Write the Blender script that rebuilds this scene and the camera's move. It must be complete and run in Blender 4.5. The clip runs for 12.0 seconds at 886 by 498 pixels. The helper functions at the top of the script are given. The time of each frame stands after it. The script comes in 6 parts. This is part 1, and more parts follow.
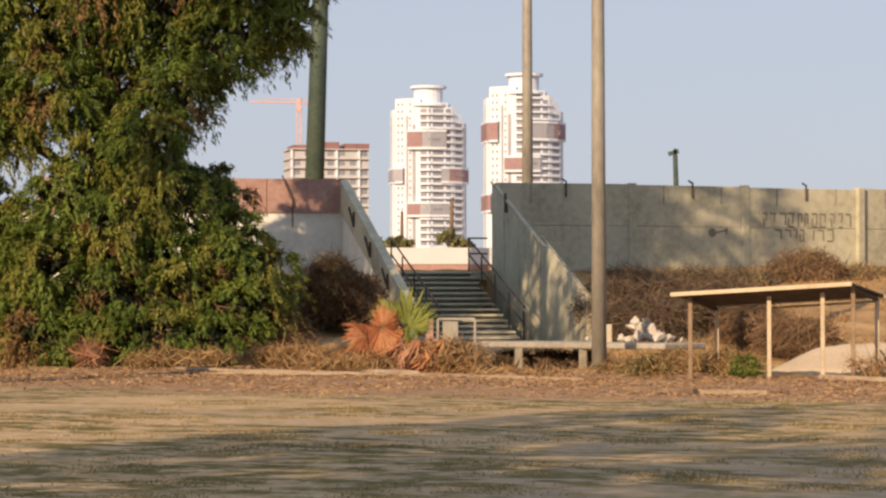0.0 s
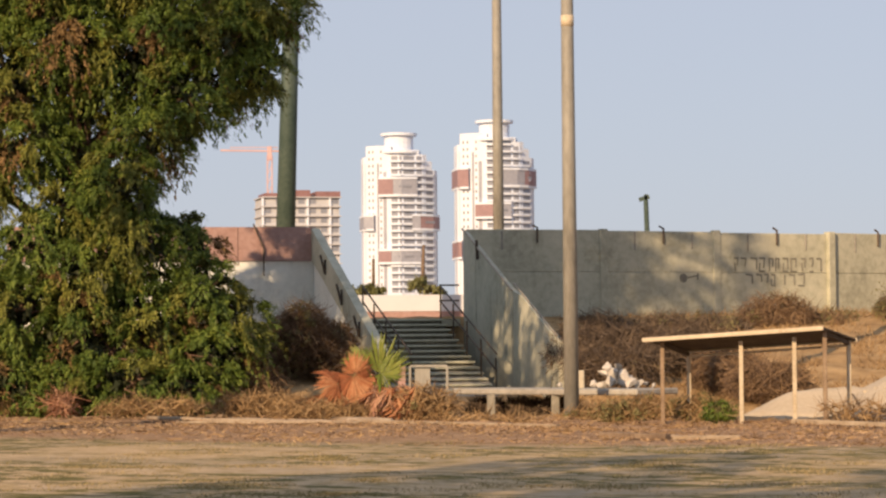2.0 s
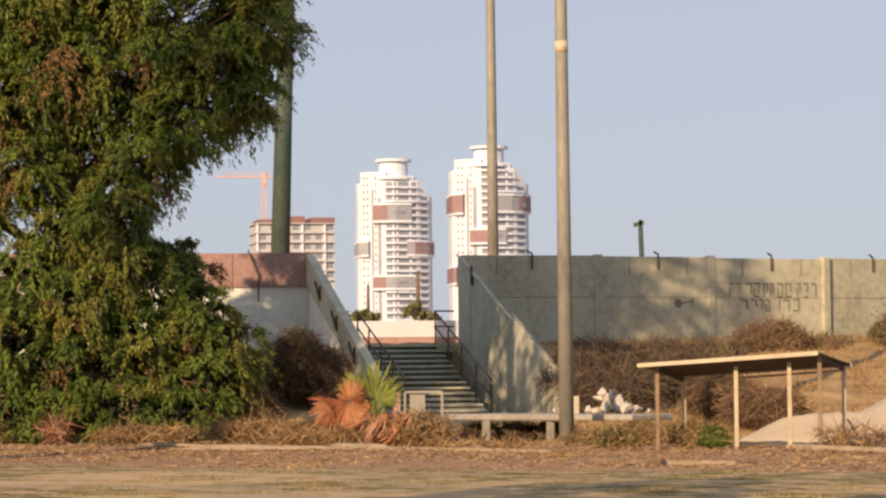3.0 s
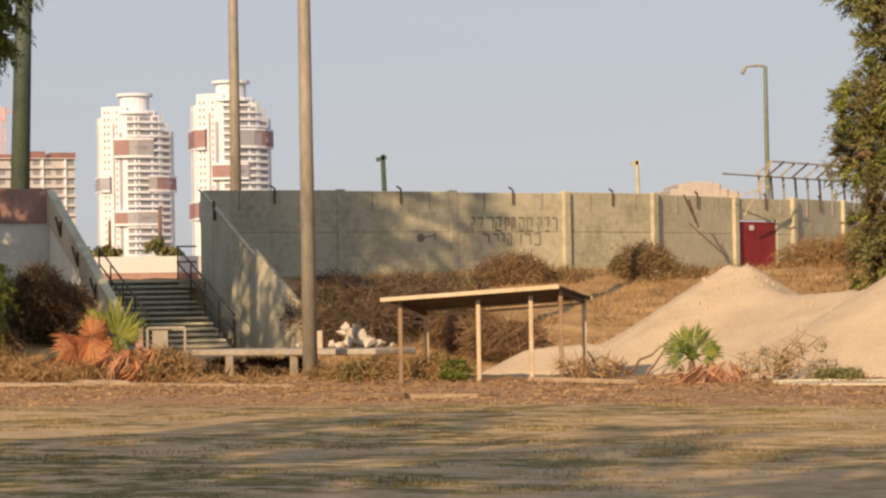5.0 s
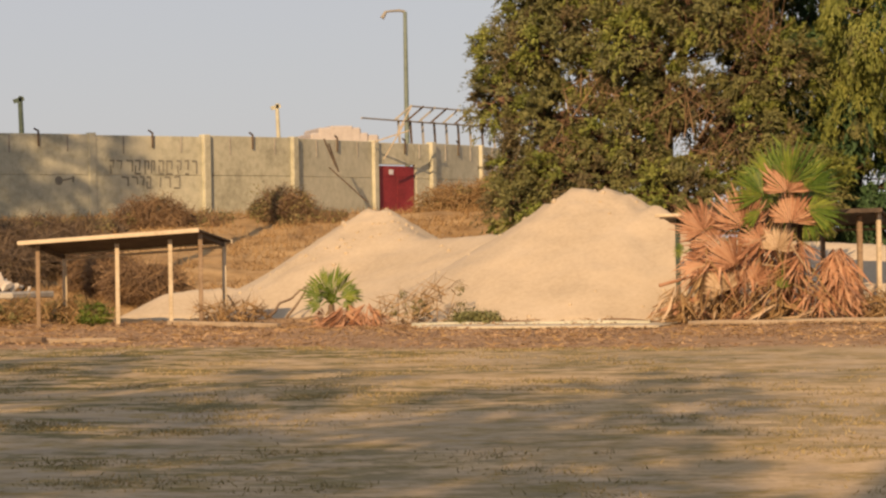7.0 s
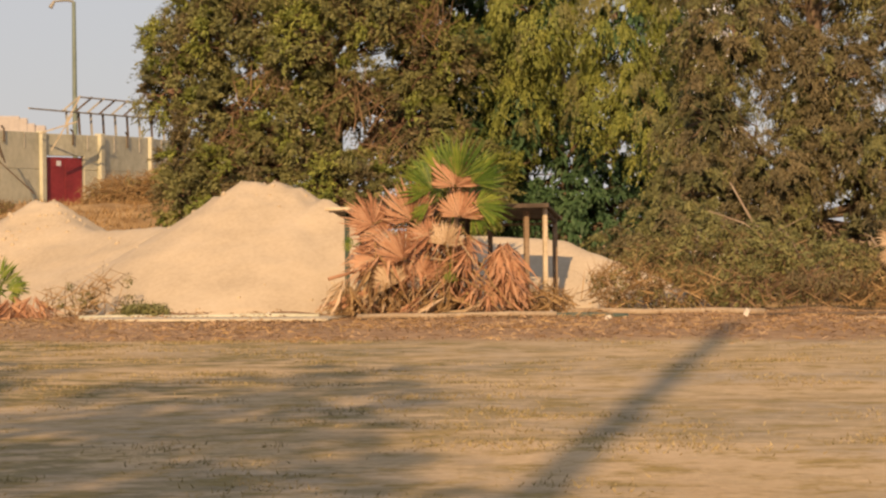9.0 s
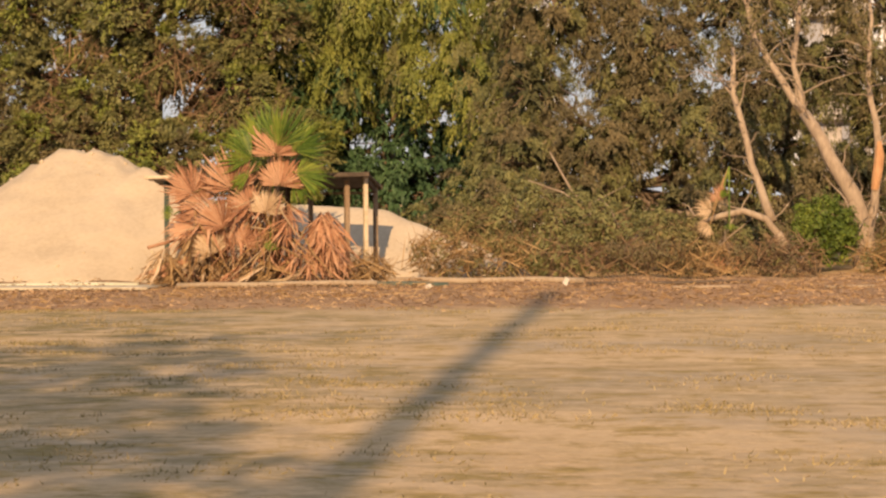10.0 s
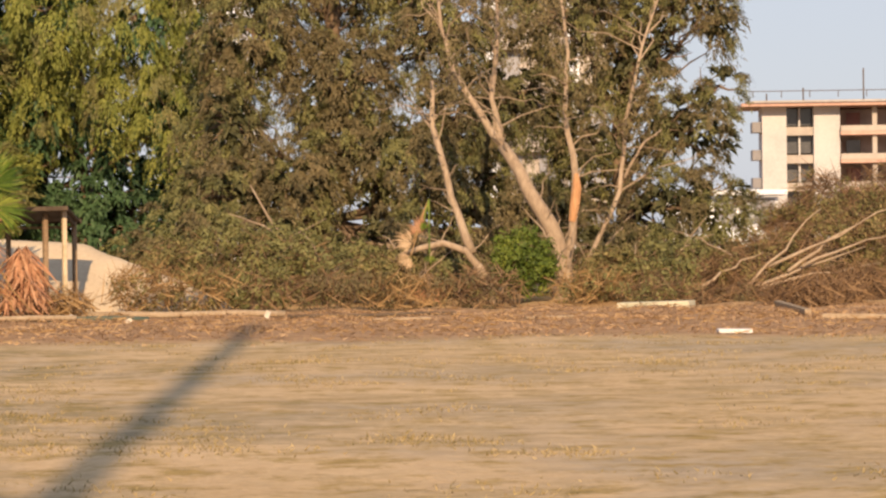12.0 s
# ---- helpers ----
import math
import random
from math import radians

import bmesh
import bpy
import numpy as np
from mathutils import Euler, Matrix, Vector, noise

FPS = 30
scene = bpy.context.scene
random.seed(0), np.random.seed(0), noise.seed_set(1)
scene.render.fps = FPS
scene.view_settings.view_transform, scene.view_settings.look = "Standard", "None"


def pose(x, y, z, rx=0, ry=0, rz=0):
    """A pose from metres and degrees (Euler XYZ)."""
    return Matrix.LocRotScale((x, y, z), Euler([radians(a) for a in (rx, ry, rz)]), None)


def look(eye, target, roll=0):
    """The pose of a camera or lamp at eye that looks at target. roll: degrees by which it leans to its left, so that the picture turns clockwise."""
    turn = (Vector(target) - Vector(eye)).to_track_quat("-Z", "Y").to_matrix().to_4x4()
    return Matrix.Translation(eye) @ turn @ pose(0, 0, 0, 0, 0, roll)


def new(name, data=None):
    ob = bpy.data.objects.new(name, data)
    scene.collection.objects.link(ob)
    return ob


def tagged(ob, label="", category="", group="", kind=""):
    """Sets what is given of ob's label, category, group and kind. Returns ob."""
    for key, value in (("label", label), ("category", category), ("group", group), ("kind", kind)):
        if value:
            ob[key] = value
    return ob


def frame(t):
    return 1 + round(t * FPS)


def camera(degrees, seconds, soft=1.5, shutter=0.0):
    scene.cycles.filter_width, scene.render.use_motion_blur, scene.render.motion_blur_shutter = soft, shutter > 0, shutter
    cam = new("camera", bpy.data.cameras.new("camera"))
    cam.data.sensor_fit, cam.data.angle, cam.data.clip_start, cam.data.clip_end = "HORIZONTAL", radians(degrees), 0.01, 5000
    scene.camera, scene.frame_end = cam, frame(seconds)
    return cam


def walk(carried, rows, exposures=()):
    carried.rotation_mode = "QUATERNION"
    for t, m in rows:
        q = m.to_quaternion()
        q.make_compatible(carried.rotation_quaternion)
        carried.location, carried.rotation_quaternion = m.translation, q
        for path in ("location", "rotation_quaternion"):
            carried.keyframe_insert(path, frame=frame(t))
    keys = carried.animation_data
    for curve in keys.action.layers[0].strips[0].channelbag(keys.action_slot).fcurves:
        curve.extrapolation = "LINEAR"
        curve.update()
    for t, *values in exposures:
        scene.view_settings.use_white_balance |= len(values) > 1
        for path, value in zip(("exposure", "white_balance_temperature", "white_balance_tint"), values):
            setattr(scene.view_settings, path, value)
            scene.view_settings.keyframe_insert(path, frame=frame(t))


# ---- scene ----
EYE = 1.6
cam = camera(18.49, 12.0, soft=2.4)
TURNS = (
    (0.0, 91.071, 0.071, -0.008),
    (0.5, 91.089, 0.08, -0.172),
    (1.0, 91.226, 0.186, -0.274),
    (1.5, 91.405, 0.261, -0.343),
    (2.0, 92.059, 0.496, -0.597),
    (2.5, 92.69, 0.574, -0.67),
    (2.7, 92.684, 0.538, -0.607),
    (4.3, 91.638, 1.187, -3.497),
    (4.5, 91.498, 1.083, -4.262),
    (5.0, 91.155, 0.991, -6.103),
    (5.5, 90.854, 0.916, -7.943),
    (6.0, 90.425, 0.744, -9.716),
    (6.5, 90.123, 0.834, -11.57),
    (6.7, 89.987, 0.903, -12.438),
    (8.3, 89.758, 0.48, -17.871),
    (8.5, 89.773, 0.48, -18.459),
    (9.0, 89.609, 0.584, -20.623),
    (9.5, 89.037, 0.519, -23.021),
    (10.0, 88.923, 0.421, -24.399),
    (10.5, 88.918, 0.387, -26.281),
    (11.0, 89.25, 0.426, -28.166),
    (11.5, 89.59, 0.551, -29.56),
    (12.0, 89.554, 0.734, -30.691),
)
walk(cam, [(t, pose(0, 0, EYE, rx, ry, rz)) for t, rx, ry, rz in TURNS], [(0.0, 0.72, 6400, 10), (2.5, 0.7, 6400, 10), (4.5, 0.66, 6760, 10), (6.5, 0.62, 7150, 11), (9.0, 0.68, 7300, 12), (10.0, 0.82, 7200, 12), (11.0, 0.95, 6760, 10), (12.0, 0.9, 6640, 10)])

# ---- light ----
SUN_AZ, SUN_EL = 209.0, 22.0
world = bpy.data.worlds.new("world")
scene.world = world
world.use_nodes = True
wn = world.node_tree.nodes
sky = wn.new("ShaderNodeTexSky")
sky.sky_type = "NISHITA"
sky.sun_disc = False
sky.sun_elevation = radians(SUN_EL)
sky.sun_rotation = radians(SUN_AZ)
sky.air_density, sky.dust_density, sky.ozone_density = 1.0, 0.8, 3.0
haze = wn.new("ShaderNodeMix")
haze.data_type = "RGBA"
haze.inputs[0].default_value = 0.85
haze.inputs[7].default_value = (3.8, 3.9, 4.5, 1)
world.node_tree.links.new(sky.outputs[0], haze.inputs[6])
world.node_tree.links.new(haze.outputs[2], wn["Background"].inputs[0])
wn["Background"].inputs[1].default_value = 0.085
sun = new("sun", bpy.data.lights.new("sun", "SUN"))
sun.data.energy, sun.data.angle, sun.data.color = 3.85, radians(0.4), (1.0, 0.68, 0.40)
sun_dir = Vector((math.sin(radians(SUN_AZ)) * math.cos(radians(SUN_EL)), math.cos(radians(SUN_AZ)) * math.cos(radians(SUN_EL)), math.sin(radians(SUN_EL))))
sun.matrix_world = look(sun_dir * 100, (0, 0, 0))


# ---- helpers of this scene ----
def at(az, el, d):
    """The place at azimuth az and elevation el (degrees) seen from the eye, d metres away over the ground."""
    return Vector((d * math.sin(radians(az)), d * math.cos(radians(az)), EYE + d * math.tan(radians(el))))


def sn(s, n, z=0.0):
    """s metres along the pitch's edge (to the right), n metres out across it."""
    return Vector((s * 0.866 + n * 0.5, -s * 0.5 + n * 0.866, z))


def on_line(az, n):
    """Ground place at azimuth az on the line n metres out."""
    return sn(n * math.tan(radians(az - 30)), n)


def smooth(x):
    x = np.clip(x, 0, 1)
    return x * x * (3 - 2 * x)


ORIGIN = {}


def thing(name, loc, label, category, group="", kind=""):
    ob = new(name)
    ob.location = loc
    ob.empty_display_size = 0.2
    ORIGIN[ob.name] = Vector(loc)
    return tagged(ob, label, category, group, kind)


def part(name, bm, material, parent=None, label="", smooth_shade=False):
    """Links a bmesh, or (vertices, faces), given in world places, as one mesh object under parent."""
    me = bpy.data.meshes.new(name)
    o = ORIGIN[parent.name] if parent else Vector((0, 0, 0))
    if isinstance(bm, tuple):
        v = np.asarray(bm[0], float) - np.array(o)
        me.from_pydata(v.tolist(), [], [list(map(int, f)) for f in bm[1]])
    else:
        bmesh.ops.translate(bm, verts=bm.verts, vec=-o)
        bmesh.ops.recalc_face_normals(bm, faces=bm.faces)
        bm.to_mesh(me)
        bm.free()
    for m in material if isinstance(material, (list, tuple)) else [material]:
        me.materials.append(m)
    if smooth_shade:
        me.polygons.foreach_set("use_smooth", [True] * len(me.polygons))
    ob = new(name, me)
    if parent:
        ob.parent = parent
        ORIGIN[ob.name] = o
    else:
        ORIGIN[ob.name] = Vector((0, 0, 0))
    if label:
        tagged(ob, label)
    return ob


def box(bm, a, b, bevel=0.0):
    """A box between two corners, added to bm. Returns its vertices."""
    lo, hi = [min(p, q) for p, q in zip(a, b)], [max(p, q) for p, q in zip(a, b)]
    r = bmesh.ops.create_cube(bm, size=1)
    for v in r["verts"]:
        v.co = Vector([l + (c + 0.5) * (h - l) for l, h, c in zip(lo, hi, v.co)])
    if bevel:
        es = list({e for v in r["verts"] for e in v.link_edges})
        r = bmesh.ops.bevel(bm, geom=es, offset=bevel, segments=1, affect="EDGES")
    return r["verts"]


def obox(bm, p, q, width, height, up=Vector((0, 0, 1)), bevel=0.0):
    """A bar from p to q with the given width (level) and height, centred on the line."""
    p, q = Vector(p), Vector(q)
    d = q - p
    n = d.length
    d.normalize()
    if abs(d.dot(up)) > 0.99:
        up = Vector((0, 1, 0))
    side = d.cross(up).normalized()
    top = side.cross(d).normalized()
    m = Matrix((side, d, top)).transposed().to_4x4()
    m.translation = (p + q) / 2
    tmp = bmesh.new()
    box(tmp, (-width / 2, -n / 2, -height / 2), (width / 2, n / 2, height / 2), bevel)
    bmesh.ops.transform(tmp, matrix=m, verts=tmp.verts)
    me = bpy.data.meshes.new("tmp")
    tmp.to_mesh(me)
    tmp.free()
    bm.from_mesh(me)
    bpy.data.meshes.remove(me)


def prism(bm, base, lift):
    """A solid: the polygon base (list of places) pushed along lift."""
    lo = [bm.verts.new(p) for p in base]
    hi = [bm.verts.new(Vector(p) + Vector(lift)) for p in base]
    bm.faces.new(lo)
    bm.faces.new(hi[::-1])
    for i in range(len(lo)):
        j = (i + 1) % len(lo)
        bm.faces.new((lo[i], lo[j], hi[j], hi[i]))


def tube_data(points, radii, sides=8):
    """Vertices and faces of a round tapered tube along points."""
    pts = [Vector(p) for p in points]
    vs, fs = [], []
    ref = Vector((0.3, 0.9, 0.2)).normalized()
    for i, p in enumerate(pts):
        d = (pts[min(i + 1, len(pts) - 1)] - pts[max(i - 1, 0)]).normalized()
        a = d.cross(ref)
        if a.length < 0.05:
            a = d.cross(Vector((1, 0, 0)))
        a.normalize()
        b = d.cross(a)
        for k in range(sides):
            w = 2 * math.pi * k / sides
            vs.append(p + (a * math.cos(w) + b * math.sin(w)) * radii[i])
    for i in range(len(pts) - 1):
        for k in range(sides):
            j = (k + 1) % sides
            fs.append((i * sides + k, i * sides + j, (i + 1) * sides + j, (i + 1) * sides + k))
    fs.append(tuple(range(sides))[::-1])
    fs.append(tuple((len(pts) - 1) * sides + k for k in range(sides)))
    return [tuple(v) for v in vs], fs


def join(*datas):
    vs, fs = [], []
    for v, f in datas:
        o = len(vs)
        vs.extend(v)
        fs.extend(tuple(i + o for i in q) for q in f)
    return vs, fs


def bent(p, q, n=5, sag=0.0, wob=0.1, rng=random):
    """Points from p to q with some wobble."""
    p, q = Vector(p), Vector(q)
    length = (q - p).length
    out = []
    for i in range(n + 1):
        f = i / n
        w = wob * length * math.sin(math.pi * f)
        out.append(p.lerp(q, f) + Vector((rng.uniform(-w, w), rng.uniform(-w, w), rng.uniform(-w, w) * 0.5 - sag * 4 * f * (1 - f))))
    return out


# ---- materials ----
def material(name, colours, scale=1.0, rough=0.85, metal=0.0, bump=0.3, fine=8.0, island=0.0, spec=0.3, stretch=(1, 1, 1), obj_random=0.0, translucent=0.0):
    """Two scales of noise between the colours, with fine relief."""
    m = bpy.data.materials.new(name)
    m.use_nodes = True
    nt = m.node_tree
    b = nt.nodes["Principled BSDF"]
    tc = nt.nodes.new("ShaderNodeTexCoord")
    mp = nt.nodes.new("ShaderNodeMapping")
    mp.inputs["Scale"].default_value = stretch
    nt.links.new(tc.outputs["Object"], mp.inputs[0])
    n1, n2 = nt.nodes.new("ShaderNodeTexNoise"), nt.nodes.new("ShaderNodeTexNoise")
    n1.inputs["Scale"].default_value, n2.inputs["Scale"].default_value = scale, scale * fine
    n1.inputs["Detail"].default_value, n2.inputs["Detail"].default_value = 5, 6
    n2.inputs["Roughness"].default_value = 0.65
    for n in (n1, n2):
        nt.links.new(mp.outputs[0], n.inputs["Vector"])
    mix = nt.nodes.new("ShaderNodeMath")
    mix.operation = "MULTIPLY_ADD"
    mix.inputs[1].default_value = 0.45
    nt.links.new(n2.outputs[0], mix.inputs[0])
    ad = nt.nodes.new("ShaderNodeMath")
    ad.operation = "MULTIPLY"
    ad.inputs[1].default_value = 0.55
    nt.links.new(n1.outputs[0], ad.inputs[0])
    nt.links.new(ad.outputs[0], mix.inputs[2])
    fac = mix.outputs[0]
    if island or obj_random:
        src = nt.nodes.new("ShaderNodeNewGeometry").outputs["Random Per Island"] if island else nt.nodes.new("ShaderNodeObjectInfo").outputs["Random"]
        k = island or obj_random
        r = nt.nodes.new("ShaderNodeMapRange")
        r.inputs["To Min"].default_value, r.inputs["To Max"].default_value = -0.5 * k, 0.5 * k
        nt.links.new(src, r.inputs["Value"])
        s = nt.nodes.new("ShaderNodeMath")
        s.operation = "ADD"
        nt.links.new(fac, s.inputs[0])
        nt.links.new(r.outputs[0], s.inputs[1])
        fac = s.outputs[0]
    ramp = nt.nodes.new("ShaderNodeValToRGB")
    el = ramp.color_ramp.elements
    while len(el) < len(colours):
        el.new(0.5)
    for i, c in enumerate(colours):
        el[i].position = 0.32 + 0.36 * i / max(1, len(colours) - 1)
        el[i].color = (*c, 1)
    nt.links.new(fac, ramp.inputs[0])
    nt.links.new(ramp.outputs[0], b.inputs["Base Color"])
    b.inputs["Roughness"].default_value, b.inputs["Metallic"].default_value = rough, metal
    b.inputs["Specular IOR Level"].default_value = spec
    if bump:
        bp = nt.nodes.new("ShaderNodeBump")
        bp.inputs["Strength"].default_value = bump
        bp.inputs["Distance"].default_value = 0.05
        nt.links.new(n2.outputs[0], bp.inputs["Height"])
        nt.links.new(bp.outputs[0], b.inputs["Normal"])
    if translucent:
        tr = nt.nodes.new("ShaderNodeBsdfTranslucent")
        nt.links.new(ramp.outputs[0], tr.inputs[0])
        ms = nt.nodes.new("ShaderNodeMixShader")
        ms.inputs[0].default_value = translucent
        nt.links.new(b.outputs[0], ms.inputs[1])
        nt.links.new(tr.outputs[0], ms.inputs[2])
        nt.links.new(ms.outputs[0], nt.nodes["Material Output"].inputs[0])
    return m


M = dict(
    concrete=material("weathered_concrete", [(0.28, 0.282, 0.215), (0.435, 0.435, 0.338), (0.53, 0.522, 0.415)], 0.6, 0.9, bump=0.25),
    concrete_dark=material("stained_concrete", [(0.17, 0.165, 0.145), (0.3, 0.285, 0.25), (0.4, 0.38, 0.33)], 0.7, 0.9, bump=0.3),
    concrete_pale=material("pale_concrete", [(0.35, 0.31, 0.225), (0.46, 0.415, 0.315), (0.54, 0.49, 0.39)], 0.9, 0.9, bump=0.25),
    whitewash=material("worn_whitewash", [(0.5, 0.525, 0.49), (0.67, 0.7, 0.66), (0.75, 0.77, 0.73)], 0.7, 0.8),
    pink=material("faded_red_paint", [(0.26, 0.16, 0.14), (0.36, 0.235, 0.21), (0.44, 0.315, 0.285)], 0.8, 0.8),
    steel=material("dull_steel", [(0.20, 0.17, 0.13), (0.33, 0.29, 0.22), (0.40, 0.36, 0.29)], 2.0, 0.6, 0.2, 0.1),
    rust=material("rusty_steel", [(0.05, 0.038, 0.03), (0.09, 0.07, 0.053), (0.145, 0.11, 0.08)], 3.0, 0.8, 0.2),
    rust_post=material("brown_painted_post", [(0.16, 0.11, 0.07), (0.26, 0.19, 0.125), (0.36, 0.28, 0.19)], 3.0, 0.7, 0.1),
    pole=material("grey_painted_pole", [(0.17, 0.165, 0.145), (0.265, 0.258, 0.228), (0.335, 0.328, 0.29)], 1.2, 0.65, 0.1, 0.1, stretch=(1, 1, 0.3)),
    pole_green=material("dark_green_pole", [(0.035, 0.06, 0.05), (0.06, 0.09, 0.075), (0.09, 0.12, 0.1)], 1.0, 0.6, 0.1, 0.1),
    lamp_green=material("faded_green_paint", [(0.1, 0.135, 0.115), (0.145, 0.185, 0.16), (0.19, 0.235, 0.205)], 1.0, 0.6, 0.1, 0.1),
    cream=material("cream_sheet_metal", [(0.36, 0.29, 0.19), (0.52, 0.445, 0.32), (0.6, 0.52, 0.39)], 2.5, 0.6),
    red=material("red_door_paint", [(0.15, 0.018, 0.02), (0.24, 0.025, 0.032), (0.29, 0.05, 0.045)], 1.5, 0.55, bump=0.1),
    faded=material("faded_black_paint", [(0.13, 0.13, 0.11), (0.185, 0.18, 0.15), (0.26, 0.25, 0.205)], 4.0, 0.9, bump=0.1),
    sand=material("quarry_sand", [(0.36, 0.3, 0.215), (0.44, 0.37, 0.27), (0.5, 0.425, 0.315)], 0.8, 0.95, bump=0.2, fine=14),
    bark=material("grey_brown_bark", [(0.07, 0.05, 0.035), (0.16, 0.115, 0.08), (0.25, 0.19, 0.13)], 2.0, 0.9, bump=0.5, stretch=(1, 1, 0.3)),
    bark_pale=material("pale_smooth_bark", [(0.17, 0.13, 0.095), (0.29, 0.23, 0.17), (0.4, 0.335, 0.26)], 1.6, 0.8, bump=0.3, stretch=(1, 1, 0.4)),
    leaf_left=material("olive_green_leaves", [(0.035, 0.065, 0.012), (0.095, 0.145, 0.023), (0.21, 0.26, 0.042)], 1.3, 0.6, island=0.16, bump=0, translucent=0.2),
    leaf_olive=material("yellow_olive_leaves", [(0.06, 0.08, 0.016), (0.15, 0.165, 0.03), (0.27, 0.265, 0.05)], 1.3, 0.6, island=0.16, bump=0, translucent=0.2),
    leaf_rust=material("rust_brown_leaves", [(0.09, 0.06, 0.025), (0.18, 0.115, 0.045), (0.27, 0.17, 0.07)], 0.9, 0.7, island=0.3, bump=0, translucent=0.15),
    # Inner crown leaves: shade between the boughs is put into their dark colour
    leaf_shade=material("crown_shade_leaves", [(0.04, 0.045, 0.02), (0.07, 0.074, 0.033), (0.11, 0.106, 0.05)], 0.9, 0.7, island=0.3, bump=0, translucent=0.1),
    # Still darker copy for the left tree, its inner shade painted in
    leaf_deep_shade=material("deep_shade_leaves", [(0.02, 0.028, 0.012), (0.036, 0.046, 0.018), (0.06, 0.068, 0.028)], 0.9, 0.7, island=0.3, bump=0, translucent=0.1),
    bark_red=material("reddish_brown_bark", [(0.085, 0.05, 0.033), (0.17, 0.105, 0.07), (0.26, 0.17, 0.115)], 2.0, 0.9, bump=0.5, stretch=(1, 1, 0.3)),
    leaf_mid=material("grey_green_leaves", [(0.08, 0.09, 0.038), (0.175, 0.18, 0.07), (0.265, 0.255, 0.1)], 1.3, 0.6, island=0.16, bump=0, translucent=0.18),
    leaf_bright=material("yellow_green_leaves", [(0.085, 0.115, 0.028), (0.195, 0.23, 0.054), (0.31, 0.325, 0.083)], 1.3, 0.6, island=0.16, bump=0, translucent=0.2),
    leaf_dry=material("brown_olive_leaves", [(0.07, 0.063, 0.034), (0.145, 0.125, 0.064), (0.23, 0.187, 0.1)], 1.3, 0.7, island=0.16, bump=0, translucent=0.18),
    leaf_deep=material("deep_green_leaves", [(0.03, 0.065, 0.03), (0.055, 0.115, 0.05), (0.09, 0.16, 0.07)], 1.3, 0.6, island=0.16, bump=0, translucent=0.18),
    torn_wood=material("torn_orange_wood", [(0.3, 0.16, 0.08), (0.44, 0.25, 0.13), (0.54, 0.34, 0.2)], 3.0, 0.85, stretch=(1, 1, 0.2)),
    twig=material("dry_twigs", [(0.08, 0.05, 0.03), (0.17, 0.11, 0.065), (0.27, 0.18, 0.1)], 0.6, 0.9, island=0.4, bump=0),
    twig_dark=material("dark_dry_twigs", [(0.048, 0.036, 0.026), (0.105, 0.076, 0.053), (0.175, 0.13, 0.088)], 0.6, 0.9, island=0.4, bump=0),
    litter=material("dry_leaf_litter", [(0.14, 0.085, 0.05), (0.27, 0.18, 0.108), (0.4, 0.285, 0.175)], 0.6, 0.9, island=0.4, bump=0),
    straw=material("dry_straw", [(0.18, 0.11, 0.05), (0.32, 0.21, 0.1), (0.44, 0.31, 0.16)], 0.6, 0.9, island=0.4, bump=0, translucent=0.2),
    dry_grass=material("dry_field_grass", [(0.18, 0.15, 0.065), (0.3, 0.24, 0.115), (0.42, 0.335, 0.18)], 0.6, 0.9, island=0.4, bump=0, translucent=0.2),
    # Darker concrete for the stair risers and the slab's blocks
    riser=material("darker_concrete", [(0.17, 0.16, 0.13), (0.26, 0.245, 0.2), (0.35, 0.33, 0.27)], 1.5, 0.95),
    weed=material("dry_green_weeds", [(0.09, 0.092, 0.035), (0.195, 0.18, 0.072), (0.305, 0.25, 0.115)], 0.6, 0.8, island=0.4, bump=0, translucent=0.2),
    frond=material("green_palm_leaf", [(0.05, 0.1, 0.018), (0.12, 0.19, 0.032), (0.24, 0.28, 0.055)], 1.0, 0.5, island=0.3, bump=0, translucent=0.2),
    frond_young=material("bright_young_palm_leaf", [(0.085, 0.125, 0.024), (0.165, 0.205, 0.04), (0.26, 0.285, 0.07)], 1.0, 0.5, island=0.3, bump=0, translucent=0.2),
    frond_orange=material("orange_dead_palm_leaf", [(0.22, 0.075, 0.033), (0.38, 0.15, 0.066), (0.50, 0.265, 0.135)], 1.0, 0.8, island=0.35, bump=0, translucent=0.2),
    frond_dead=material("dead_palm_leaf", [(0.23, 0.11, 0.062), (0.39, 0.205, 0.122), (0.5, 0.31, 0.2)], 1.0, 0.8, island=0.35, bump=0, translucent=0.15),
    frond_pale=material("bleached_palm_leaf", [(0.34, 0.24, 0.145), (0.46, 0.345, 0.22), (0.55, 0.43, 0.3)], 1.0, 0.8, island=0.3, bump=0, translucent=0.15),
    rubble=material("broken_white_stone", [(0.38, 0.345, 0.295), (0.5, 0.465, 0.41), (0.58, 0.55, 0.5)], 2.0, 0.9),
    wood=material("bleached_timber", [(0.18, 0.135, 0.09), (0.29, 0.23, 0.16), (0.38, 0.32, 0.24)], 2.0, 0.85, stretch=(1, 1, 1)),
    # Far tower and crane colours: distance haze mixed in as paler, bluer tones
    tower_white=material("hazed_white_plaster", [(0.55, 0.62, 0.74), (0.62, 0.69, 0.8), (0.67, 0.73, 0.83)], 0.05, 0.8, bump=0),
    tower_grey=material("hazed_grey_cladding", [(0.24, 0.26, 0.32), (0.3, 0.32, 0.38), (0.35, 0.37, 0.43)], 0.1, 0.7, bump=0),
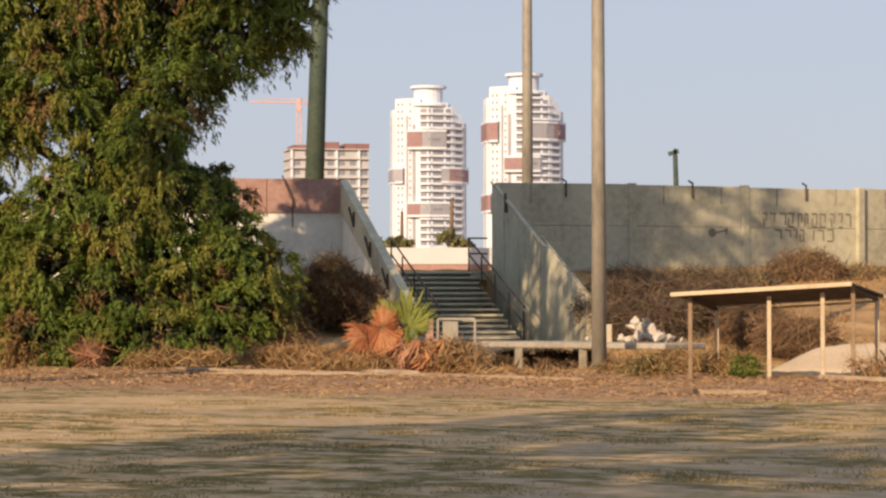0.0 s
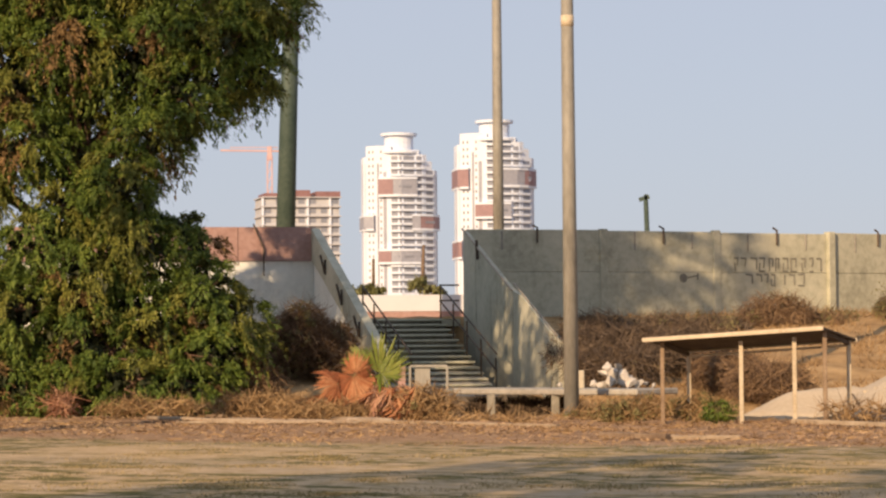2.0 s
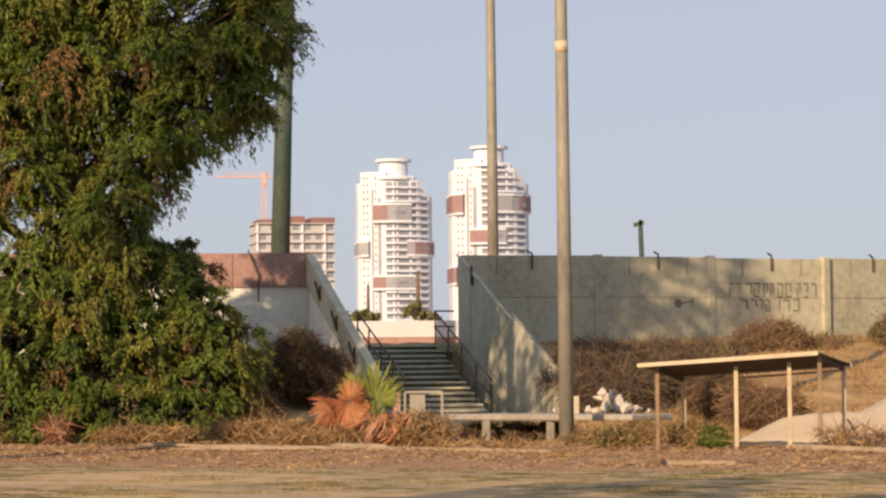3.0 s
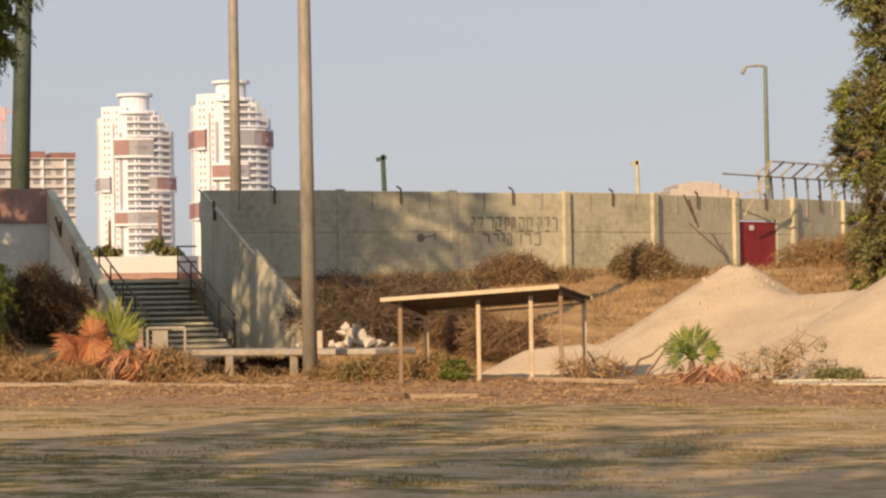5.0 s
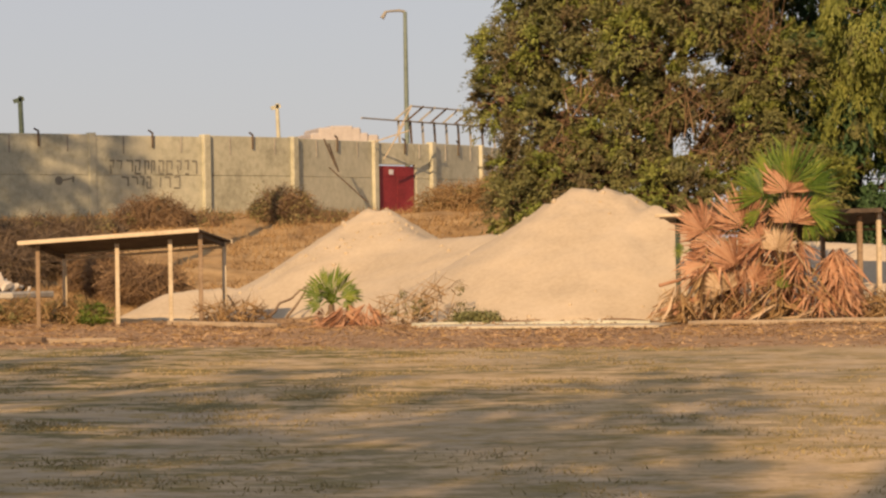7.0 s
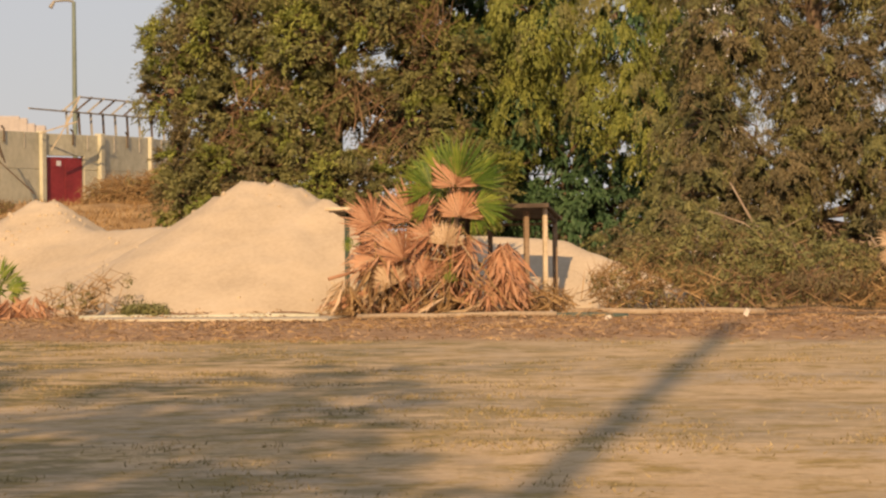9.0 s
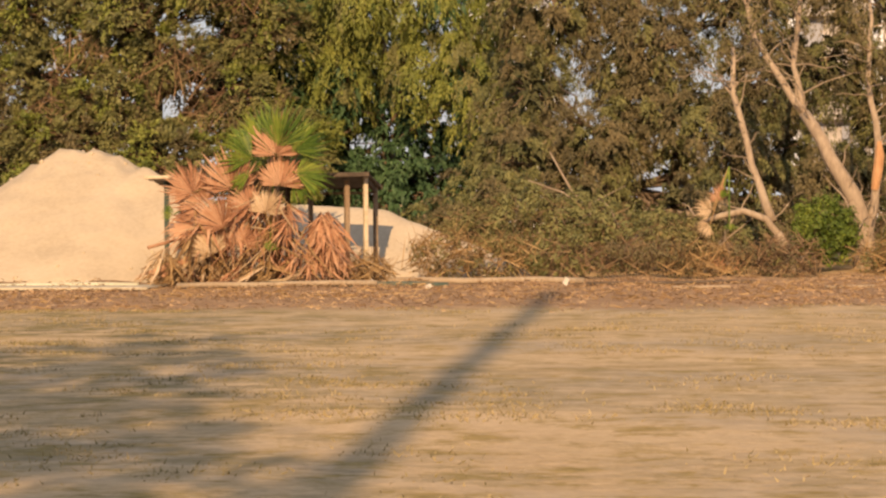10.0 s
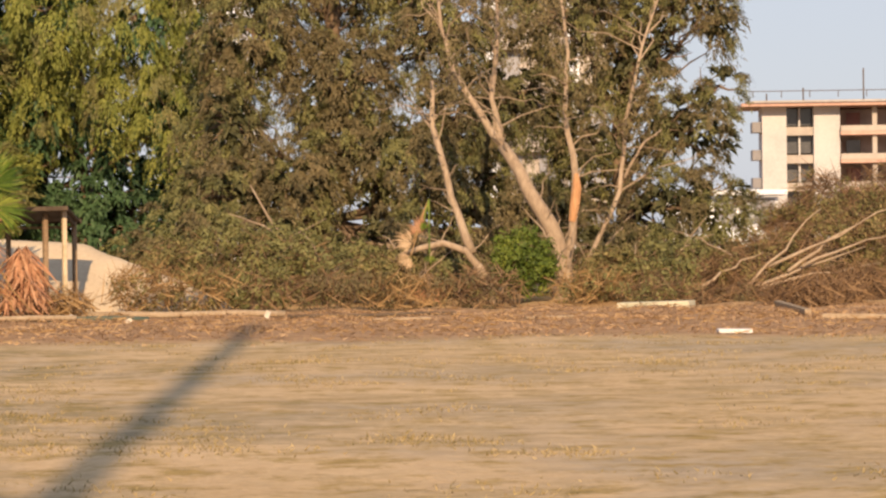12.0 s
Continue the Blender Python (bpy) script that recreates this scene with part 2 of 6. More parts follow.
    tower_maroon=material("hazed_maroon_cladding", [(0.22, 0.16, 0.18), (0.27, 0.185, 0.2), (0.32, 0.22, 0.23)], 0.1, 0.7, bump=0),
    tower_pane=material("hazed_window_glass", [(0.17, 0.19, 0.24), (0.22, 0.24, 0.29), (0.27, 0.29, 0.34)], 0.2, 0.3, spec=0.5, bump=0),
    crane=material("hazed_red_crane_paint", [(0.42, 0.3, 0.31), (0.5, 0.36, 0.37), (0.56, 0.42, 0.43)], 0.2, 0.8, bump=0),
    site_white=material("site_white_plaster", [(0.38, 0.39, 0.42), (0.44, 0.455, 0.485), (0.49, 0.5, 0.53)], 0.4, 0.8, bump=0),
    white=material("white_plaster", [(0.5, 0.53, 0.57), (0.6, 0.62, 0.65), (0.66, 0.675, 0.7)], 0.05, 0.8, bump=0),
    grey_panel=material("grey_cladding", [(0.15, 0.155, 0.18), (0.21, 0.215, 0.24), (0.26, 0.265, 0.29)], 0.1, 0.6, bump=0),
    maroon=material("maroon_cladding", [(0.16, 0.09, 0.09), (0.22, 0.125, 0.125), (0.27, 0.16, 0.16)], 0.1, 0.6, bump=0),
    pane=material("dark_window_glass", [(0.05, 0.055, 0.065), (0.08, 0.085, 0.095), (0.11, 0.115, 0.13)], 0.2, 0.15, spec=0.5, bump=0),
    raw=material("raw_building_concrete", [(0.3, 0.285, 0.275), (0.385, 0.365, 0.35), (0.44, 0.42, 0.4)], 0.2, 0.9, bump=0),
    salmon=material("salmon_formwork", [(0.36, 0.24, 0.21), (0.45, 0.31, 0.27), (0.52, 0.38, 0.34)], 0.2, 0.8, bump=0),
)


def ground_material():
    """Dusty soil with streaks of dry grass on the pitch and a brown strip of litter along its edge."""
    m = bpy.data.materials.new("dusty_ground")
    m.use_nodes = True
    nt = m.node_tree
    N, Lk = nt.nodes.new, nt.links.new
    b = nt.nodes["Principled BSDF"]
    tc = N("ShaderNodeTexCoord")
    mp = N("ShaderNodeMapping")
    mp.inputs["Rotation"].default_value = (0, 0, radians(30))
    Lk(tc.outputs["Object"], mp.inputs[0])
    sx = N("ShaderNodeSeparateXYZ")
    Lk(mp.outputs[0], sx.inputs[0])

    def noise_tex(scale, detail, stretch=None, rough=0.6):
        n = N("ShaderNodeTexNoise")
        n.inputs["Scale"].default_value, n.inputs["Detail"].default_value, n.inputs["Roughness"].default_value = scale, detail, rough
        src = mp.outputs[0]
        if stretch:
            k = N("ShaderNodeMapping")
            k.inputs["Scale"].default_value = stretch
            Lk(src, k.inputs[0])
            src = k.outputs[0]
        Lk(src, n.inputs["Vector"])
        return n.outputs[0]

    def ramp(src, lo, hi, c0=(0, 0, 0), c1=(1, 1, 1)):
        r = N("ShaderNodeValToRGB")
        r.color_ramp.elements[0].position, r.color_ramp.elements[1].position = lo, hi
        r.color_ramp.elements[0].color, r.color_ramp.elements[1].color = (*c0, 1), (*c1, 1)
        Lk(src, r.inputs[0])
        return r.outputs[0]

    def mixc(f, a, c):
        k = N("ShaderNodeMix")
        k.data_type = "RGBA"
        Lk(f, k.inputs[0])
        Lk(a, k.inputs[6])
        Lk(c, k.inputs[7])
        return k.outputs[2]

    soil = ramp(noise_tex(0.35, 6), 0.3, 0.7, (0.44, 0.32, 0.185), (0.58, 0.44, 0.275))
    grit = ramp(noise_tex(9.0, 5, None, 0.7), 0.3, 0.72, (0.36, 0.26, 0.15), (0.64, 0.50, 0.32))
    half = N("ShaderNodeValue")
    half.outputs[0].default_value = 0.45
    soil = mixc(half.outputs[0], soil, grit)
    soil = mixc(ramp(noise_tex(0.16, 6, None, 0.65), 0.46, 0.6), soil, ramp(noise_tex(3.0, 6), 0.3, 0.7, (0.30, 0.245, 0.17), (0.46, 0.38, 0.275)))
    grass = ramp(noise_tex(5.0, 4), 0.3, 0.7, (0.24, 0.175, 0.065), (0.42, 0.31, 0.135))
    soil = mixc(ramp(noise_tex(1.7, 8, (0.9, 1.0, 1.0), 0.78), 0.50, 0.6), soil, grass)

    def math_node(op, a, c):
        k = N("ShaderNodeMath")
        k.operation = op
        k.use_clamp = True
        Lk(a, k.inputs[0])
        Lk(c, k.inputs[1])
        return k.outputs[0]

    more = N("ShaderNodeMapRange")
    more.inputs["From Min"].default_value, more.inputs["From Max"].default_value = 0.0, -13.0
    more.inputs["To Min"].default_value, more.inputs["To Max"].default_value = 0.25, 1.0
    Lk(sx.outputs[0], more.inputs["Value"])
    cluster = math_node("MULTIPLY", ramp(noise_tex(0.3, 5, (0.6, 1.0, 1.0), 0.65), 0.42, 0.52), more.outputs[0])
    tufts = math_node("MULTIPLY", ramp(noise_tex(2.1, 7, (0.6, 1.0, 1.0), 0.76), 0.46, 0.53), cluster)
    soil = mixc(tufts, soil, ramp(noise_tex(6.0, 4), 0.3, 0.7, (0.075, 0.072, 0.024), (0.19, 0.165, 0.058)))
    litter = ramp(noise_tex(2.4, 7, None, 0.75), 0.32, 0.66, (0.17, 0.1, 0.055), (0.46, 0.315, 0.19))
    wob = N("ShaderNodeMath")
    wob.operation = "MULTIPLY_ADD"
    wob.inputs[1].default_value = 3.0
    Lk(noise_tex(0.4, 4), wob.inputs[0])
    Lk(sx.outputs[1], wob.inputs[2])
    edge = N("ShaderNodeMapRange")
    edge.inputs["From Min"].default_value, edge.inputs["From Max"].default_value = 40.0, 41.6
    Lk(wob.outputs[0], edge.inputs["Value"])
    col = mixc(edge.outputs[0], soil, litter)
    bank = N("ShaderNodeMapRange")
    bank.inputs["From Min"].default_value, bank.inputs["From Max"].default_value = 53.0, 57.0
    Lk(wob.outputs[0], bank.inputs["Value"])
    col = mixc(bank.outputs[0], col, ramp(noise_tex(1.1, 6), 0.3, 0.7, (0.24, 0.15, 0.07), (0.50, 0.35, 0.18)))
    Lk(col, b.inputs["Base Color"])
    b.inputs["Roughness"].default_value = 0.95
    b.inputs["Specular IOR Level"].default_value = 0.1
    bp = N("ShaderNodeBump")
    bp.inputs["Strength"].default_value, bp.inputs["Distance"].default_value = 0.7, 0.06
    Lk(noise_tex(6.0, 6, None, 0.7), bp.inputs["Height"])
    Lk(bp.outputs[0], b.inputs["Normal"])
    return m


M["ground"] = ground_material()


# ---- ground ----
FAR = Vector((1.45, 80.0, 0))
AXIS = Vector((-0.199, 0.98, 0))
SIDE = Vector((0.98, 0.199, 0))


def st(q, t, z):
    """Stair frame: q metres to the right of the right wing wall's far end, t metres down towards the pitch."""
    return FAR + SIDE * q - AXIS * t + Vector((0, 0, z))


def ground_z(x, y):
    x, y = np.asarray(x, float), np.asarray(y, float)
    d, az = np.hypot(x, y), np.degrees(np.arctan2(x, y))
    n = 0.5 * x + 0.866 * y
    rise = smooth((d - 61.5) / 20.0) * 0.4 + 0.6 * np.clip((d - 61.5) / 19.0, 0, 1)
    lift = 2.45 * rise * (1 - smooth((az - 15.5) / 7.0)) * smooth((n - 51.5) / 4.0) * (1 - smooth((np.abs(az) - 60) / 20))
    q = (x - FAR.x) * SIDE.x + (y - FAR.y) * SIDE.y
    t = -((x - FAR.x) * AXIS.x + (y - FAR.y) * AXIS.y)
    cut = smooth((q + 5.0) / 0.6) * (1 - smooth((q - 0.1) / 0.5)) * smooth((t + 0.3) / 0.5)
    lift = lift * (1 - cut) + np.minimum(lift, 0.25) * cut
    wave = 0.03 * np.sin(x * 0.7 + 1.3 * np.sin(y * 0.31)) * np.sin(y * 0.55 + x * 0.13)
    lump = 0.07 * np.sin(x * 1.9 + y * 0.7) * np.sin(y * 2.3 - x * 0.8) * smooth((n - 46) / 5)
    near = 1 - smooth((d - 120) / 60)
    return lift + (wave + lump) * near


def ground():
    az = np.concatenate([np.arange(-180, -14, 4.0), np.arange(-14, 46, 0.3), np.arange(46, 180, 4.0)])
    d = np.concatenate([[0.5, 2, 4, 6], np.arange(8, 44, 0.9), np.arange(44, 84, 0.4), np.geomspace(84, 4500, 40)])
    A, D = np.meshgrid(np.radians(az), d)
    x, y = D * np.sin(A), D * np.cos(A)
    v = np.stack([x.ravel(), y.ravel(), ground_z(x, y).ravel()], 1)
    k, r = len(az), len(d)
    f = [(i * k + j, i * k + (j + 1) % k, (i + 1) * k + (j + 1) % k, (i + 1) * k + j) for i in range(r - 1) for j in range(k)]
    f.append(tuple(range(k))[::-1])
    ob = part("ground", (v, f), M["ground"], smooth_shade=True)
    tagged(ob, "dusty brown sports field with patchy dry grass", "ground", kind="structure")


ground()


def gz(p):
    return float(ground_z(p[0], p[1]))


# ---- boundary wall ----
POSTS = ((1.04, 80.0), (3.97, 81.4), (6.33, 83.4), (8.68, 85.8), (10.52, 88.5), (12.21, 92.6), (13.42, 95.3), (14.45, 99.0), (15.3, 103.0), (16.2, 107.0), (17.1, 111.0))
WALL_TOP = 5.05


def boundary_wall():
    w = thing("wall_east", at(8, 0, 85), "weathered grey concrete panel wall on the bank", "wall", kind="structure")
    pts = []
    for a, d in POSTS:
        p = at(a, 0, d)
        p.z = 0
        pts.append(p)
    for i, (p, q) in enumerate(zip(pts, pts[1:])):
        d = (q - p).normalized()
        door = i == 5
        for lo, hi in ((1.6, 3.786), (3.796, WALL_TOP - 0.02 * (i % 3))):
            bm = bmesh.new()
            if door:
                lo = max(lo, 1.6)
                obox(bm, p + d * 2.42 + Vector((0, 0, (lo + hi) / 2)), q - d * 0.1 + Vector((0, 0, (lo + hi) / 2)), 0.16, hi - lo, bevel=0.012)
                if hi > 4:
                    obox(bm, p + d * 0.1 + Vector((0, 0, (4.27 + hi) / 2)), p + d * 2.42 + Vector((0, 0, (4.27 + hi) / 2)), 0.16, hi - 4.27, bevel=0.012)
            else:
                obox(bm, p + d * 0.1 + Vector((0, 0, (lo + hi) / 2)), q - d * 0.1 + Vector((0, 0, (lo + hi) / 2)), 0.16, hi - lo, bevel=0.012)
            part("panel", bm, M["concrete"], w)
        bm = bmesh.new()
        a0 = p + d * (2.4 if door else 0.05)
        obox(bm, a0 + Vector((0, 0, 3.2)), q - d * 0.05 + Vector((0, 0, 3.2)), 0.1, 3.5)
        part("core", bm, M["concrete_dark"], w)
        # shallow vertical grooves in the upper panels, steel lugs at the top
        out = d.cross(Vector((0, 0, 1)))
        if out.y > 0:
            out = -out
        n = (q - p).length
        for f, h in ((0.27, 0.55), (0.52, 0.32), (0.78, 0.5)):
            if door and f < 0.6:
                continue
            bm = bmesh.new()
            c = p + d * (n * f) + out * 0.085
            obox(bm, c + Vector((0, 0, WALL_TOP - 0.05)), c + Vector((0, 0, WALL_TOP - 0.05 - h)), 0.05, 0.02)
            part("groove", bm, M["concrete_dark"], w)
        c = p + d * (n * 0.52) + out * 0.12
        bm = bmesh.new()
        obox(bm, c + Vector((0, 0, WALL_TOP - 0.4)), c + Vector((0, 0, WALL_TOP + 0.06)), 0.055, 0.05)
        obox(bm, c + Vector((0, 0, WALL_TOP + 0.05)), c - d * 0.15 + Vector((0, 0, WALL_TOP + 0.13)), 0.045, 0.045)
        part("lug", bm, M["rust"], w, "rusty steel fence lug")
    for i, p in enumerate(pts[1:], 1):
        bm = bmesh.new()
        d = (pts[min(i + 1, len(pts) - 1)] - pts[i - 1]).normalized()
        out = d.cross(Vector((0, 0, 1)))
        if out.y > 0:
            out = -out
        deep = 0.28 if i >= 3 else 0.2
        c = p + out * (deep / 2 - 0.08)
        m = pose(0, 0, 0, 0, 0, math.degrees(math.atan2(d.y, d.x)))
        vs = box(bm, (-0.13, -deep / 2, 1.4), (0.13, deep / 2, WALL_TOP + 0.03), 0.02)
        bmesh.ops.transform(bm, matrix=Matrix.Translation(c) @ m, verts=bm.verts)
        part("pillar", bm, M["concrete"], w)
    # painted writing, unreadable rows of strokes
    p, q = pts[2], pts[3]
    d = (q - p).normalized()
    out = d.cross(Vector((0, 0, 1)))
    if out.y > 0:
        out = -out
    rng = random.Random(4)
    for z, s0, s1, h in ((4.24, 0.62, 3.75, 0.4), (3.74, 1.05, 3.4, 0.34)):
        s = s0
        while s < s1:
            wd = rng.uniform(0.14, 0.27)
            bm = bmesh.new()
            c = p + d * s + out * 0.086
            if rng.random() < 0.85:
                obox(bm, c + Vector((0, 0, z)), c + d * wd + Vector((0, 0, z + rng.uniform(-0.03, 0.03))), 0.008, 0.055)
            obox(bm, c + d * (wd - 0.025) + Vector((0, 0, z)), c + d * (wd - 0.025 + rng.uniform(-0.05, 0.02)) + Vector((0, 0, z - h * rng.uniform(0.55, 1.0))), 0.055, 0.008)
            if rng.random() < 0.5:
                obox(bm, c + d * 0.02 + Vector((0, 0, z - rng.choice((0.0, 0.14)))), c + d * rng.uniform(0.0, 0.06) + Vector((0, 0, z - h)), 0.05, 0.008)
            if rng.random() < 0.3:
                obox(bm, c + Vector((0, 0, z - h)), c + d * wd + Vector((0, 0, z - h)), 0.008, 0.05)
            part("painted_mark", bm, M["faded"], w, "faded black painted strokes")
            s += wd + rng.uniform(0.06, 0.17)
    bm = bmesh.new()
    c = pts[1] + (pts[2] - pts[1]).normalized() * 2.75
    d = (pts[2] - pts[1]).normalized()
    c += d.cross(Vector((0, 0, 1))) * 0.086 + Vector((0, 0, 3.62))
    bmesh.ops.create_circle(bm, cap_ends=True, segments=12, radius=0.14, matrix=Matrix.Translation(c) @ d.to_track_quat("X", "Z").to_matrix().to_4x4() @ pose(0, 0, 0, 90))
    obox(bm, c + d * 0.1, c + d * 0.55 + Vector((0, 0, 0.09)), 0.008, 0.05)
    obox(bm, c + d * 0.5 + Vector((0, 0, 0.15)), c + d * 0.5 + Vector((0, 0, -0.05)), 0.05, 0.008)
    part("painted_mark", bm, M["faded"], w, "faded black painted blot")
    # red steel door in its bay
    p, q = pts[5], pts[6]
    d = (q - p).normalized()
    dr = thing("door_1", p + Vector((0, 0, 2.1)), "closed red steel double door in a concrete wall", "door", kind="structure")
    for k in (0, 1):
        bm = bmesh.new()
        a = p + d * (0.38 + 1.0 * k)
        obox(bm, a + Vector((0, 0, 3.15)), a + d * 0.98 + Vector((0, 0, 3.15)), 0.06, 2.14, bevel=0.01)
        leaf = part("door_leaf", bm, M["red"], dr)
        bm = bmesh.new()
        for zz in (2.5, 3.9):
            obox(bm, a + d * 0.06 + Vector((-0.02, -0.05, zz)), a + d * 0.92 + Vector((-0.02, -0.05, zz)), 0.04, 0.06)
        part("rail", bm, M["red"], leaf)
    bm = bmesh.new()
    obox(bm, p + d * 0.95 + Vector((-0.02, -0.06, 4.0)), p + d * 1.2 + Vector((-0.02, -0.06, 4.0)), 0.01, 0.2)
    part("notice", bm, M["white"], dr, "small white notice plate")


boundary_wall()


# ---- stairs with wing walls ----
def stairs():
    s = thing("stairs", st(-2.4, 4, 0.2), "worn concrete stairs leading up between two wing walls", "stairs", kind="structure")
    n = 14
    for i in range(n):
        z1 = 2.42 - i * 0.152
        t = 0.55 + i * 0.52
        bm = bmesh.new()
        base = [st(-4.1, t, z1 - 0.06), st(-0.72, t, z1 - 0.06), st(-0.72, t - 0.62, z1 - 0.06), st(-4.1, t - 0.62, z1 - 0.06)]
        prism(bm, base, (0, 0, 0.06))
        bmesh.ops.bevel(bm, geom=bm.edges[:], offset=0.012, segments=1, affect="EDGES")
        part("step", bm, M["concrete"], s)
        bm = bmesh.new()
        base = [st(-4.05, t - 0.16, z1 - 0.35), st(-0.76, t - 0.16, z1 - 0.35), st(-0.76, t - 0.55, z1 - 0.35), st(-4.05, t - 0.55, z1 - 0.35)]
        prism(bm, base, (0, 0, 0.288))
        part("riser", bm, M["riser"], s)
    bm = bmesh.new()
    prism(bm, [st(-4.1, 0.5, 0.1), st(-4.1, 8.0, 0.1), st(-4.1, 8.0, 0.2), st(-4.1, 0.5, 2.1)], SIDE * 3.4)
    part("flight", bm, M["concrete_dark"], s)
    bm = bmesh.new()
    prism(bm, [st(-4.1, 0.0, 2.2), st(-0.1, 0.0, 2.2), st(-0.1, -4.0, 2.2), st(-4.1, -4.0, 2.2)], (0, 0, 0.22))
    part("landing", bm, M["concrete"], s)

    # right wing wall: board-marked concrete with a sloping steel handrail
    w = thing("wall_stair_right", st(0, 5, 0.3), "board-marked grey concrete wing wall beside stairs", "wall", kind="structure")
    tops = ((-0.1, 5.02), (6.2, 3.05), (6.5, 3.12), (11.0, 1.72))

    def top_at(t):
        for (a, za), (b, zb) in zip(tops, tops[1:]):
            if t <= b:
                return za + (zb - za) * (t - a) / (b - a)
        return tops[-1][1]

    t = -0.1
    rng = random.Random(2)
    while t < 10.9:
        wd = min(rng.uniform(0.7, 1.0), 11.0 - t)
        bm = bmesh.new()
        off = rng.uniform(0, 0.02)
        prism(bm, [st(off, t + 0.012, 0.05), st(off, t + wd - 0.012, 0.05), st(off, t + wd - 0.012, top_at(t + wd)), st(off, t + 0.012, top_at(t))], SIDE * 0.14)
        part("panel", bm, M["concrete"], w)
        t += wd
    bm = bmesh.new()
    prism(bm, [st(0.04, -0.1, 0.05), st(0.04, 10.95, 0.05), st(0.04, 10.95, 1.68), st(0.04, 6.2, 2.95), st(0.04, -0.1, 4.95)], SIDE * 0.08)
    part("core", bm, M["concrete_dark"], w)
    rail = tagged(part("handrail", tube_data([st(-0.02, 0.0, 5.06), st(-0.02, 6.15, 3.12)], [0.03, 0.03]), M["steel"], w), "pale steel coping rail")
    part("handrail", tube_data([st(-0.02, 6.4, 3.3), st(-0.02, 11.0, 1.86)], [0.03, 0.03]), M["steel"], w)
    for tt, z in ((1.9, 4.3),):
        bm = bmesh.new()
        obox(bm, st(-0.03, tt, z + 0.35), st(-0.03, tt + 0.12, z - 0.2), 0.07, 0.07)
        part("bracket", bm, M["rust"], w)
    # left wing wall, whitewashed below a grey parapet
    w = thing("wall_stair_left", st(-4.3, 5, 0.3), "whitewashed concrete wing wall with grey sloping parapet", "wall", kind="structure")
    bm = bmesh.new()
    prism(bm, [st(-4.45, 0.0, 0.0), st(-4.45, 10.6, 0.0), st(-4.45, 10.6, 0.9), st(-4.45, 0.0, 4.3)], SIDE * 0.15)
    part("lower_wall", bm, M["whitewash"], w)
    for k in range(4):
        a, b = k * 2.65 + 0.012, k * 2.65 + 2.638
        za, zb = 5.08 - 0.34 * a, 5.08 - 0.34 * b
        bm = bmesh.new()
        prism(bm, [st(-4.52, a, za - 0.92 + 0.02 * a), st(-4.52, b, zb - 0.92 + 0.02 * b), st(-4.52, b, zb), st(-4.52, a, za)], SIDE * 0.24)
        part("parapet_panel", bm, M["concrete"], w)
        bm = bmesh.new()
        obox(bm, st(-4.55, b - 0.1, zb - 0.5), st(-4.55, b - 0.9, zb + 0.05), 0.05, 0.05)
        obox(bm, st(-4.55, b - 0.1, zb - 0.5), st(-4.55, b - 0.1, zb - 0.1), 0.05, 0.05)
        part("bracket", bm, M["rust"], w)
    # stand front left of the stairs
    w = thing("wall_stand", st(-8, 0, 0.3), "whitewashed stand wall with faded red band on top", "wall", kind="structure")
    bm = bmesh.new()
    prism(bm, [st(-14.0, -0.02, 0.5), st(-4.3, -0.02, 0.5), st(-4.3, -0.3, 0.5), st(-14.0, -0.3, 0.5)], (0, 0, 3.62))
    part("lower_wall", bm, M["whitewash"], w)
    for k in range(4):
        bm = bmesh.new()
        a = -4.48 - k * 2.2
        prism(bm, [st(a - 2.18, 0.04, 4.13), st(a, 0.04, 4.13), st(a, -0.3, 4.13), st(a - 2.18, -0.3, 4.13)], (0, 0, 0.98))
        part("band_panel", bm, M["pink"], w, "faded red painted panel")
        bm = bmesh.new()
        obox(bm, st(a - 1.45, 0.12, 3.7), st(a - 1.45, 0.12, 4.5), 0.045, 0.045)
        obox(bm, st(a - 1.45, 0.12, 4.5), st(a - 1.75, 0.12, 5.2), 0.04, 0.04)
        part("bracket", bm, M["rust"], w)
    # handrails beside the steps
    for q, nm in ((-0.8, "right"), (-3.1, "middle")):
        h = thing("stair_railing", st(q, 4, 0.5), "thin rusty steel handrail fixed to the stairs", "railing", "stair railings")
        for up in (0.95, 0.5):
            p0, p1 = st(q, 0.4, 2.45 + up), st(q, 7.6, 0.45 + up)
            part("rail", tube_data([p0, p1], [0.025, 0.025], 6), M["rust"], h)
        for k in range(5):
            t = 0.5 + k * 1.75
            z = 2.42 - (t - 0.3) * 0.292
            part("post", tube_data([st(q, t, z - 0.25), st(q, t, z + 0.98)], [0.025, 0.025], 6), M["rust"], h)
        if nm == "right":
            for up in (0.95, 0.5):
                part("rail", tube_data([st(q, 0.4, 2.45 + up), st(q + 0.6, 0.3, 2.45 + up)], [0.025, 0.025], 6), M["rust"], h)


stairs()


# ---- low wall, fence and trees behind the stairs ----
def low_wall():
    w = thing("wall_far_low", at(0, 0, 105), "low white wall with a pink lower band", "wall", kind="structure")
    for z0, z1, m, k in ((2.2, 2.98, M["pink"], 0.0), (2.984, 3.62, M["white"], 0.03)):
        bm = bmesh.new()
        a, b = at(-2.5, 0, 105), at(2.5, 0, 106)
        a.z = b.z = (z0 + z1) / 2
        obox(bm, a, b, 0.3 + k, z1 - z0, bevel=0.01)
        part("lower_band" if k == 0 else "upper_band", bm, m, w)


low_wall()


# ---- poles ----
def pole(name, az, d, r0, r1, h, mat, label, z0=None, lean=0.0):
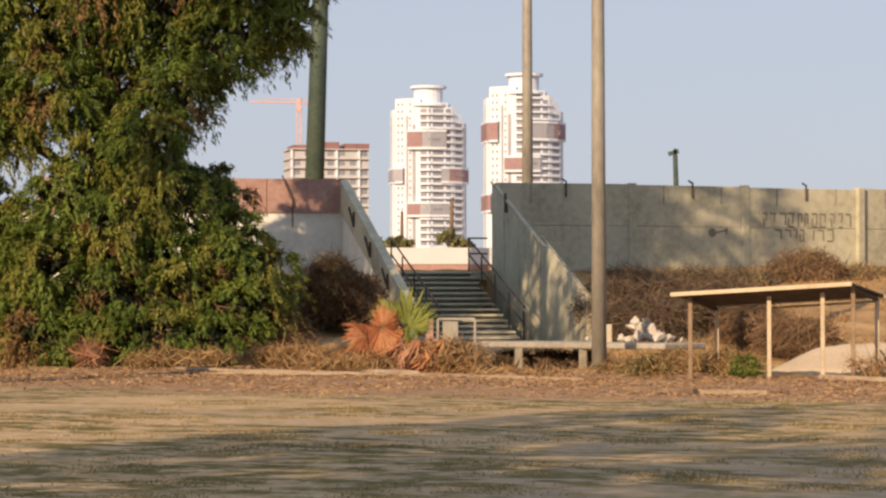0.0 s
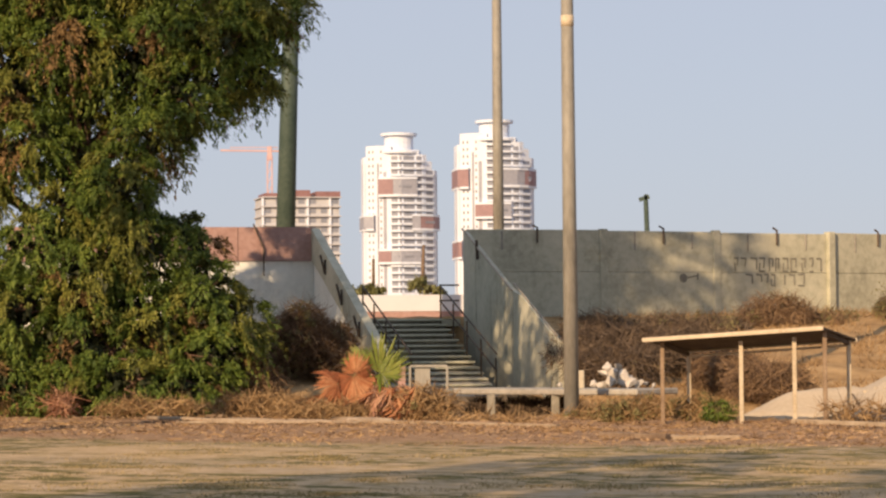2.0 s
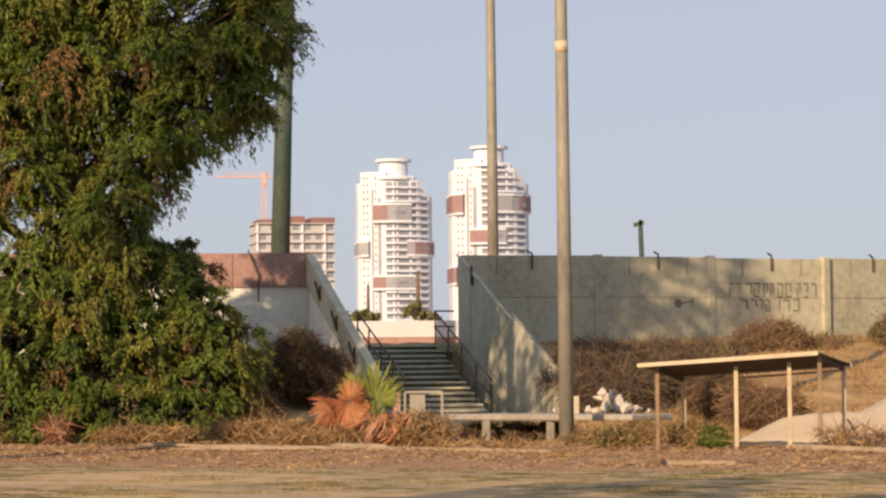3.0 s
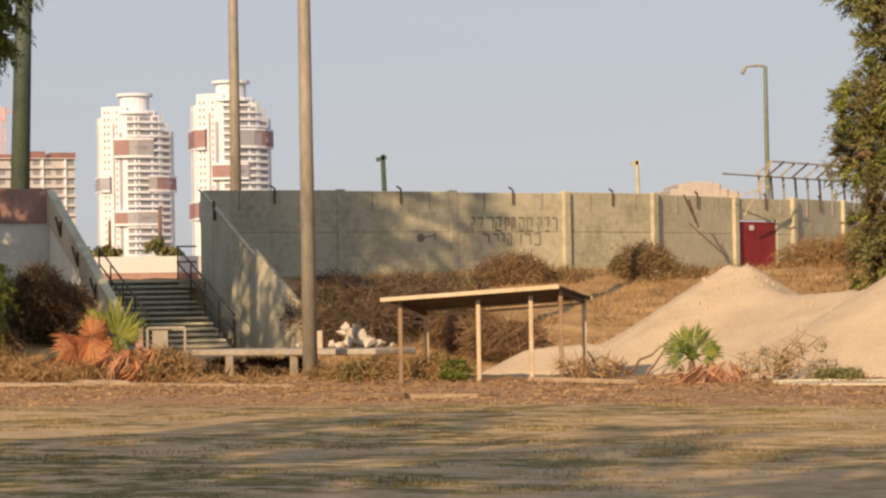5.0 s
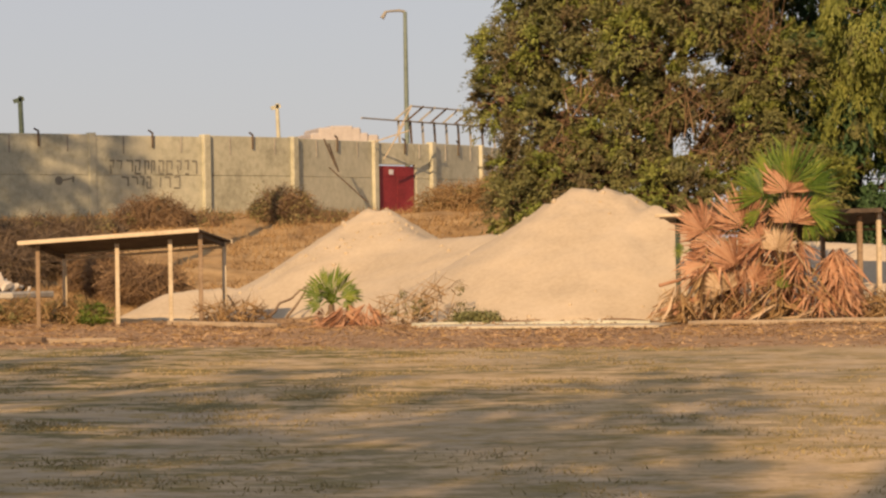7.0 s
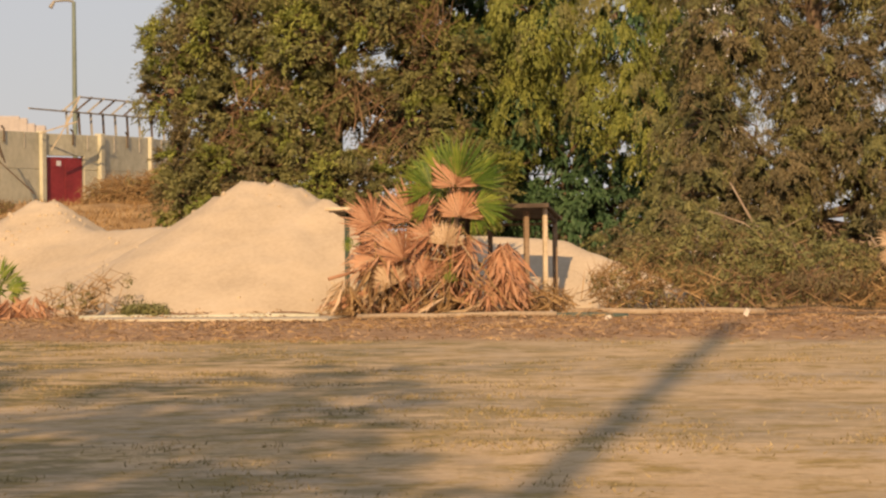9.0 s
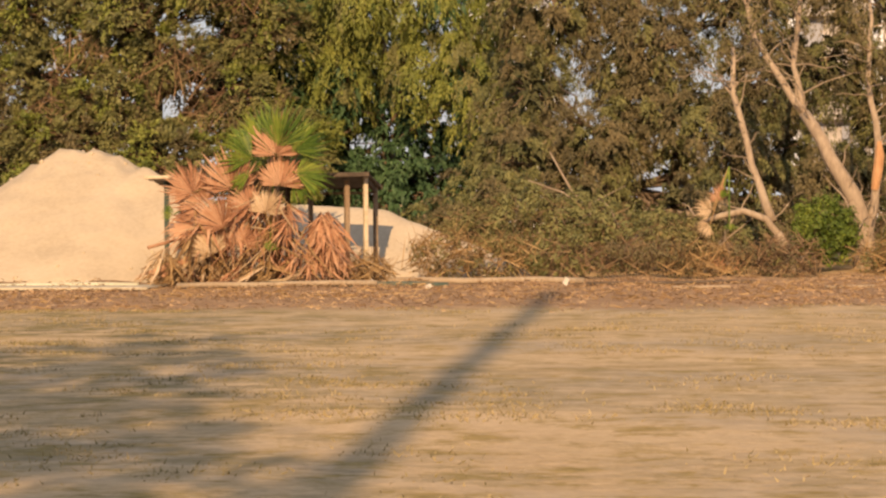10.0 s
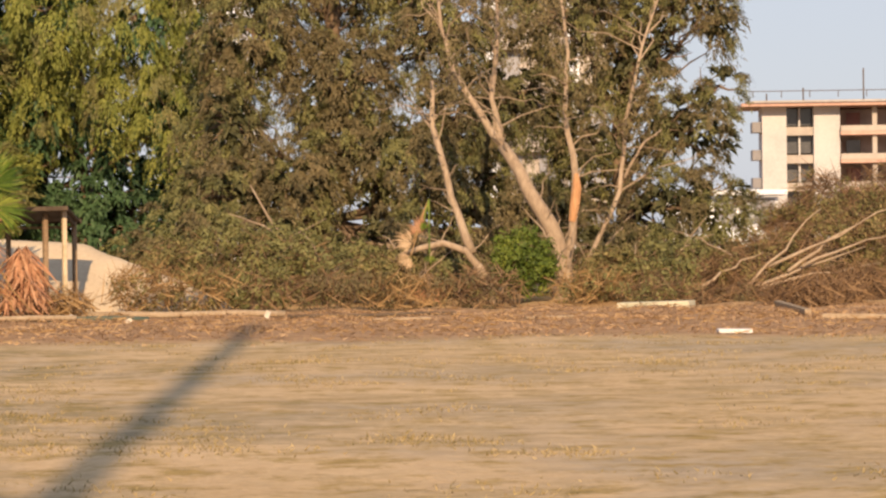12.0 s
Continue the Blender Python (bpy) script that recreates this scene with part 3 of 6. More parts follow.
    p = at(az, 0, d)
    p.z = gz(p) - 0.3 if z0 is None else z0
    t = thing(name, p, label, "pole")
    q = p + Vector((lean, 0, h))
    part("shaft", tube_data([p, p.lerp(q, 0.4), p.lerp(q, 0.8), q], [r0, r0 + (r1 - r0) * 0.4, r0 + (r1 - r0) * 0.8, r1], 16), mat, t, smooth_shade=True)
    return t, p, q


t, p, q = pole("light_pole", 3.29, 58.2, 0.165, 0.11, 16.0, M["pole"], "tall weathered grey steel floodlight pole", lean=-0.02)
part("sleeve", tube_data([p.lerp(q, 0.545), p.lerp(q, 0.56)], [0.142, 0.142], 16), M["cream"], t, smooth_shade=True)
pole("light_pole", 1.79, 92, 0.2, 0.13, 18.0, M["pole"], "tall grey floodlight pole behind the concrete wall")
pole("light_pole", -2.76, 95, 0.36, 0.2, 22.0, M["pole_green"], "thick dark green floodlight mast behind the stand", lean=0.7)


# ---- benches' shelters ----
def dugout(name, s0, length, n0, depth, h, mat_post, label, n_posts=4, roof_mat=None, rise=0.05, front=None, inner=None):
    """A players' shelter: flat roof with fascia on thin posts."""
    t = thing(name, sn(s0, n0, 0), label, "shelter")
    rm = roof_mat or M["cream"]
    bm = bmesh.new()
    prism(bm, [sn(s0 - 0.25, n0 - 0.34, h - 0.03), sn(s0 + length + 0.1, n0 - 0.34, h - 0.03 + rise), sn(s0 + length + 0.1, n0 + depth + 0.15, h - 0.26 + rise), sn(s0 - 0.25, n0 + depth + 0.15, h - 0.26)], (0, 0, 0.035))
    part("roof_sheet", bm, M["rust"], t, "dark underside of roof sheet")
    bm = bmesh.new()
    obox(bm, sn(s0 - 0.27, n0 - 0.36, h - 0.02), sn(s0 + length + 0.12, n0 - 0.36, h - 0.02 + rise), 0.05, 0.085, bevel=0.01)
    part("fascia", bm, rm, t, "cream metal fascia")
    bm = bmesh.new()
    obox(bm, sn(s0 - 0.27, n0 + depth + 0.17, h - 0.25), sn(s0 + length + 0.12, n0 + depth + 0.17, h - 0.25 + rise), 0.05, 0.08)
    part("fascia", bm, rm, t)
    for k in range(n_posts):
        s = s0 + length * k / (n_posts - 1)
        for n in ((n0, n0 + depth) if k in (0, n_posts - 1) else (n0 + depth,)):
            bm = bmesh.new()
            p = sn(s, n, 0)
            low = 0.06 if n == n0 else 0.26
            if inner is not None and 0 < k < n_posts - 1:
                p = on_line(math.degrees(math.atan2(p.x, p.y)), n0 + inner)
                low = 0.12
            q = Vector((p.x, p.y, h - low + rise * k / (n_posts - 1)))
            p.z = gz(p) - 0.1
            obox(bm, p, q, 0.08, 0.08, bevel=0.008)
            part("post", bm, ((front or (M["rust_post"], M["rust_post"]))[k > 0]) if n == n0 else mat_post, t)
    for s, up in ((s0, 0.0), (s0 + length, rise)):
        bm = bmesh.new()
        obox(bm, sn(s, n0, h - 0.1 + up), sn(s, n0 + depth, h - 0.32 + up), 0.06, 0.08)
        part("beam", bm, M["rust"], t)
    bm = bmesh.new()
    obox(bm, sn(s0, n0 + depth, h - 0.36), sn(s0 + length, n0 + depth, h - 0.36 + rise), 0.05, 0.05)
    part("beam", bm, mat_post, t)
    return t


dugout("dugout_shelter", -23.2, 3.5, 50.2, 1.3, 1.72, M["cream"], "players' bench shelter with cream roof on thin steel posts", rise=0.2, inner=0.12)
hut = dugout("dugout_shelter", -10.2, 3.78, 50.6, 1.5, 2.02, M["rust_post"], "bench shelter with rusty roof behind a palm", roof_mat=M["rust"], front=(M["pole_green"], M["cream"]))
for s, n, m in ((-6.78, 50.65, "rust_post"), (-9.9, 51.2, "pole_green"), (-8.1, 51.9, "rust")):
    bm = bmesh.new()
    obox(bm, sn(s, n, -0.1), sn(s, n, 1.95), 0.09, 0.09, bevel=0.008)
    part("post", bm, M[m], hut)
bm = bmesh.new()
obox(bm, sn(-10.55, 50.4, 2.02), sn(-10.05, 50.4, 2.03), 0.4, 0.06, bevel=0.01)
part("cap", bm, M["cream"], hut, "cream roof end cap")


# ---- sand heap ----
def heap():
    s, n = np.meshgrid(np.arange(-27, 1.0, 0.14), np.arange(49.0, 75, 0.14))
    x, y = s * 0.866 + n * 0.5, -s * 0.5 + n * 0.866

    def ridge(a, b, za, zb, slope):
        """Height of a ridge from a to b falling off on all sides."""
        ax, ay, bx, by = a.x, a.y, b.x, b.y
        f = np.clip(((x - ax) * (bx - ax) + (y - ay) * (by - ay)) / ((bx - ax) ** 2 + (by - ay) ** 2 + 1e-9), 0, 1)
        d = np.hypot(x - ax - f * (bx - ax), y - ay - f * (by - ay))
        return za + (zb - za) * f - slope * (np.sqrt(d * d + 0.01) - 0.1)

    parts = [
        ridge(at(16.5, 0, 56.5), at(17.35, 0, 56.3), 2.66, 2.6, 0.6),
        ridge(at(12.15, 0, 62.0), at(12.45, 0, 61.8), 2.42, 2.4, 0.66),
        ridge(at(12.3, 0, 61.6), at(13.1, 0, 60.5), 2.15, 1.75, 0.5),
        ridge(at(13.1, 0, 60.3), at(15.1, 0, 58.3), 1.66, 1.78, 0.5),
        ridge(at(18.2, 0, 55.6), at(19.0, 0, 55.0), 2.3, 1.8, 0.6),
        ridge(at(20.0, 0, 55.5), at(23.1, 0, 55.3), 1.6, 1.36, 0.6),
        ridge(at(23.1, 0, 55.3), at(24.7, 0, 54.5), 1.36, 0.8, 0.5),
        ridge(at(7.9, 0, 61.0), at(9.1, 0, 61.2), 0.56, 0.66, 0.5),
        ridge(at(9.3, 0, 60.0), at(12.2, 0, 62.0), 0.45, 2.4, 0.66),
    ]
    h = np.zeros_like(x)
    k = 0.025
    for p in parts:
        h = k * np.logaddexp(h / k, p / k)
    h = h - k * np.log(2) * 1.0
    wob = np.array([noise.noise(Vector((a * 0.5, b * 0.5, 0))) * 0.07 + noise.noise(Vector((a * 2.3, b * 2.3, 3))) * 0.05 + noise.noise(Vector((a * 6, b * 6, 7))) * 0.025 for a, b in zip(x.ravel(), y.ravel())]).reshape(x.shape)
    h = h + wob * np.clip(h, 0, 1)
    crumb = np.array([noise.noise(Vector((a * 4.2, b * 4.2, 11))) for a, b in zip(x.ravel(), y.ravel())]).reshape(x.shape)
    h = h + crumb * 0.11 * np.clip((h - 1.5) / 0.9, 0, 1)
    g = ground_z(x, y)
    z = np.where(h > 0.02, np.maximum(h, g * 0 - 1), -0.25)
    z = np.where(h < 0.02, g - 0.12, z)
    r, c = x.shape
    v = np.stack([x.ravel(), y.ravel(), z.ravel()], 1)
    keep = ((h[:-1, :-1] > -0.02) | (h[1:, :-1] > 0.0) | (h[:-1, 1:] > 0.0) | (h[1:, 1:] > 0.0))
    f = [(i * c + j, i * c + j + 1, (i + 1) * c + j + 1, (i + 1) * c + j) for i, j in zip(*np.nonzero(keep))]
    used = sorted({q for w in f for q in w})
    rem = {o: i for i, o in enumerate(used)}
    ob = part("sand_mound", (v[used], [[rem[q] for q in w] for w in f]), M["sand"], smooth_shade=True)
    rr = random.Random(52)
    for az, d, sa, sd, m in ((12.4, 61.6, 0.35, 0.5, 16), (16.9, 56.0, 0.5, 0.6, 14), (14.2, 57.0, 1.6, 1.5, 12), (10.8, 60.6, 0.8, 0.35, 26), (12.75, 61.0, 0.35, 0.35, 18), (15.6, 57.4, 0.5, 0.5, 12), (17.0, 52.6, 1.2, 0.5, 8)):
        for _ in range(m):
            q = at(az + rr.gauss(0, sa), 0, d + rr.gauss(0, sd))
            i = int(np.argmin((x - q.x) ** 2 + (y - q.y) ** 2))
            if h.ravel()[i] < 0.06:
                continue
            bm = bmesh.new()
            bmesh.ops.create_icosphere(bm, subdivisions=1, radius=rr.uniform(0.02, 0.065))
            for w in bm.verts:
                w.co *= rr.uniform(0.75, 1.2)
            bmesh.ops.translate(bm, vec=(x.ravel()[i], y.ravel()[i], z.ravel()[i] - 0.005), verts=bm.verts)
            part("clod", bm, M["sand"], ob)
    tagged(ob, "large heap of pale quarry sand dumped on the ground", "sand heap")


heap()


# ---- plants ----
def leaf_cloud(rng, centres, sizes, outward, per, leaf, droop, wide=0.17):
    """Vertices and faces of leafy tufts at the centres: per leaves in each, turned outward like a clump's skin."""
    c = np.repeat(np.asarray(centres), per, 0)
    o = np.repeat(np.asarray(outward), per, 0)
    z = np.repeat(np.asarray(sizes), per)[:, None]
    n = len(c)
    u = rng.normal(size=(n, 3))
    u /= np.linalg.norm(u, axis=1)[:, None]
    off = u * z * rng.uniform(0.25, 1.0, size=(n, 1)) ** 0.5 * np.array([1.0, 1.0, 1.0 + 0.45 * droop])
    off[:, 2] -= np.abs(rng.normal(size=n)) * droop * z[:, 0] * 0.35
    p = c + off
    nr = u + o * 0.35 + np.array([0, 0, 0.2]) + rng.normal(size=(n, 3)) * 0.3
    nr /= np.linalg.norm(nr, axis=1)[:, None]
    d = rng.normal(size=(n, 3)) * 0.7
    d[:, 2] -= droop * 1.6
    d -= nr * (d * nr).sum(1)[:, None]
    d /= np.linalg.norm(d, axis=1)[:, None] + 1e-9
    w = np.cross(nr, d)
    ln = leaf * rng.uniform(0.6, 1.4, size=(n, 1))
    a, b = p - d * ln / 2, p + d * ln / 2
    m = p + w * ln * wide + d * ln * 0.05
    k = p - w * ln * wide + d * ln * 0.05
    v = np.stack([a, m, b, k], 1).reshape(-1, 3)
    f = np.arange(n * 4).reshape(-1, 4)
    return v, f


def crown_points(rng, blobs, density):
    """Tuft centres over the shells of ellipsoids (centre, radii), uneven and gappy; with sizes and outward directions."""
    out, size, way = [], [], []
    for c, r in blobs:
        c, r = np.array(c, float), np.array(r, float)
        area = 4 * math.pi * ((r[0] * r[1]) ** 1.6 / 3 + (r[0] * r[2]) ** 1.6 / 3 + (r[1] * r[2]) ** 1.6 / 3) ** (1 / 1.6)
        n = max(3, int(area * density))
        u = rng.normal(size=(n, 3))
        u /= np.linalg.norm(u, axis=1)[:, None]
        rad = rng.uniform(0.3, 1.0, size=(n, 1)) ** 0.4
        lump = np.array([noise.noise(Vector(k * 2.2) + Vector(c)) for k in u])[:, None]
        p = c + u * r * rad * (1 + 0.45 * lump)
        out.append(p)
        size.append(rng.uniform(0.5, 1.35, size=n) * min(0.4, r.mean() * 0.4))
        q = u / r
        way.append(q / np.linalg.norm(q, axis=1)[:, None])
    return np.concatenate(out), np.concatenate(size), np.concatenate(way)


def bough_points(rng, blobs, density, spacing, gap):
    """Places of leafy boughs over the joint outside of ellipsoids (centre, radii), with outward directions."""
    cs, rs = np.array([c for c, r in blobs], float), np.array([r for c, r in blobs], float)
    pts, way = [], []
    for k in range(len(blobs)):
        area = 4 * math.pi * (rs[k].prod()) ** (2 / 3)
        n = max(4, int(area * density * 3))
        u = rng.normal(size=(n, 3))
        u /= np.linalg.norm(u, axis=1)[:, None]
        p = cs[k] + u * rs[k] * rng.uniform(0.72, 1.08, size=(n, 1))
        inside = np.zeros(n, bool)
        for m in range(len(blobs)):
            if m != k:
                inside |= (((p - cs[m]) / rs[m]) ** 2).sum(1) < 0.62
        hole = np.array([noise.noise(Vector(q) * 0.8) for q in p])
        ok = ~inside & (hole > gap)
        w = u / rs[k]
        pts.append(p[ok])
        way.append((w / np.linalg.norm(w, axis=1)[:, None])[ok])
    pts, way = np.concatenate(pts), np.concatenate(way)
    order = rng.permutation(len(pts))
    keep = []
    for q in order:
        if not keep or (((pts[keep] - pts[q]) ** 2).sum(1) > spacing * spacing).all():
            keep.append(q)
    return pts[keep], way[keep]


def bough_cloud(rng, centres, outward, size, strands, leaves, leaf, wide, droop, up):
    """Boughs: strands spring outward from each centre, arch over and hang, set with small leaves."""
    nc = len(centres)
    o = np.repeat(outward, strands, 0)
    ns = nc * strands
    d = rng.normal(size=(ns, 3)) * 0.5 + o * 0.6 + np.array([0, 0, up])
    d /= np.linalg.norm(d, axis=1)[:, None]
    sz = np.repeat(size * rng.uniform(0.62, 1.3, nc), strands) * rng.uniform(0.55, 1.15, ns)
    c = np.repeat(np.repeat(centres, strands, 0), leaves, 0)
    d, sz, o = np.repeat(d, leaves, 0), np.repeat(sz, leaves)[:, None], np.repeat(o, leaves, 0)
    n = len(c)
    t = rng.uniform(0.2, 1.0, size=(n, 1)) ** 0.65
    fall = np.array([0, 0, 1.0]) * droop
    p = c + (d * t - fall * t * t) * sz + rng.normal(size=(n, 3)) * 0.035
    g = d - 2 * fall * t + rng.normal(size=(n, 3)) * 0.45
    g /= np.linalg.norm(g, axis=1)[:, None]
    nr = d * 0.7 + o * 0.3 + np.array([0, 0, 0.3]) + rng.normal(size=(n, 3)) * 0.55
    w = np.cross(g, nr)
    w /= np.linalg.norm(w, axis=1)[:, None] + 1e-9
    ln = leaf * rng.uniform(0.6, 1.4, size=(n, 1))
    v = np.stack([p - g * ln * 0.4 + w * ln * wide, p + g * ln * 0.6, p - g * ln * 0.4 - w * ln * wide], 1).reshape(-1, 3)
    return v, np.arange(n * 3).reshape(-1, 3)


def tree(name, base, trunk_h, r0, blobs, leaf_mat, bark_mat, label, seed, density=2.4, size=0.55, strands=18, leaves=14, leaf=0.12, wide=0.16, droop=0.5, up=0.3, gap=-0.35, core=1.0, twigs=1.0, core_mat=None, spacing=0.62, inner=()):
    rng = np.random.default_rng(seed)
    rr = random.Random(seed)
    base = Vector(base)
    base.z = gz(base)
    t = thing(name, base, label, "tree")
    top = base + Vector((rr.uniform(-0.4, 0.4), rr.uniform(-0.4, 0.4), trunk_h))
    part("trunk", tube_data(bent(base - Vector((0, 0, 0.2)), top, 6, 0, 0.03, rr), [r0 * (1.15 - 0.5 * i / 6) for i in range(7)], 12), bark_mat, t, smooth_shade=True)
    lo = []
    for c, r in blobs:
        f = min(0.95, max(0.25, (Vector(c).z - base.z) / max(trunk_h, 0.1) * 0.6))
        p = base.lerp(top, f)
        pts = bent(p, Vector(c), 5, -0.1, 0.07, rr)
        part("limb", tube_data(pts, [r0 * 0.4 * (1 - 0.75 * i / 5) for i in range(6)], 7), bark_mat, t, smooth_shade=True)
        for _ in range(int((5 + r[0] * 6) * twigs)):
            u = Vector((rr.gauss(0, 1), rr.gauss(0, 1), rr.gauss(0, 0.8))).normalized()
            e = Vector(c) + Vector([u[i] * r[i] * rr.uniform(0.75, 1.16) for i in range(3)])
            lo.append(tube_data(bent(pts[rr.randint(2, 5)], e, 5, 0.1, 0.12, rr), [0.04, 0.034, 0.027, 0.02, 0.014, 0.007], 5))
    if lo:
        part("twig_mass", join(*lo), bark_mat, t)
    mats = leaf_mat if isinstance(leaf_mat, (list, tuple)) else [leaf_mat]
    if core:
        fc, fw = [], []
        for c, r in list(blobs) + list(inner):
            m = max(4, int(core * 5.0 * (r[0] * r[1] + r[0] * r[2] + r[1] * r[2])))
            u = rng.normal(size=(m, 3))
            u /= np.linalg.norm(u, axis=1)[:, None]
            fc.append(np.array(c) + u * np.array(r) * rng.uniform(0.2, 0.72, size=(m, 1)))
            fw.append(u)
        fc, fw = np.concatenate(fc), np.concatenate(fw)
        # core_mat, where given, paints the crown's inner shade as darker leaves
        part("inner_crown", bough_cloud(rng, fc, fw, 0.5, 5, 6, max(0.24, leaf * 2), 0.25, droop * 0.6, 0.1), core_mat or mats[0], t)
    centres, ways = bough_points(rng, blobs, density, size * spacing, gap)
    pick = rng.integers(0, len(mats), len(centres))
    for m in sorted(set(mats), key=mats.index):
        sel = np.array([mats[q] is m for q in pick])
        if sel.any():
            part("crown", bough_cloud(rng, centres[sel], ways[sel], size, strands, leaves, leaf, wide, droop, up), m, t)
    return t


def twig_data(rng, centre, radii, n, length, width, up=0.5, base_z=None):
    """Thin bent twigs springing through an ellipsoid."""
    c, r = np.array(centre), np.array(radii)
    u = rng.normal(size=(n, 3))
    u /= np.linalg.norm(u, axis=1)[:, None]
    p = c + u * r * rng.uniform(0.1, 1.0, size=(n, 1)) ** 0.4
    d = rng.normal(size=(n, 3))
    d[:, 2] = np.abs(d[:, 2]) * up + up * 0.5
    d /= np.linalg.norm(d, axis=1)[:, None]
    e = rng.normal(size=(n, 3)) * 0.5
    ln = length * rng.uniform(0.5, 1.4, size=(n, 1))
    w = np.cross(d, rng.normal(size=(n, 3)))
    w *= width / (np.linalg.norm(w, axis=1)[:, None] + 1e-9)
    a, m, b = p - d * ln / 2, p + e * ln * 0.12, p + (d + e * 0.5) * ln / 2
    v = np.stack([a - w, a + w, m + w, b, m - w], 1).reshape(-1, 3)
    v[:, 2] = np.maximum(v[:, 2], ground_z(v[:, 0], v[:, 1]) - 0.02)
    f = [(i * 5, i * 5 + 1, i * 5 + 2, i * 5 + 3, i * 5 + 4) for i in range(n)]
    return v, f


def blob(az, el, d, rx, ry, rz):
    return (tuple(at(az, el, d)), (rx, ry, rz))


# the big tree beside the stairs
D1 = 66.0
tree("tree", at(-7.0, 0, D1 + 1.0), 9.5, 0.3, [
    blob(-3.5, 5.85, D1, 0.8, 1.0, 0.6), blob(-3.3, 7.2, D1, 1.0, 1.2, 0.8), blob(-3.9, 6.5, D1 - 0.6, 0.9, 0.9, 0.6), blob(-3.5, 8.8, D1, 1.3, 1.5, 1.1), blob(-4.7, 5.4, D1 - 0.5, 0.9, 1.0, 0.65), blob(-5.5, 4.55, D1 - 0.8, 0.75, 0.9, 0.6),
    blob(-6.0, 6.0, D1, 1.0, 1.2, 0.9), blob(-5.0, 6.8, D1, 1.1, 1.3, 0.8), blob(-6.1, 3.6, D1 - 1.2, 0.75, 0.8, 0.8), blob(-4.75, 2.3, D1 + 0.6, 0.6, 0.7, 0.55), blob(-5.85, 2.35, D1 - 0.9, 0.8, 0.9, 0.7),
    blob(-4.35, 1.25, D1 - 0.6, 0.7, 0.8, 0.7), blob(-3.75, 0.6, D1 - 0.8, 0.55, 0.7, 0.65), blob(-4.3, -0.2, D1 - 1.0, 0.75, 0.8, 0.65), blob(-4.9, -0.85, D1 - 1.6, 0.75, 0.8, 0.5), blob(-5.9, -0.7, D1 - 1.8, 0.9, 0.9, 0.6),
    blob(-5.6, 0.75, D1 - 0.8, 0.8, 0.9, 0.8), blob(-6.9, 0.3, D1 - 1.2, 0.9, 1.0, 0.8), blob(-7.3, -0.8, D1 - 1.4, 0.8, 0.9, 0.5), blob(-8.5, -0.5, D1 - 1.0, 1.0, 1.0, 0.8), blob(-8.2, 0.9, D1 - 1.0, 0.9, 1.0, 0.8),
    blob(-6.9, 1.7, D1 - 1.1, 0.85, 1.0, 0.7), blob(-7.8, 2.2, D1 - 0.6, 0.8, 1.0, 0.6), blob(-7.1, 3.1, D1 - 0.6, 0.6, 0.8, 0.6), blob(-9.3, 1.7, D1, 0.9, 1.0, 0.7), blob(-9.4, 0.2, D1, 1.0, 1.0, 0.9),
    blob(-9.3, 3.9, D1, 0.9, 1.1, 0.9), blob(-8.1, 4.4, D1 - 0.4, 0.8, 1.0, 0.7), blob(-7.2, 4.9, D1 + 0.8, 0.7, 0.9, 0.7), blob(-8.4, 5.8, D1, 1.1, 1.2, 0.9), blob(-7.2, 6.6, D1 - 0.6, 0.9, 1.0, 0.7),
    blob(-9.6, 6.6, D1, 1.3, 1.3, 1.2), blob(-8.2, 8.2, D1, 1.6, 1.6, 1.3), blob(-6.0, 8.4, D1, 1.6, 1.6, 1.2), blob(-11, 1.0, D1, 1.4, 1.6, 1.8), blob(-11.0, 4.5, D1, 1.4, 1.6, 1.8), blob(-6.6, 10.2, D1, 2.4, 2.2, 1.5)],
    [M["leaf_left"]] * 12 + [M["leaf_olive"]] * 5 + [M["leaf_rust"]], M["bark_red"], "large drooping olive-green tree with foliage down to ground", 11, density=4.2, size=0.68, strands=26, leaves=18, leaf=0.12, wide=0.18, droop=0.72, up=0.42, gap=-0.45, core=1.5, spacing=0.6, core_mat=M["leaf_deep_shade"],
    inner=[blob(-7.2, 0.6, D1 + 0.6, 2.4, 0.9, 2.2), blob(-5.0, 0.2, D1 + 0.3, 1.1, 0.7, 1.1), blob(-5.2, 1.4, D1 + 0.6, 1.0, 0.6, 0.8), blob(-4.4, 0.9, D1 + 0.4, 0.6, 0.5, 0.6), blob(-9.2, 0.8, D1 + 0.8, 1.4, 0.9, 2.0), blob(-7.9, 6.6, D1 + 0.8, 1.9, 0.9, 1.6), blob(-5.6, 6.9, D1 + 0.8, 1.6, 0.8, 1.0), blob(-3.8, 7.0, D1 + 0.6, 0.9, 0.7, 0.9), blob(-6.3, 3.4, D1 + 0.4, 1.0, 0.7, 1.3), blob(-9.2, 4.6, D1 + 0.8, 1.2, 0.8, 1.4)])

# tree behind the sand heap
D2 = 74.0
broad = tree("tree", at(18.2, 0, D2), 8.5, 0.4, [
    blob(15.9, 5.0, D2, 1.1, 1.4, 0.9), blob(15.2, 6.4, D2, 0.9, 1.2, 0.8), blob(15.2, 3.8, D2, 0.9, 1.2, 0.65), blob(15.0, 3.0, D2 - 1, 0.85, 1.0, 0.6), blob(16.6, 5.6, D2 - 0.5, 1.4, 1.5, 1.0), blob(16.2, 4.2, D2 - 1.2, 1.1, 1.3, 0.8),
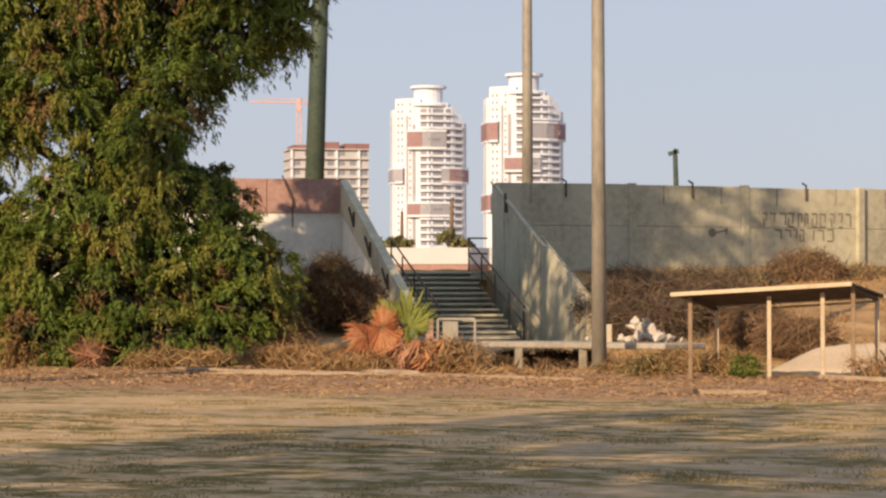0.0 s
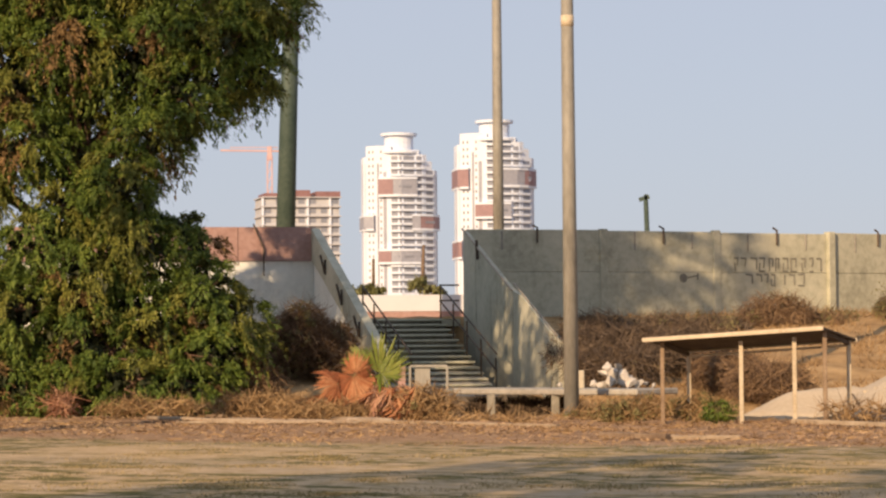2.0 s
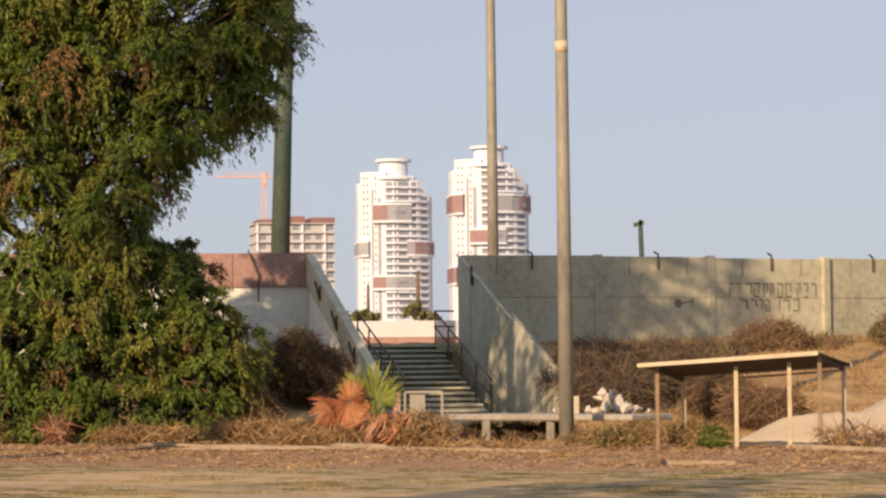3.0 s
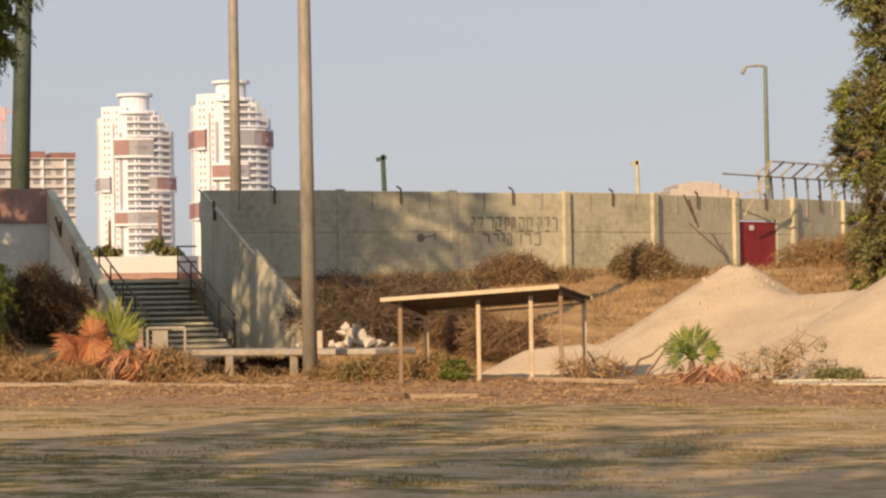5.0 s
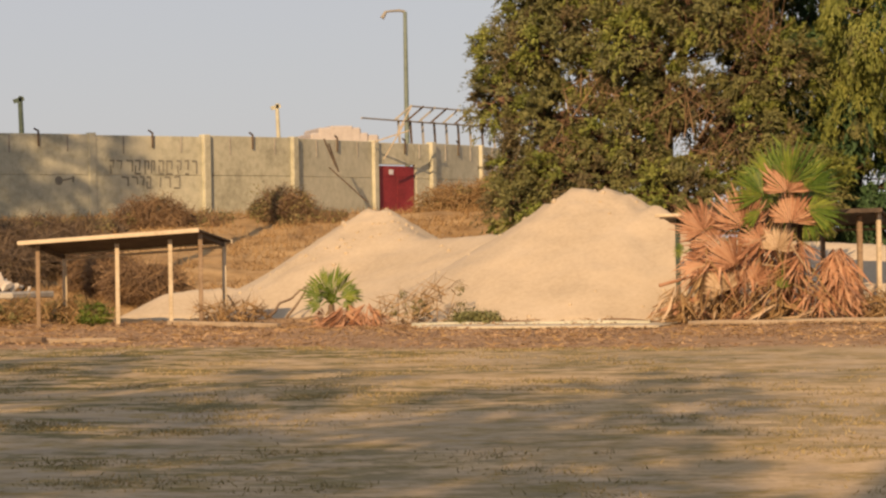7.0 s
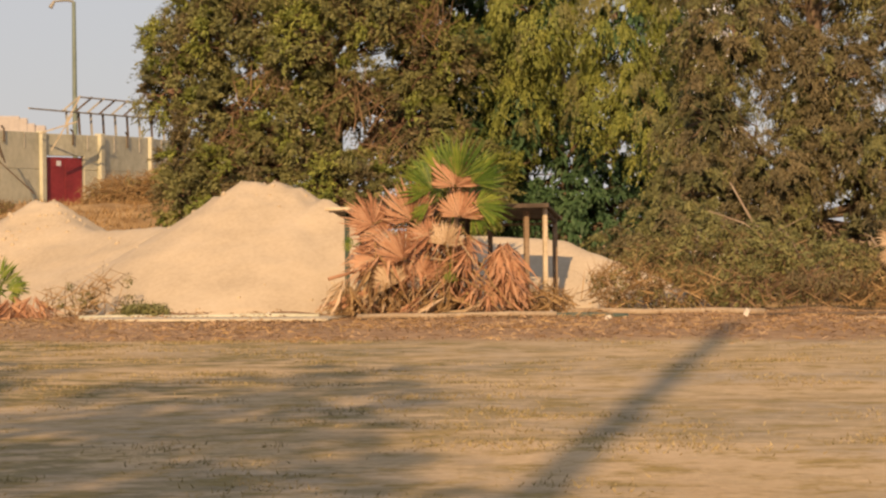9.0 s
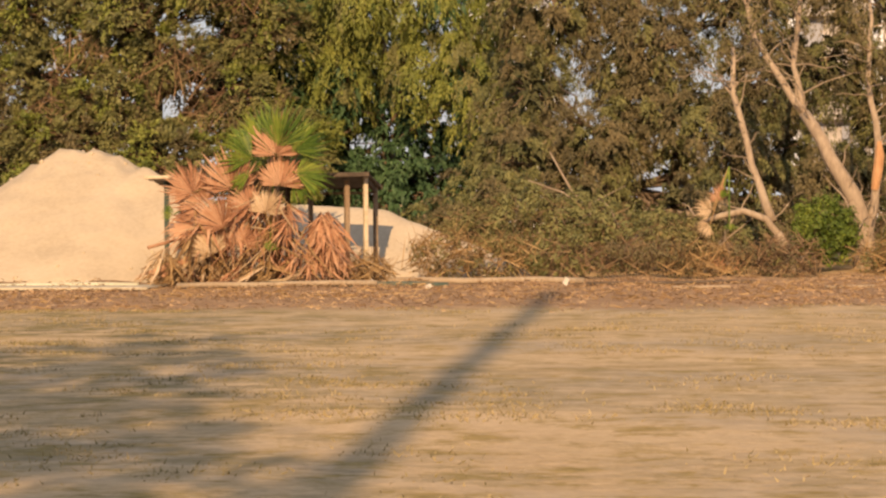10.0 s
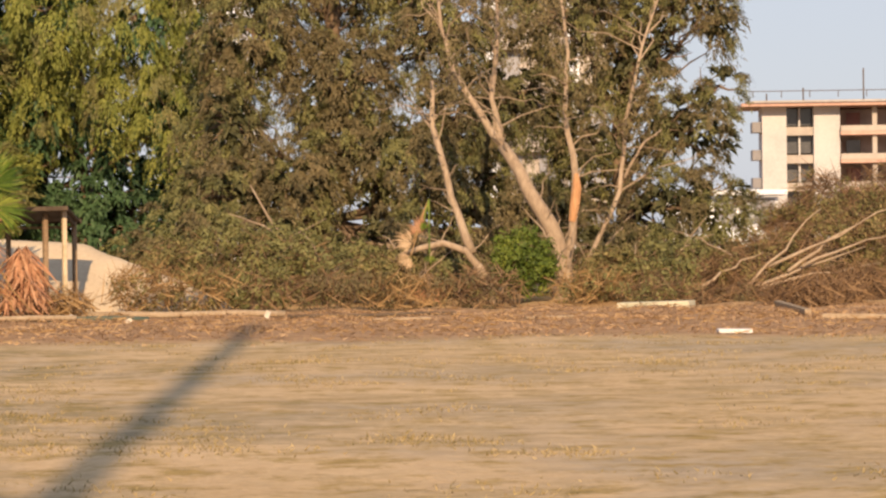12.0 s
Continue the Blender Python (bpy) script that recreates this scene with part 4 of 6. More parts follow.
    blob(17.6, 4.0, D2 - 1.8, 1.2, 1.3, 0.9), blob(16.0, 2.6, D2 - 1.6, 1.1, 1.2, 0.8), blob(17.4, 2.2, D2 - 2, 1.1, 1.2, 0.8), blob(19.3, 4.8, D2 - 1.2, 1.5, 1.6, 1.0), blob(18.6, 3.0, D2 - 1.4, 1.0, 1.2, 0.7), blob(20.6, 3.6, D2 - 1, 1.2, 1.3, 0.9),
    blob(19.8, 2.2, D2 - 1.5, 1.3, 1.4, 0.9), blob(16.6, 1.3, D2 - 2, 1.3, 1.3, 0.8), blob(18.6, 0.8, D2 - 2.5, 1.5, 1.4, 0.9), blob(15.35, 0.75, D2 - 1.5, 0.85, 1.2, 0.8), blob(21.0, 1.0, D2 - 2, 1.3, 1.4, 1.1), blob(15.4, 1.6, D2 - 1.0, 0.7, 1.0, 0.6),
    blob(21.0, 6.2, D2, 1.8, 1.8, 1.3), blob(18.2, 6.6, D2, 1.7, 1.7, 1.1), blob(16.2, 7.4, D2, 1.8, 2, 1.2), blob(18.8, 8.2, D2, 2.4, 2.0, 1.2), blob(17.9, 5.2, D2 + 0.8, 1.2, 1.2, 1.0)],
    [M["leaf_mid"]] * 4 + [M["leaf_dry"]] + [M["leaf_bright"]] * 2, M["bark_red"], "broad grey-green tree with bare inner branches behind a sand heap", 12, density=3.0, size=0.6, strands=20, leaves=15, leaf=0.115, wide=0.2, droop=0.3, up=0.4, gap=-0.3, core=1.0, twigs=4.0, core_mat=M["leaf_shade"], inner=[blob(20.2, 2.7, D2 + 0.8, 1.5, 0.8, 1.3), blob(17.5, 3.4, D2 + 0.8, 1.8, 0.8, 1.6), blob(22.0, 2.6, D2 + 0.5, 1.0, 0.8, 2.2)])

rng = np.random.default_rng(19)
for az, el, rx, rz in ((16.9, 3.0, 0.9, 0.6), (17.9, 2.3, 1.1, 0.8), (18.9, 2.9, 0.8, 0.6), (19.6, 1.7, 1.0, 0.7), (16.3, 1.9, 0.7, 0.6), (20.3, 4.4, 0.8, 0.5)):
    part("dead_bough", twig_data(rng, at(az, el, D2 - 2.5), (rx, 0.6, rz), 85, 1.0, 0.01, 0.9), M["twig"], broad, "hanging dead brown twigs")

# drooping bright tree
D3 = 72.0
tree("tree", at(23.2, 0, D3 + 3), 8.5, 0.16, [
    blob(22.6, 4.7, D3, 1.0, 1.2, 1.2), blob(24.3, 4.5, D3, 1.3, 1.3, 1.4), blob(24.9, 2.6, D3 - 0.5, 0.8, 1.0, 1.2), blob(23.8, 3.0, D3 + 0.3, 0.6, 0.8, 1.1), blob(23.2, 6.0, D3, 1.6, 1.6, 1.2), blob(25.0, 6.2, D3, 1.4, 1.5, 1.3), blob(25.5, 4.2, D3, 0.7, 1.0, 1.2),
    blob(22.4, 2.8, D3 + 1.5, 0.8, 1.0, 1.4)],
    [M["leaf_bright"]] * 3 + [M["leaf_mid"]], M["bark"], "tall weeping yellow-green tree with hanging foliage", 13, density=3.4, size=0.6, strands=18, leaves=20, leaf=0.105, wide=0.16, droop=1.35, up=0.35, gap=-0.22, core=0.9, core_mat=M["leaf_deep"])
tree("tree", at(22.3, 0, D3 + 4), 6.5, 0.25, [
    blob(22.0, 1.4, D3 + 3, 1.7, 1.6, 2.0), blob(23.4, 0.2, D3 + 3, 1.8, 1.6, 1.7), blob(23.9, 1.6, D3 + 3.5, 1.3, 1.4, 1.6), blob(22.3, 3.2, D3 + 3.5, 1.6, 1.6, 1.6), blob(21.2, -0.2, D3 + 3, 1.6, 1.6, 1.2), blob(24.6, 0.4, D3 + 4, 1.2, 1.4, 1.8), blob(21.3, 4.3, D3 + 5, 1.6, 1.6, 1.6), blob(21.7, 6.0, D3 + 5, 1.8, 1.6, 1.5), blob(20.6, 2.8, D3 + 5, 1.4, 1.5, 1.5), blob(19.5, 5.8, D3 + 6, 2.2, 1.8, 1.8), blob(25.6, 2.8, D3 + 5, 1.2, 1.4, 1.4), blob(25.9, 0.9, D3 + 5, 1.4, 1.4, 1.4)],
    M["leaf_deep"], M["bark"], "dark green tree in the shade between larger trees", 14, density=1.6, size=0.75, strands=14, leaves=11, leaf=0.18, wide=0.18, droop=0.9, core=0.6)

# the dusty eucalyptus group on the edge
D4 = 60.0
tree("eucalyptus_tree", at(28.0, 0, D4 + 5), 7.5, 0.25, [
    blob(26.7, 4.2, D4 + 4, 1.3, 1.4, 1.2), blob(26.2, 2.3, D4 + 3.5, 0.9, 1.3, 1.0), blob(28.6, 3.2, D4 + 4, 1.4, 1.5, 1.2), blob(30.5, 4.4, D4 + 4.5, 1.5, 1.5, 1.2), blob(27.5, 1.1, D4 + 2.5, 1.2, 1.3, 1.0), blob(28.6, 1.9, D4 + 3.5, 0.9, 1.2, 0.8),
    blob(29.8, 1.5, D4 + 3, 1.2, 1.4, 1.1), blob(25.5, -0.1, D4 + 1, 1.1, 1.2, 0.9), blob(27.2, -0.3, D4 + 0.8, 1.2, 1.2, 0.8), blob(29.2, -0.3, D4 + 1, 1.2, 1.3, 0.8), blob(24.6, -0.6, D4 + 0.5, 0.8, 1.0, 0.7), blob(26.0, 0.9, D4 + 2, 0.8, 1.0, 0.7),
    blob(28.6, 5.6, D4 + 5, 1.8, 1.7, 1.2), blob(31.3, 0.6, D4 + 4, 1.2, 1.3, 1.2), blob(32.4, 2.8, D4 + 4.5, 1.0, 1.2, 1.0), blob(32.6, 0.3, D4 + 4, 1.0, 1.2, 0.8), blob(31.2, 2.5, D4 + 4, 1.0, 1.2, 0.9), blob(33.6, -0.6, D4 + 3, 0.8, 1.0, 0.7), blob(31.0, -0.8, D4 + 1, 1.0, 1.0, 0.6), blob(26.4, 6.0, D4 + 5, 1.5, 1.6, 1.2)],
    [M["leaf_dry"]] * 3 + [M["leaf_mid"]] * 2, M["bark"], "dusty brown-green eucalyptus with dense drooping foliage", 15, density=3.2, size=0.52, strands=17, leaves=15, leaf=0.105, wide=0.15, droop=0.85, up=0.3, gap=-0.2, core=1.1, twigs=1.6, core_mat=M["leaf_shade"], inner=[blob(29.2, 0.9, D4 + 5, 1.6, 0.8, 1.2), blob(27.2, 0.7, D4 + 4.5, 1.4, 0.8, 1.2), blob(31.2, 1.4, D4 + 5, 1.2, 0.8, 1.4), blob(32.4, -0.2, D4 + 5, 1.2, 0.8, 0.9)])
tree("eucalyptus_tree", at(34.6, 0, D4 + 6), 7.5, 0.22, [
    blob(33.2, 4.5, D4 + 5, 1.3, 1.5, 1.2), blob(35.1, 3.9, D4 + 5, 1.2, 1.3, 1.2), blob(36.0, 2.0, D4 + 5, 0.9, 1.2, 1.0), blob(33.8, 2.0, D4 + 5.5, 1.1, 1.2, 1.0), blob(35.3, 0.5, D4 + 4.5, 1.2, 1.3, 0.9), blob(35.2, 2.3, D4 + 5.2, 0.8, 1.0, 0.8),
    blob(36.4, 0.4, D4 + 4.5, 0.8, 1.0, 0.9), blob(34.7, -0.7, D4 + 4, 1.1, 1.2, 0.8), blob(36.2, -0.8, D4 + 4, 0.9, 1.0, 0.7), blob(35.4, 5.4, D4 + 5, 1.1, 1.3, 1.0), blob(36.2, 4.4, D4 + 5.2, 0.8, 0.9, 0.8), blob(36.5, 2.9, D4 + 5.2, 0.5, 0.7, 0.6), blob(36.4, 5.6, D4 + 5, 0.7, 0.9, 0.7), blob(33.4, 6.0, D4 + 5, 1.7, 1.8, 1.2), blob(33.6, 0.7, D4 + 6, 0.9, 1.0, 1.0)],
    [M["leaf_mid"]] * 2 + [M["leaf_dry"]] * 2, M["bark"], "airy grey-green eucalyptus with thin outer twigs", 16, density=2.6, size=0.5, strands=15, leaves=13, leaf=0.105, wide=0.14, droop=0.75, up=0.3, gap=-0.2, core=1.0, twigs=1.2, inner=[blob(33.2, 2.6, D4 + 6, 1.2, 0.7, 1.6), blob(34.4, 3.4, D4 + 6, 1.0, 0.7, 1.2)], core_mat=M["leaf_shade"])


# pale trunks in front of that foliage
def bare_trunks():
    base = at(33.15, 0, 57.5)
    base.z = 0
    t = thing("eucalyptus_tree", base, "pale multi-stemmed eucalyptus trunks with a broken limb", "tree")
    d = 57.5
    P = lambda a, e, k=0.0: at(a, e, d + k)
    stems = [
        ([base, P(33.25, -1.0), P(32.95, 0.0), P(32.5, 0.8), P(31.97, 1.7, 0.5)], [0.26, 0.24, 0.22, 0.18, 0.15]),
        ([P(31.97, 1.7, 0.5), P(31.4, 2.55, 0.6), P(30.95, 3.35, 0.8), P(30.7, 4.2, 1.0), P(30.6, 5.6, 1.4)], [0.13, 0.11, 0.09, 0.06, 0.04]),
        ([P(32.0, 1.6, 0.5), P(31.75, 2.7, 0.8), P(31.89, 4.5, 1.2), P(32.0, 6.0, 1.4)], [0.10, 0.085, 0.07, 0.04]),
        ([base, P(33.4, -0.25), P(33.52, 1.05), P(33.3, 2.4, 0.3), P(33.36, 3.6, 0.6), P(33.2, 5.2, 1)], [0.2, 0.14, 0.12, 0.08, 0.06, 0.04]),
        ([base + Vector((0.3, 0.2, 0)), P(33.75, -0.7), P(34.45, 0.72, 0.2), P(34.53, 2.1, 0.3), P(34.96, 3.8, 0.6), P(35.4, 5.2, 1)], [0.09, 0.08, 0.075, 0.06, 0.045, 0.03]),
        ([P(34.5, 1.0, 0.2), P(34.9, 1.7, 0.3), P(35.3, 2.0, 0.5)], [0.05, 0.04, 0.02]),
        ([P(31.3, -0.55, -0.5), P(30.89, 0.63), P(30.5, 2.18, 0.3), P(30.5, 3.1, 0.5)], [0.15, 0.11, 0.1, 0.06]),
        ([P(31.5, -0.95, -0.6), P(31.2, -0.5, -0.6), P(30.7, -0.32, -0.6), P(30.1, -0.45, -0.5), P(29.2, -0.85, -0.3)], [0.12, 0.11, 0.1, 0.09, 0.06]),
        ([P(31.7, -1.75, -0.6), P(31.6, -1.2, -0.6), P(31.4, -0.8, -0.6)], [0.16, 0.16, 0.15]),
        ([P(30.6, 1.9, 0.2), P(30.2, 2.5, 0.5), P(29.9, 2.6, 0.6)], [0.05, 0.035, 0.02]),
        ([P(27.8, -0.9, 0), P(27.5, -0.4, 0), P(27.15, 0.1, -0.2), P(26.65, 0.95, -0.2)], [0.06, 0.05, 0.045, 0.02]),
        ([P(27.4, -0.25, 0), P(26.9, 0.1, -0.2), P(26.2, 0.35, -0.2)], [0.04, 0.03, 0.015]),
    ]
    rr = random.Random(5)
    for pts, rad in stems:
        fine, fr = [], []
        for i in range(len(pts) - 1):
            for k in range(3):
                f = k / 3
                fine.append(pts[i].lerp(pts[i + 1], f) + Vector((rr.uniform(-1, 1), rr.uniform(-1, 1), 0)) * 0.03)
                fr.append(rad[i] + (rad[i + 1] - rad[i]) * f)
        fine.append(pts[-1])
        fr.append(rad[-1])
        fr = [r * (0.82 if rad[0] > 0.22 else 0.68) for r in fr]
        part("stem", tube_data(fine, fr, 10), M["bark_pale"], t, smooth_shade=True)
    torn = [P(33.42, 0.1, -0.04), P(33.47, 0.45, -0.05), P(33.52, 0.8, -0.05), P(33.5, 1.1, -0.02)]
    part("torn_wood", tube_data(torn, [0.085, 0.11, 0.1, 0.06], 8), M["torn_wood"], t, "orange torn wood where bark split off")
    lo = []
    for i in range(110):
        pts, rad = stems[rr.choice((1, 2, 3, 4, 6, 0))]
        k = rr.randint(1, len(pts) - 1)
        p = pts[k - 1].lerp(pts[k], rr.random())
        e = p + Vector((rr.gauss(0, 0.8), rr.gauss(0, 0.4), rr.uniform(-0.2, 1.1)))
        lo.append(tube_data(bent(p, e, 4, -0.1, 0.14, rr), [0.018, 0.014, 0.011, 0.008, 0.004], 5))
    part("twig_mass", join(*lo), M["bark_pale"], t)
    rng = np.random.default_rng(9)
    blobs = [blob(30.8, 3.4, d - 0.8, 0.9, 0.7, 0.7), blob(33.4, 3.2, d - 0.6, 0.8, 0.7, 0.8), blob(32.2, 4.6, d - 0.5, 1.6, 0.8, 0.7), blob(34.6, 2.9, d - 0.4, 0.8, 0.7, 0.9), blob(30.0, 1.3, d - 0.5, 0.6, 0.6, 0.6), blob(34.0, 0.0, d - 0.2, 0.6, 0.6, 0.7), blob(31.9, 0.2, d - 0.3, 0.5, 0.5, 0.5)]
    cen, size, way = crown_points(rng, blobs, 1.5)
    part("crown", leaf_cloud(rng, cen, size * 0.9, way, 60, 0.11, 1.2), M["leaf_dry"], t)


bare_trunks()


def bush(name, az, el_c, d, radii, label, seed, twigs=0, leaves=0, twig_mat="twig", leaf_mat="weed", length=0.6, leaf=0.1, width=0.008, group=""):
    rng = np.random.default_rng(seed)
    c = at(az, el_c, d)
    t = thing(name, (c.x, c.y, float(ground_z(c.x, c.y))), label, "bush", group)
    if twigs:
        part("brush", twig_data(rng, c, radii, twigs, length, width), M[twig_mat], t)
    if leaves:
        cen, size, way = crown_points(rng, [(tuple(c), radii)], leaves / 40 / (12 * radii[0] * radii[2]))
        cen[:, 2] = np.maximum(cen[:, 2], ground_z(cen[:, 0], cen[:, 1]) + 0.05)
        part("foliage", leaf_cloud(rng, cen, size * 0.7, way, 40, leaf, 0.2), M[leaf_mat], t)
    return t


DRY, DARK = "tangle of dry brown twigs on the bank", "grey-brown tangled dry bush beside the stand wall"
bush("dry_bush", -2.7, 0.0, 69, (1.0, 1.2, 0.85), DARK, 21, 2600, 1500, "twig", "weed")
bush("dry_bush", -2.35, 0.35, 68.2, (0.7, 0.8, 0.75), DARK, 24, 1900, 900, "twig", "weed")
bush("dry_bush", -1.75, 0.0, 68.4, (0.7, 0.8, 0.7), DARK, 25, 1900, 700, "twig", "leaf_dry")
bush("dry_bush", -1.35, -0.45, 68, (0.6, 0.8, 0.6), DARK, 22, 1300, 500, "twig", "leaf_dry")
bush("dry_bush", -3.5, -0.7, 66, (0.9, 0.9, 0.6), DRY, 23, 1500, 300, "twig", "weed")
for k, (a, e, d, rx, rz, m, lv) in enumerate((
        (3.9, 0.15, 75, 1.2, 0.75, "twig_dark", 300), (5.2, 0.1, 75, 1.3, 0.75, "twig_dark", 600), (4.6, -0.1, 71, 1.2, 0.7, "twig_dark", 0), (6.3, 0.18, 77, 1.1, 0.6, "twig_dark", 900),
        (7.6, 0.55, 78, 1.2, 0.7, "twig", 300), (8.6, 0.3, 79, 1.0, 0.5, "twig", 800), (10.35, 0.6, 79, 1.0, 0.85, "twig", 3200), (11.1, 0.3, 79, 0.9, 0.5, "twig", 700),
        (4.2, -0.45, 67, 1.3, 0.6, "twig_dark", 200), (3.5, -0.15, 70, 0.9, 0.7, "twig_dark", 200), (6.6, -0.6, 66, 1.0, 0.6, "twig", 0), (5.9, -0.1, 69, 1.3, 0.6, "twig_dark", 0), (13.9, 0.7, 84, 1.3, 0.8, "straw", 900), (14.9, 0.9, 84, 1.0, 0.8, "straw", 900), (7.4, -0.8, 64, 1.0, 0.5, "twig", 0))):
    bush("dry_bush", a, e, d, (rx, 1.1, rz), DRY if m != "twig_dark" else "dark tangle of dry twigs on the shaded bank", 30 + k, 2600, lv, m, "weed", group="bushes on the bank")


# ---- fan palms ----
def fan_leaf(rr, base, tip_dir, up, size, blades, cup=0.25, torn=0.0, spread=230, limp=0.22):
    """A fan leaf: blades spread in a half disc round the end of the stalk."""
    x = Vector(tip_dir).normalized()
    s = x.cross(Vector(up))
    s.normalize()
    n = s.cross(x)
    vs, fs = [], []
    for i in range(blades):
        if rr.random() < torn:
            continue
        w = radians(-spread / 2 + spread * (i + 0.5) / blades + rr.uniform(-2, 2))
        hw = radians(spread / blades * 0.5)
        ln = size * (0.78 + 0.22 * math.cos(w)) * rr.uniform(0.75, 1.12)

        def P(ang, r, lift):
            return base + (x * math.cos(ang) + s * math.sin(ang)) * r + n * (lift - cup * r * r / size * (0.5 + 0.5 * abs(math.sin(ang))))

        o = len(vs)
        droop = -rr.uniform(0.02, limp) * size
        vs += [P(w, 0.02, 0), P(w - hw, ln * 0.7, 0.0), P(w, ln * 0.74, 0.025 * size), P(w + hw, ln * 0.7, 0.0), P(w + rr.uniform(-0.04, 0.04), ln, droop)]
        fs += [(o, o + 1, o + 2), (o, o + 2, o + 3), (o + 1, o + 4, o + 2), (o + 2, o + 4, o + 3)]
    return [tuple(v) for v in vs], fs


def palm(name, base, trunk_h, greens, deads, size, label, seed, pale=0):
    rr = random.Random(seed)
    base = Vector(base)
    base.z = gz(base)
    t = thing(name, base, label, "palm")
    top = base + Vector((0, 0, trunk_h))
    part("trunk", tube_data([base - Vector((0, 0, 0.1)), base.lerp(top, 0.5), top], [size * 0.2, size * 0.17, size * 0.14], 10), M["bark"], t)
    to_eye = Vector((-base.x, -base.y, 0)).normalized()
    right = Vector((-to_eye.y, to_eye.x, 0))

    def leaf(d, stalk, m, start, sz, torn=0.0, face=None):
        e = start + d * stalk
        up = face or Vector((0, 0, 1))
        lf = part("leaf", fan_leaf(rr, e, d, up if abs(d.dot(up)) < 0.95 else right, sz, 26, 0.25, torn), M[m], t)
        part("stalk", tube_data([start, start.lerp(e, 0.5) + Vector((0, 0, 0.03)), e], [0.022, 0.018, 0.012], 5), M["frond" if m.startswith("frond") and m in ("frond", "frond_young") else "straw"], lf)

    for i in range(greens):
        w = 2 * math.pi * i / greens + rr.uniform(-0.3, 0.3)
        el = rr.uniform(0.35, 1.25)
        d = Vector((math.cos(w) * math.cos(el), math.sin(w) * math.cos(el), math.sin(el)))
        leaf(d, size * rr.uniform(0.5, 0.9), "frond", top, size * rr.uniform(0.85, 1.05), 0.02, face=(Vector((0, 0, 1)) + to_eye * rr.uniform(0.2, 1.0)).normalized())
    for i in range(deads):
        w = 2 * math.pi * i / max(deads, 1) + rr.uniform(-0.4, 0.4)
        f = rr.uniform(0.1, 1.0)
        el = rr.uniform(-1.35, -0.35)
        start = base.lerp(top, f)
        d = Vector((math.cos(w) * math.cos(el), math.sin(w) * math.cos(el), math.sin(el)))
        m = "frond_pale" if i < pale else "frond_dead"
        ln = min(size * rr.uniform(0.3, 0.9), max(0.1, (start.z - base.z - 0.15) / max(0.2, -d.z) * 0.7))
        leaf(d, ln, m, start, size * rr.uniform(0.6, 0.85), 0.1, face=to_eye if rr.random() < 0.6 else None)
    return t


def add_fans(t, d, hub, fans, size, seed, blades=28, spread=(200, 225)):
    """Fans facing the pitch, at (azimuth, elevation, tip direction in degrees from up to the right, scale, material), with stalks from the hub."""
    rr = random.Random(seed)
    for az, el, ang, k, m in fans:
        c = at(az, el, d + rr.uniform(-0.25, 0.1))
        to_eye = Vector((-c.x, -c.y, 0)).normalized()
        right = Vector((-to_eye.y, to_eye.x, 0))
        w = radians(ang)
        tip = (right * math.sin(w) + Vector((0, 0, math.cos(w))) + to_eye * rr.uniform(0.0, 0.5)).normalized()
        up = (to_eye + Vector((0, 0, 0.5)) + right * rr.uniform(-0.2, 0.2)).normalized()
        lf = part("leaf", fan_leaf(rr, c, tip, up, size * k, blades, 0.3 if m in ("frond", "frond_young") else 0.45, 0.03, spread[0] if m in ("frond", "frond_young") else spread[1], 0.2), M[m], t)
        h = Vector(hub)
        part("stalk", tube_data([h, h.lerp(c, 0.5) + Vector((0, 0, 0.05)), c], [0.022, 0.018, 0.012], 5), M["frond" if m.startswith("frond") and m in ("frond", "frond_young") else "straw"], lf)


def hanging_leaves(t, az0, az1, el0, el1, d, n, seed, mats, sway=1.1):
    """Collapsed dead leaves: folded bundles of narrow blades hanging or lying at a slant."""
    rr = random.Random(seed)
    for i in range(n):
        c = at(rr.uniform(az0, az1), rr.uniform(el0, el1), d + rr.uniform(-0.4, 0.5))
        g = gz(c)
        lean = rr.gauss(0, sway)
        vs, fs = [], []
        for _ in range(rr.randint(8, 16)):
            ln = rr.uniform(0.3, 1.0)
            dr = Vector((lean + rr.gauss(0, 0.35), rr.gauss(0, 0.35), -1)).normalized()
            w = dr.cross(Vector((rr.gauss(0, 1), rr.gauss(0, 1), 0.2))).normalized() * rr.uniform(0.012, 0.03)
            o = len(vs)
            b = c + dr * ln * 0.5 + Vector((rr.gauss(0, 0.05), rr.gauss(0, 0.05), 0))
            e = c + dr * ln + Vector((rr.gauss(0, 0.08), rr.gauss(0, 0.08), 0))
            ring = [c, b - w, e, b + w]
            for v in ring:
                v.z = max(v.z, g + rr.uniform(0.0, 0.06))
            vs += [tuple(v) for v in ring]
            fs.append((o, o + 1, o + 2, o + 3))
        part("dead_leaf", (vs, fs), M[rr.choice(mats)], t)


p = on_line(20.85, 49.9)
big = palm("fan_palm", p, 2.2, 9, 0, 0.7, "fan palm with green crown over a wide skirt of dead leaves", 3)
DP = 50.2
add_fans(big, DP - 0.75, p + Vector((0, 0, 2.2)), [
    (20.89, 0.92, 0, 0.72, "frond_dead"), (20.97, 0.28, 4, 0.68, "frond_dead"), (19.97, 0.22, -8, 0.73, "frond_dead"), (19.4, -0.1, -40, 0.65, "frond_dead"), (19.8, -0.6, -12, 0.68, "frond_dead"), (19.15, 0.15, -30, 0.59, "frond_dead"), (19.2, -0.55, -70, 0.59, "frond_dead"), (20.35, -0.15, -25, 0.52, "frond_dead"),
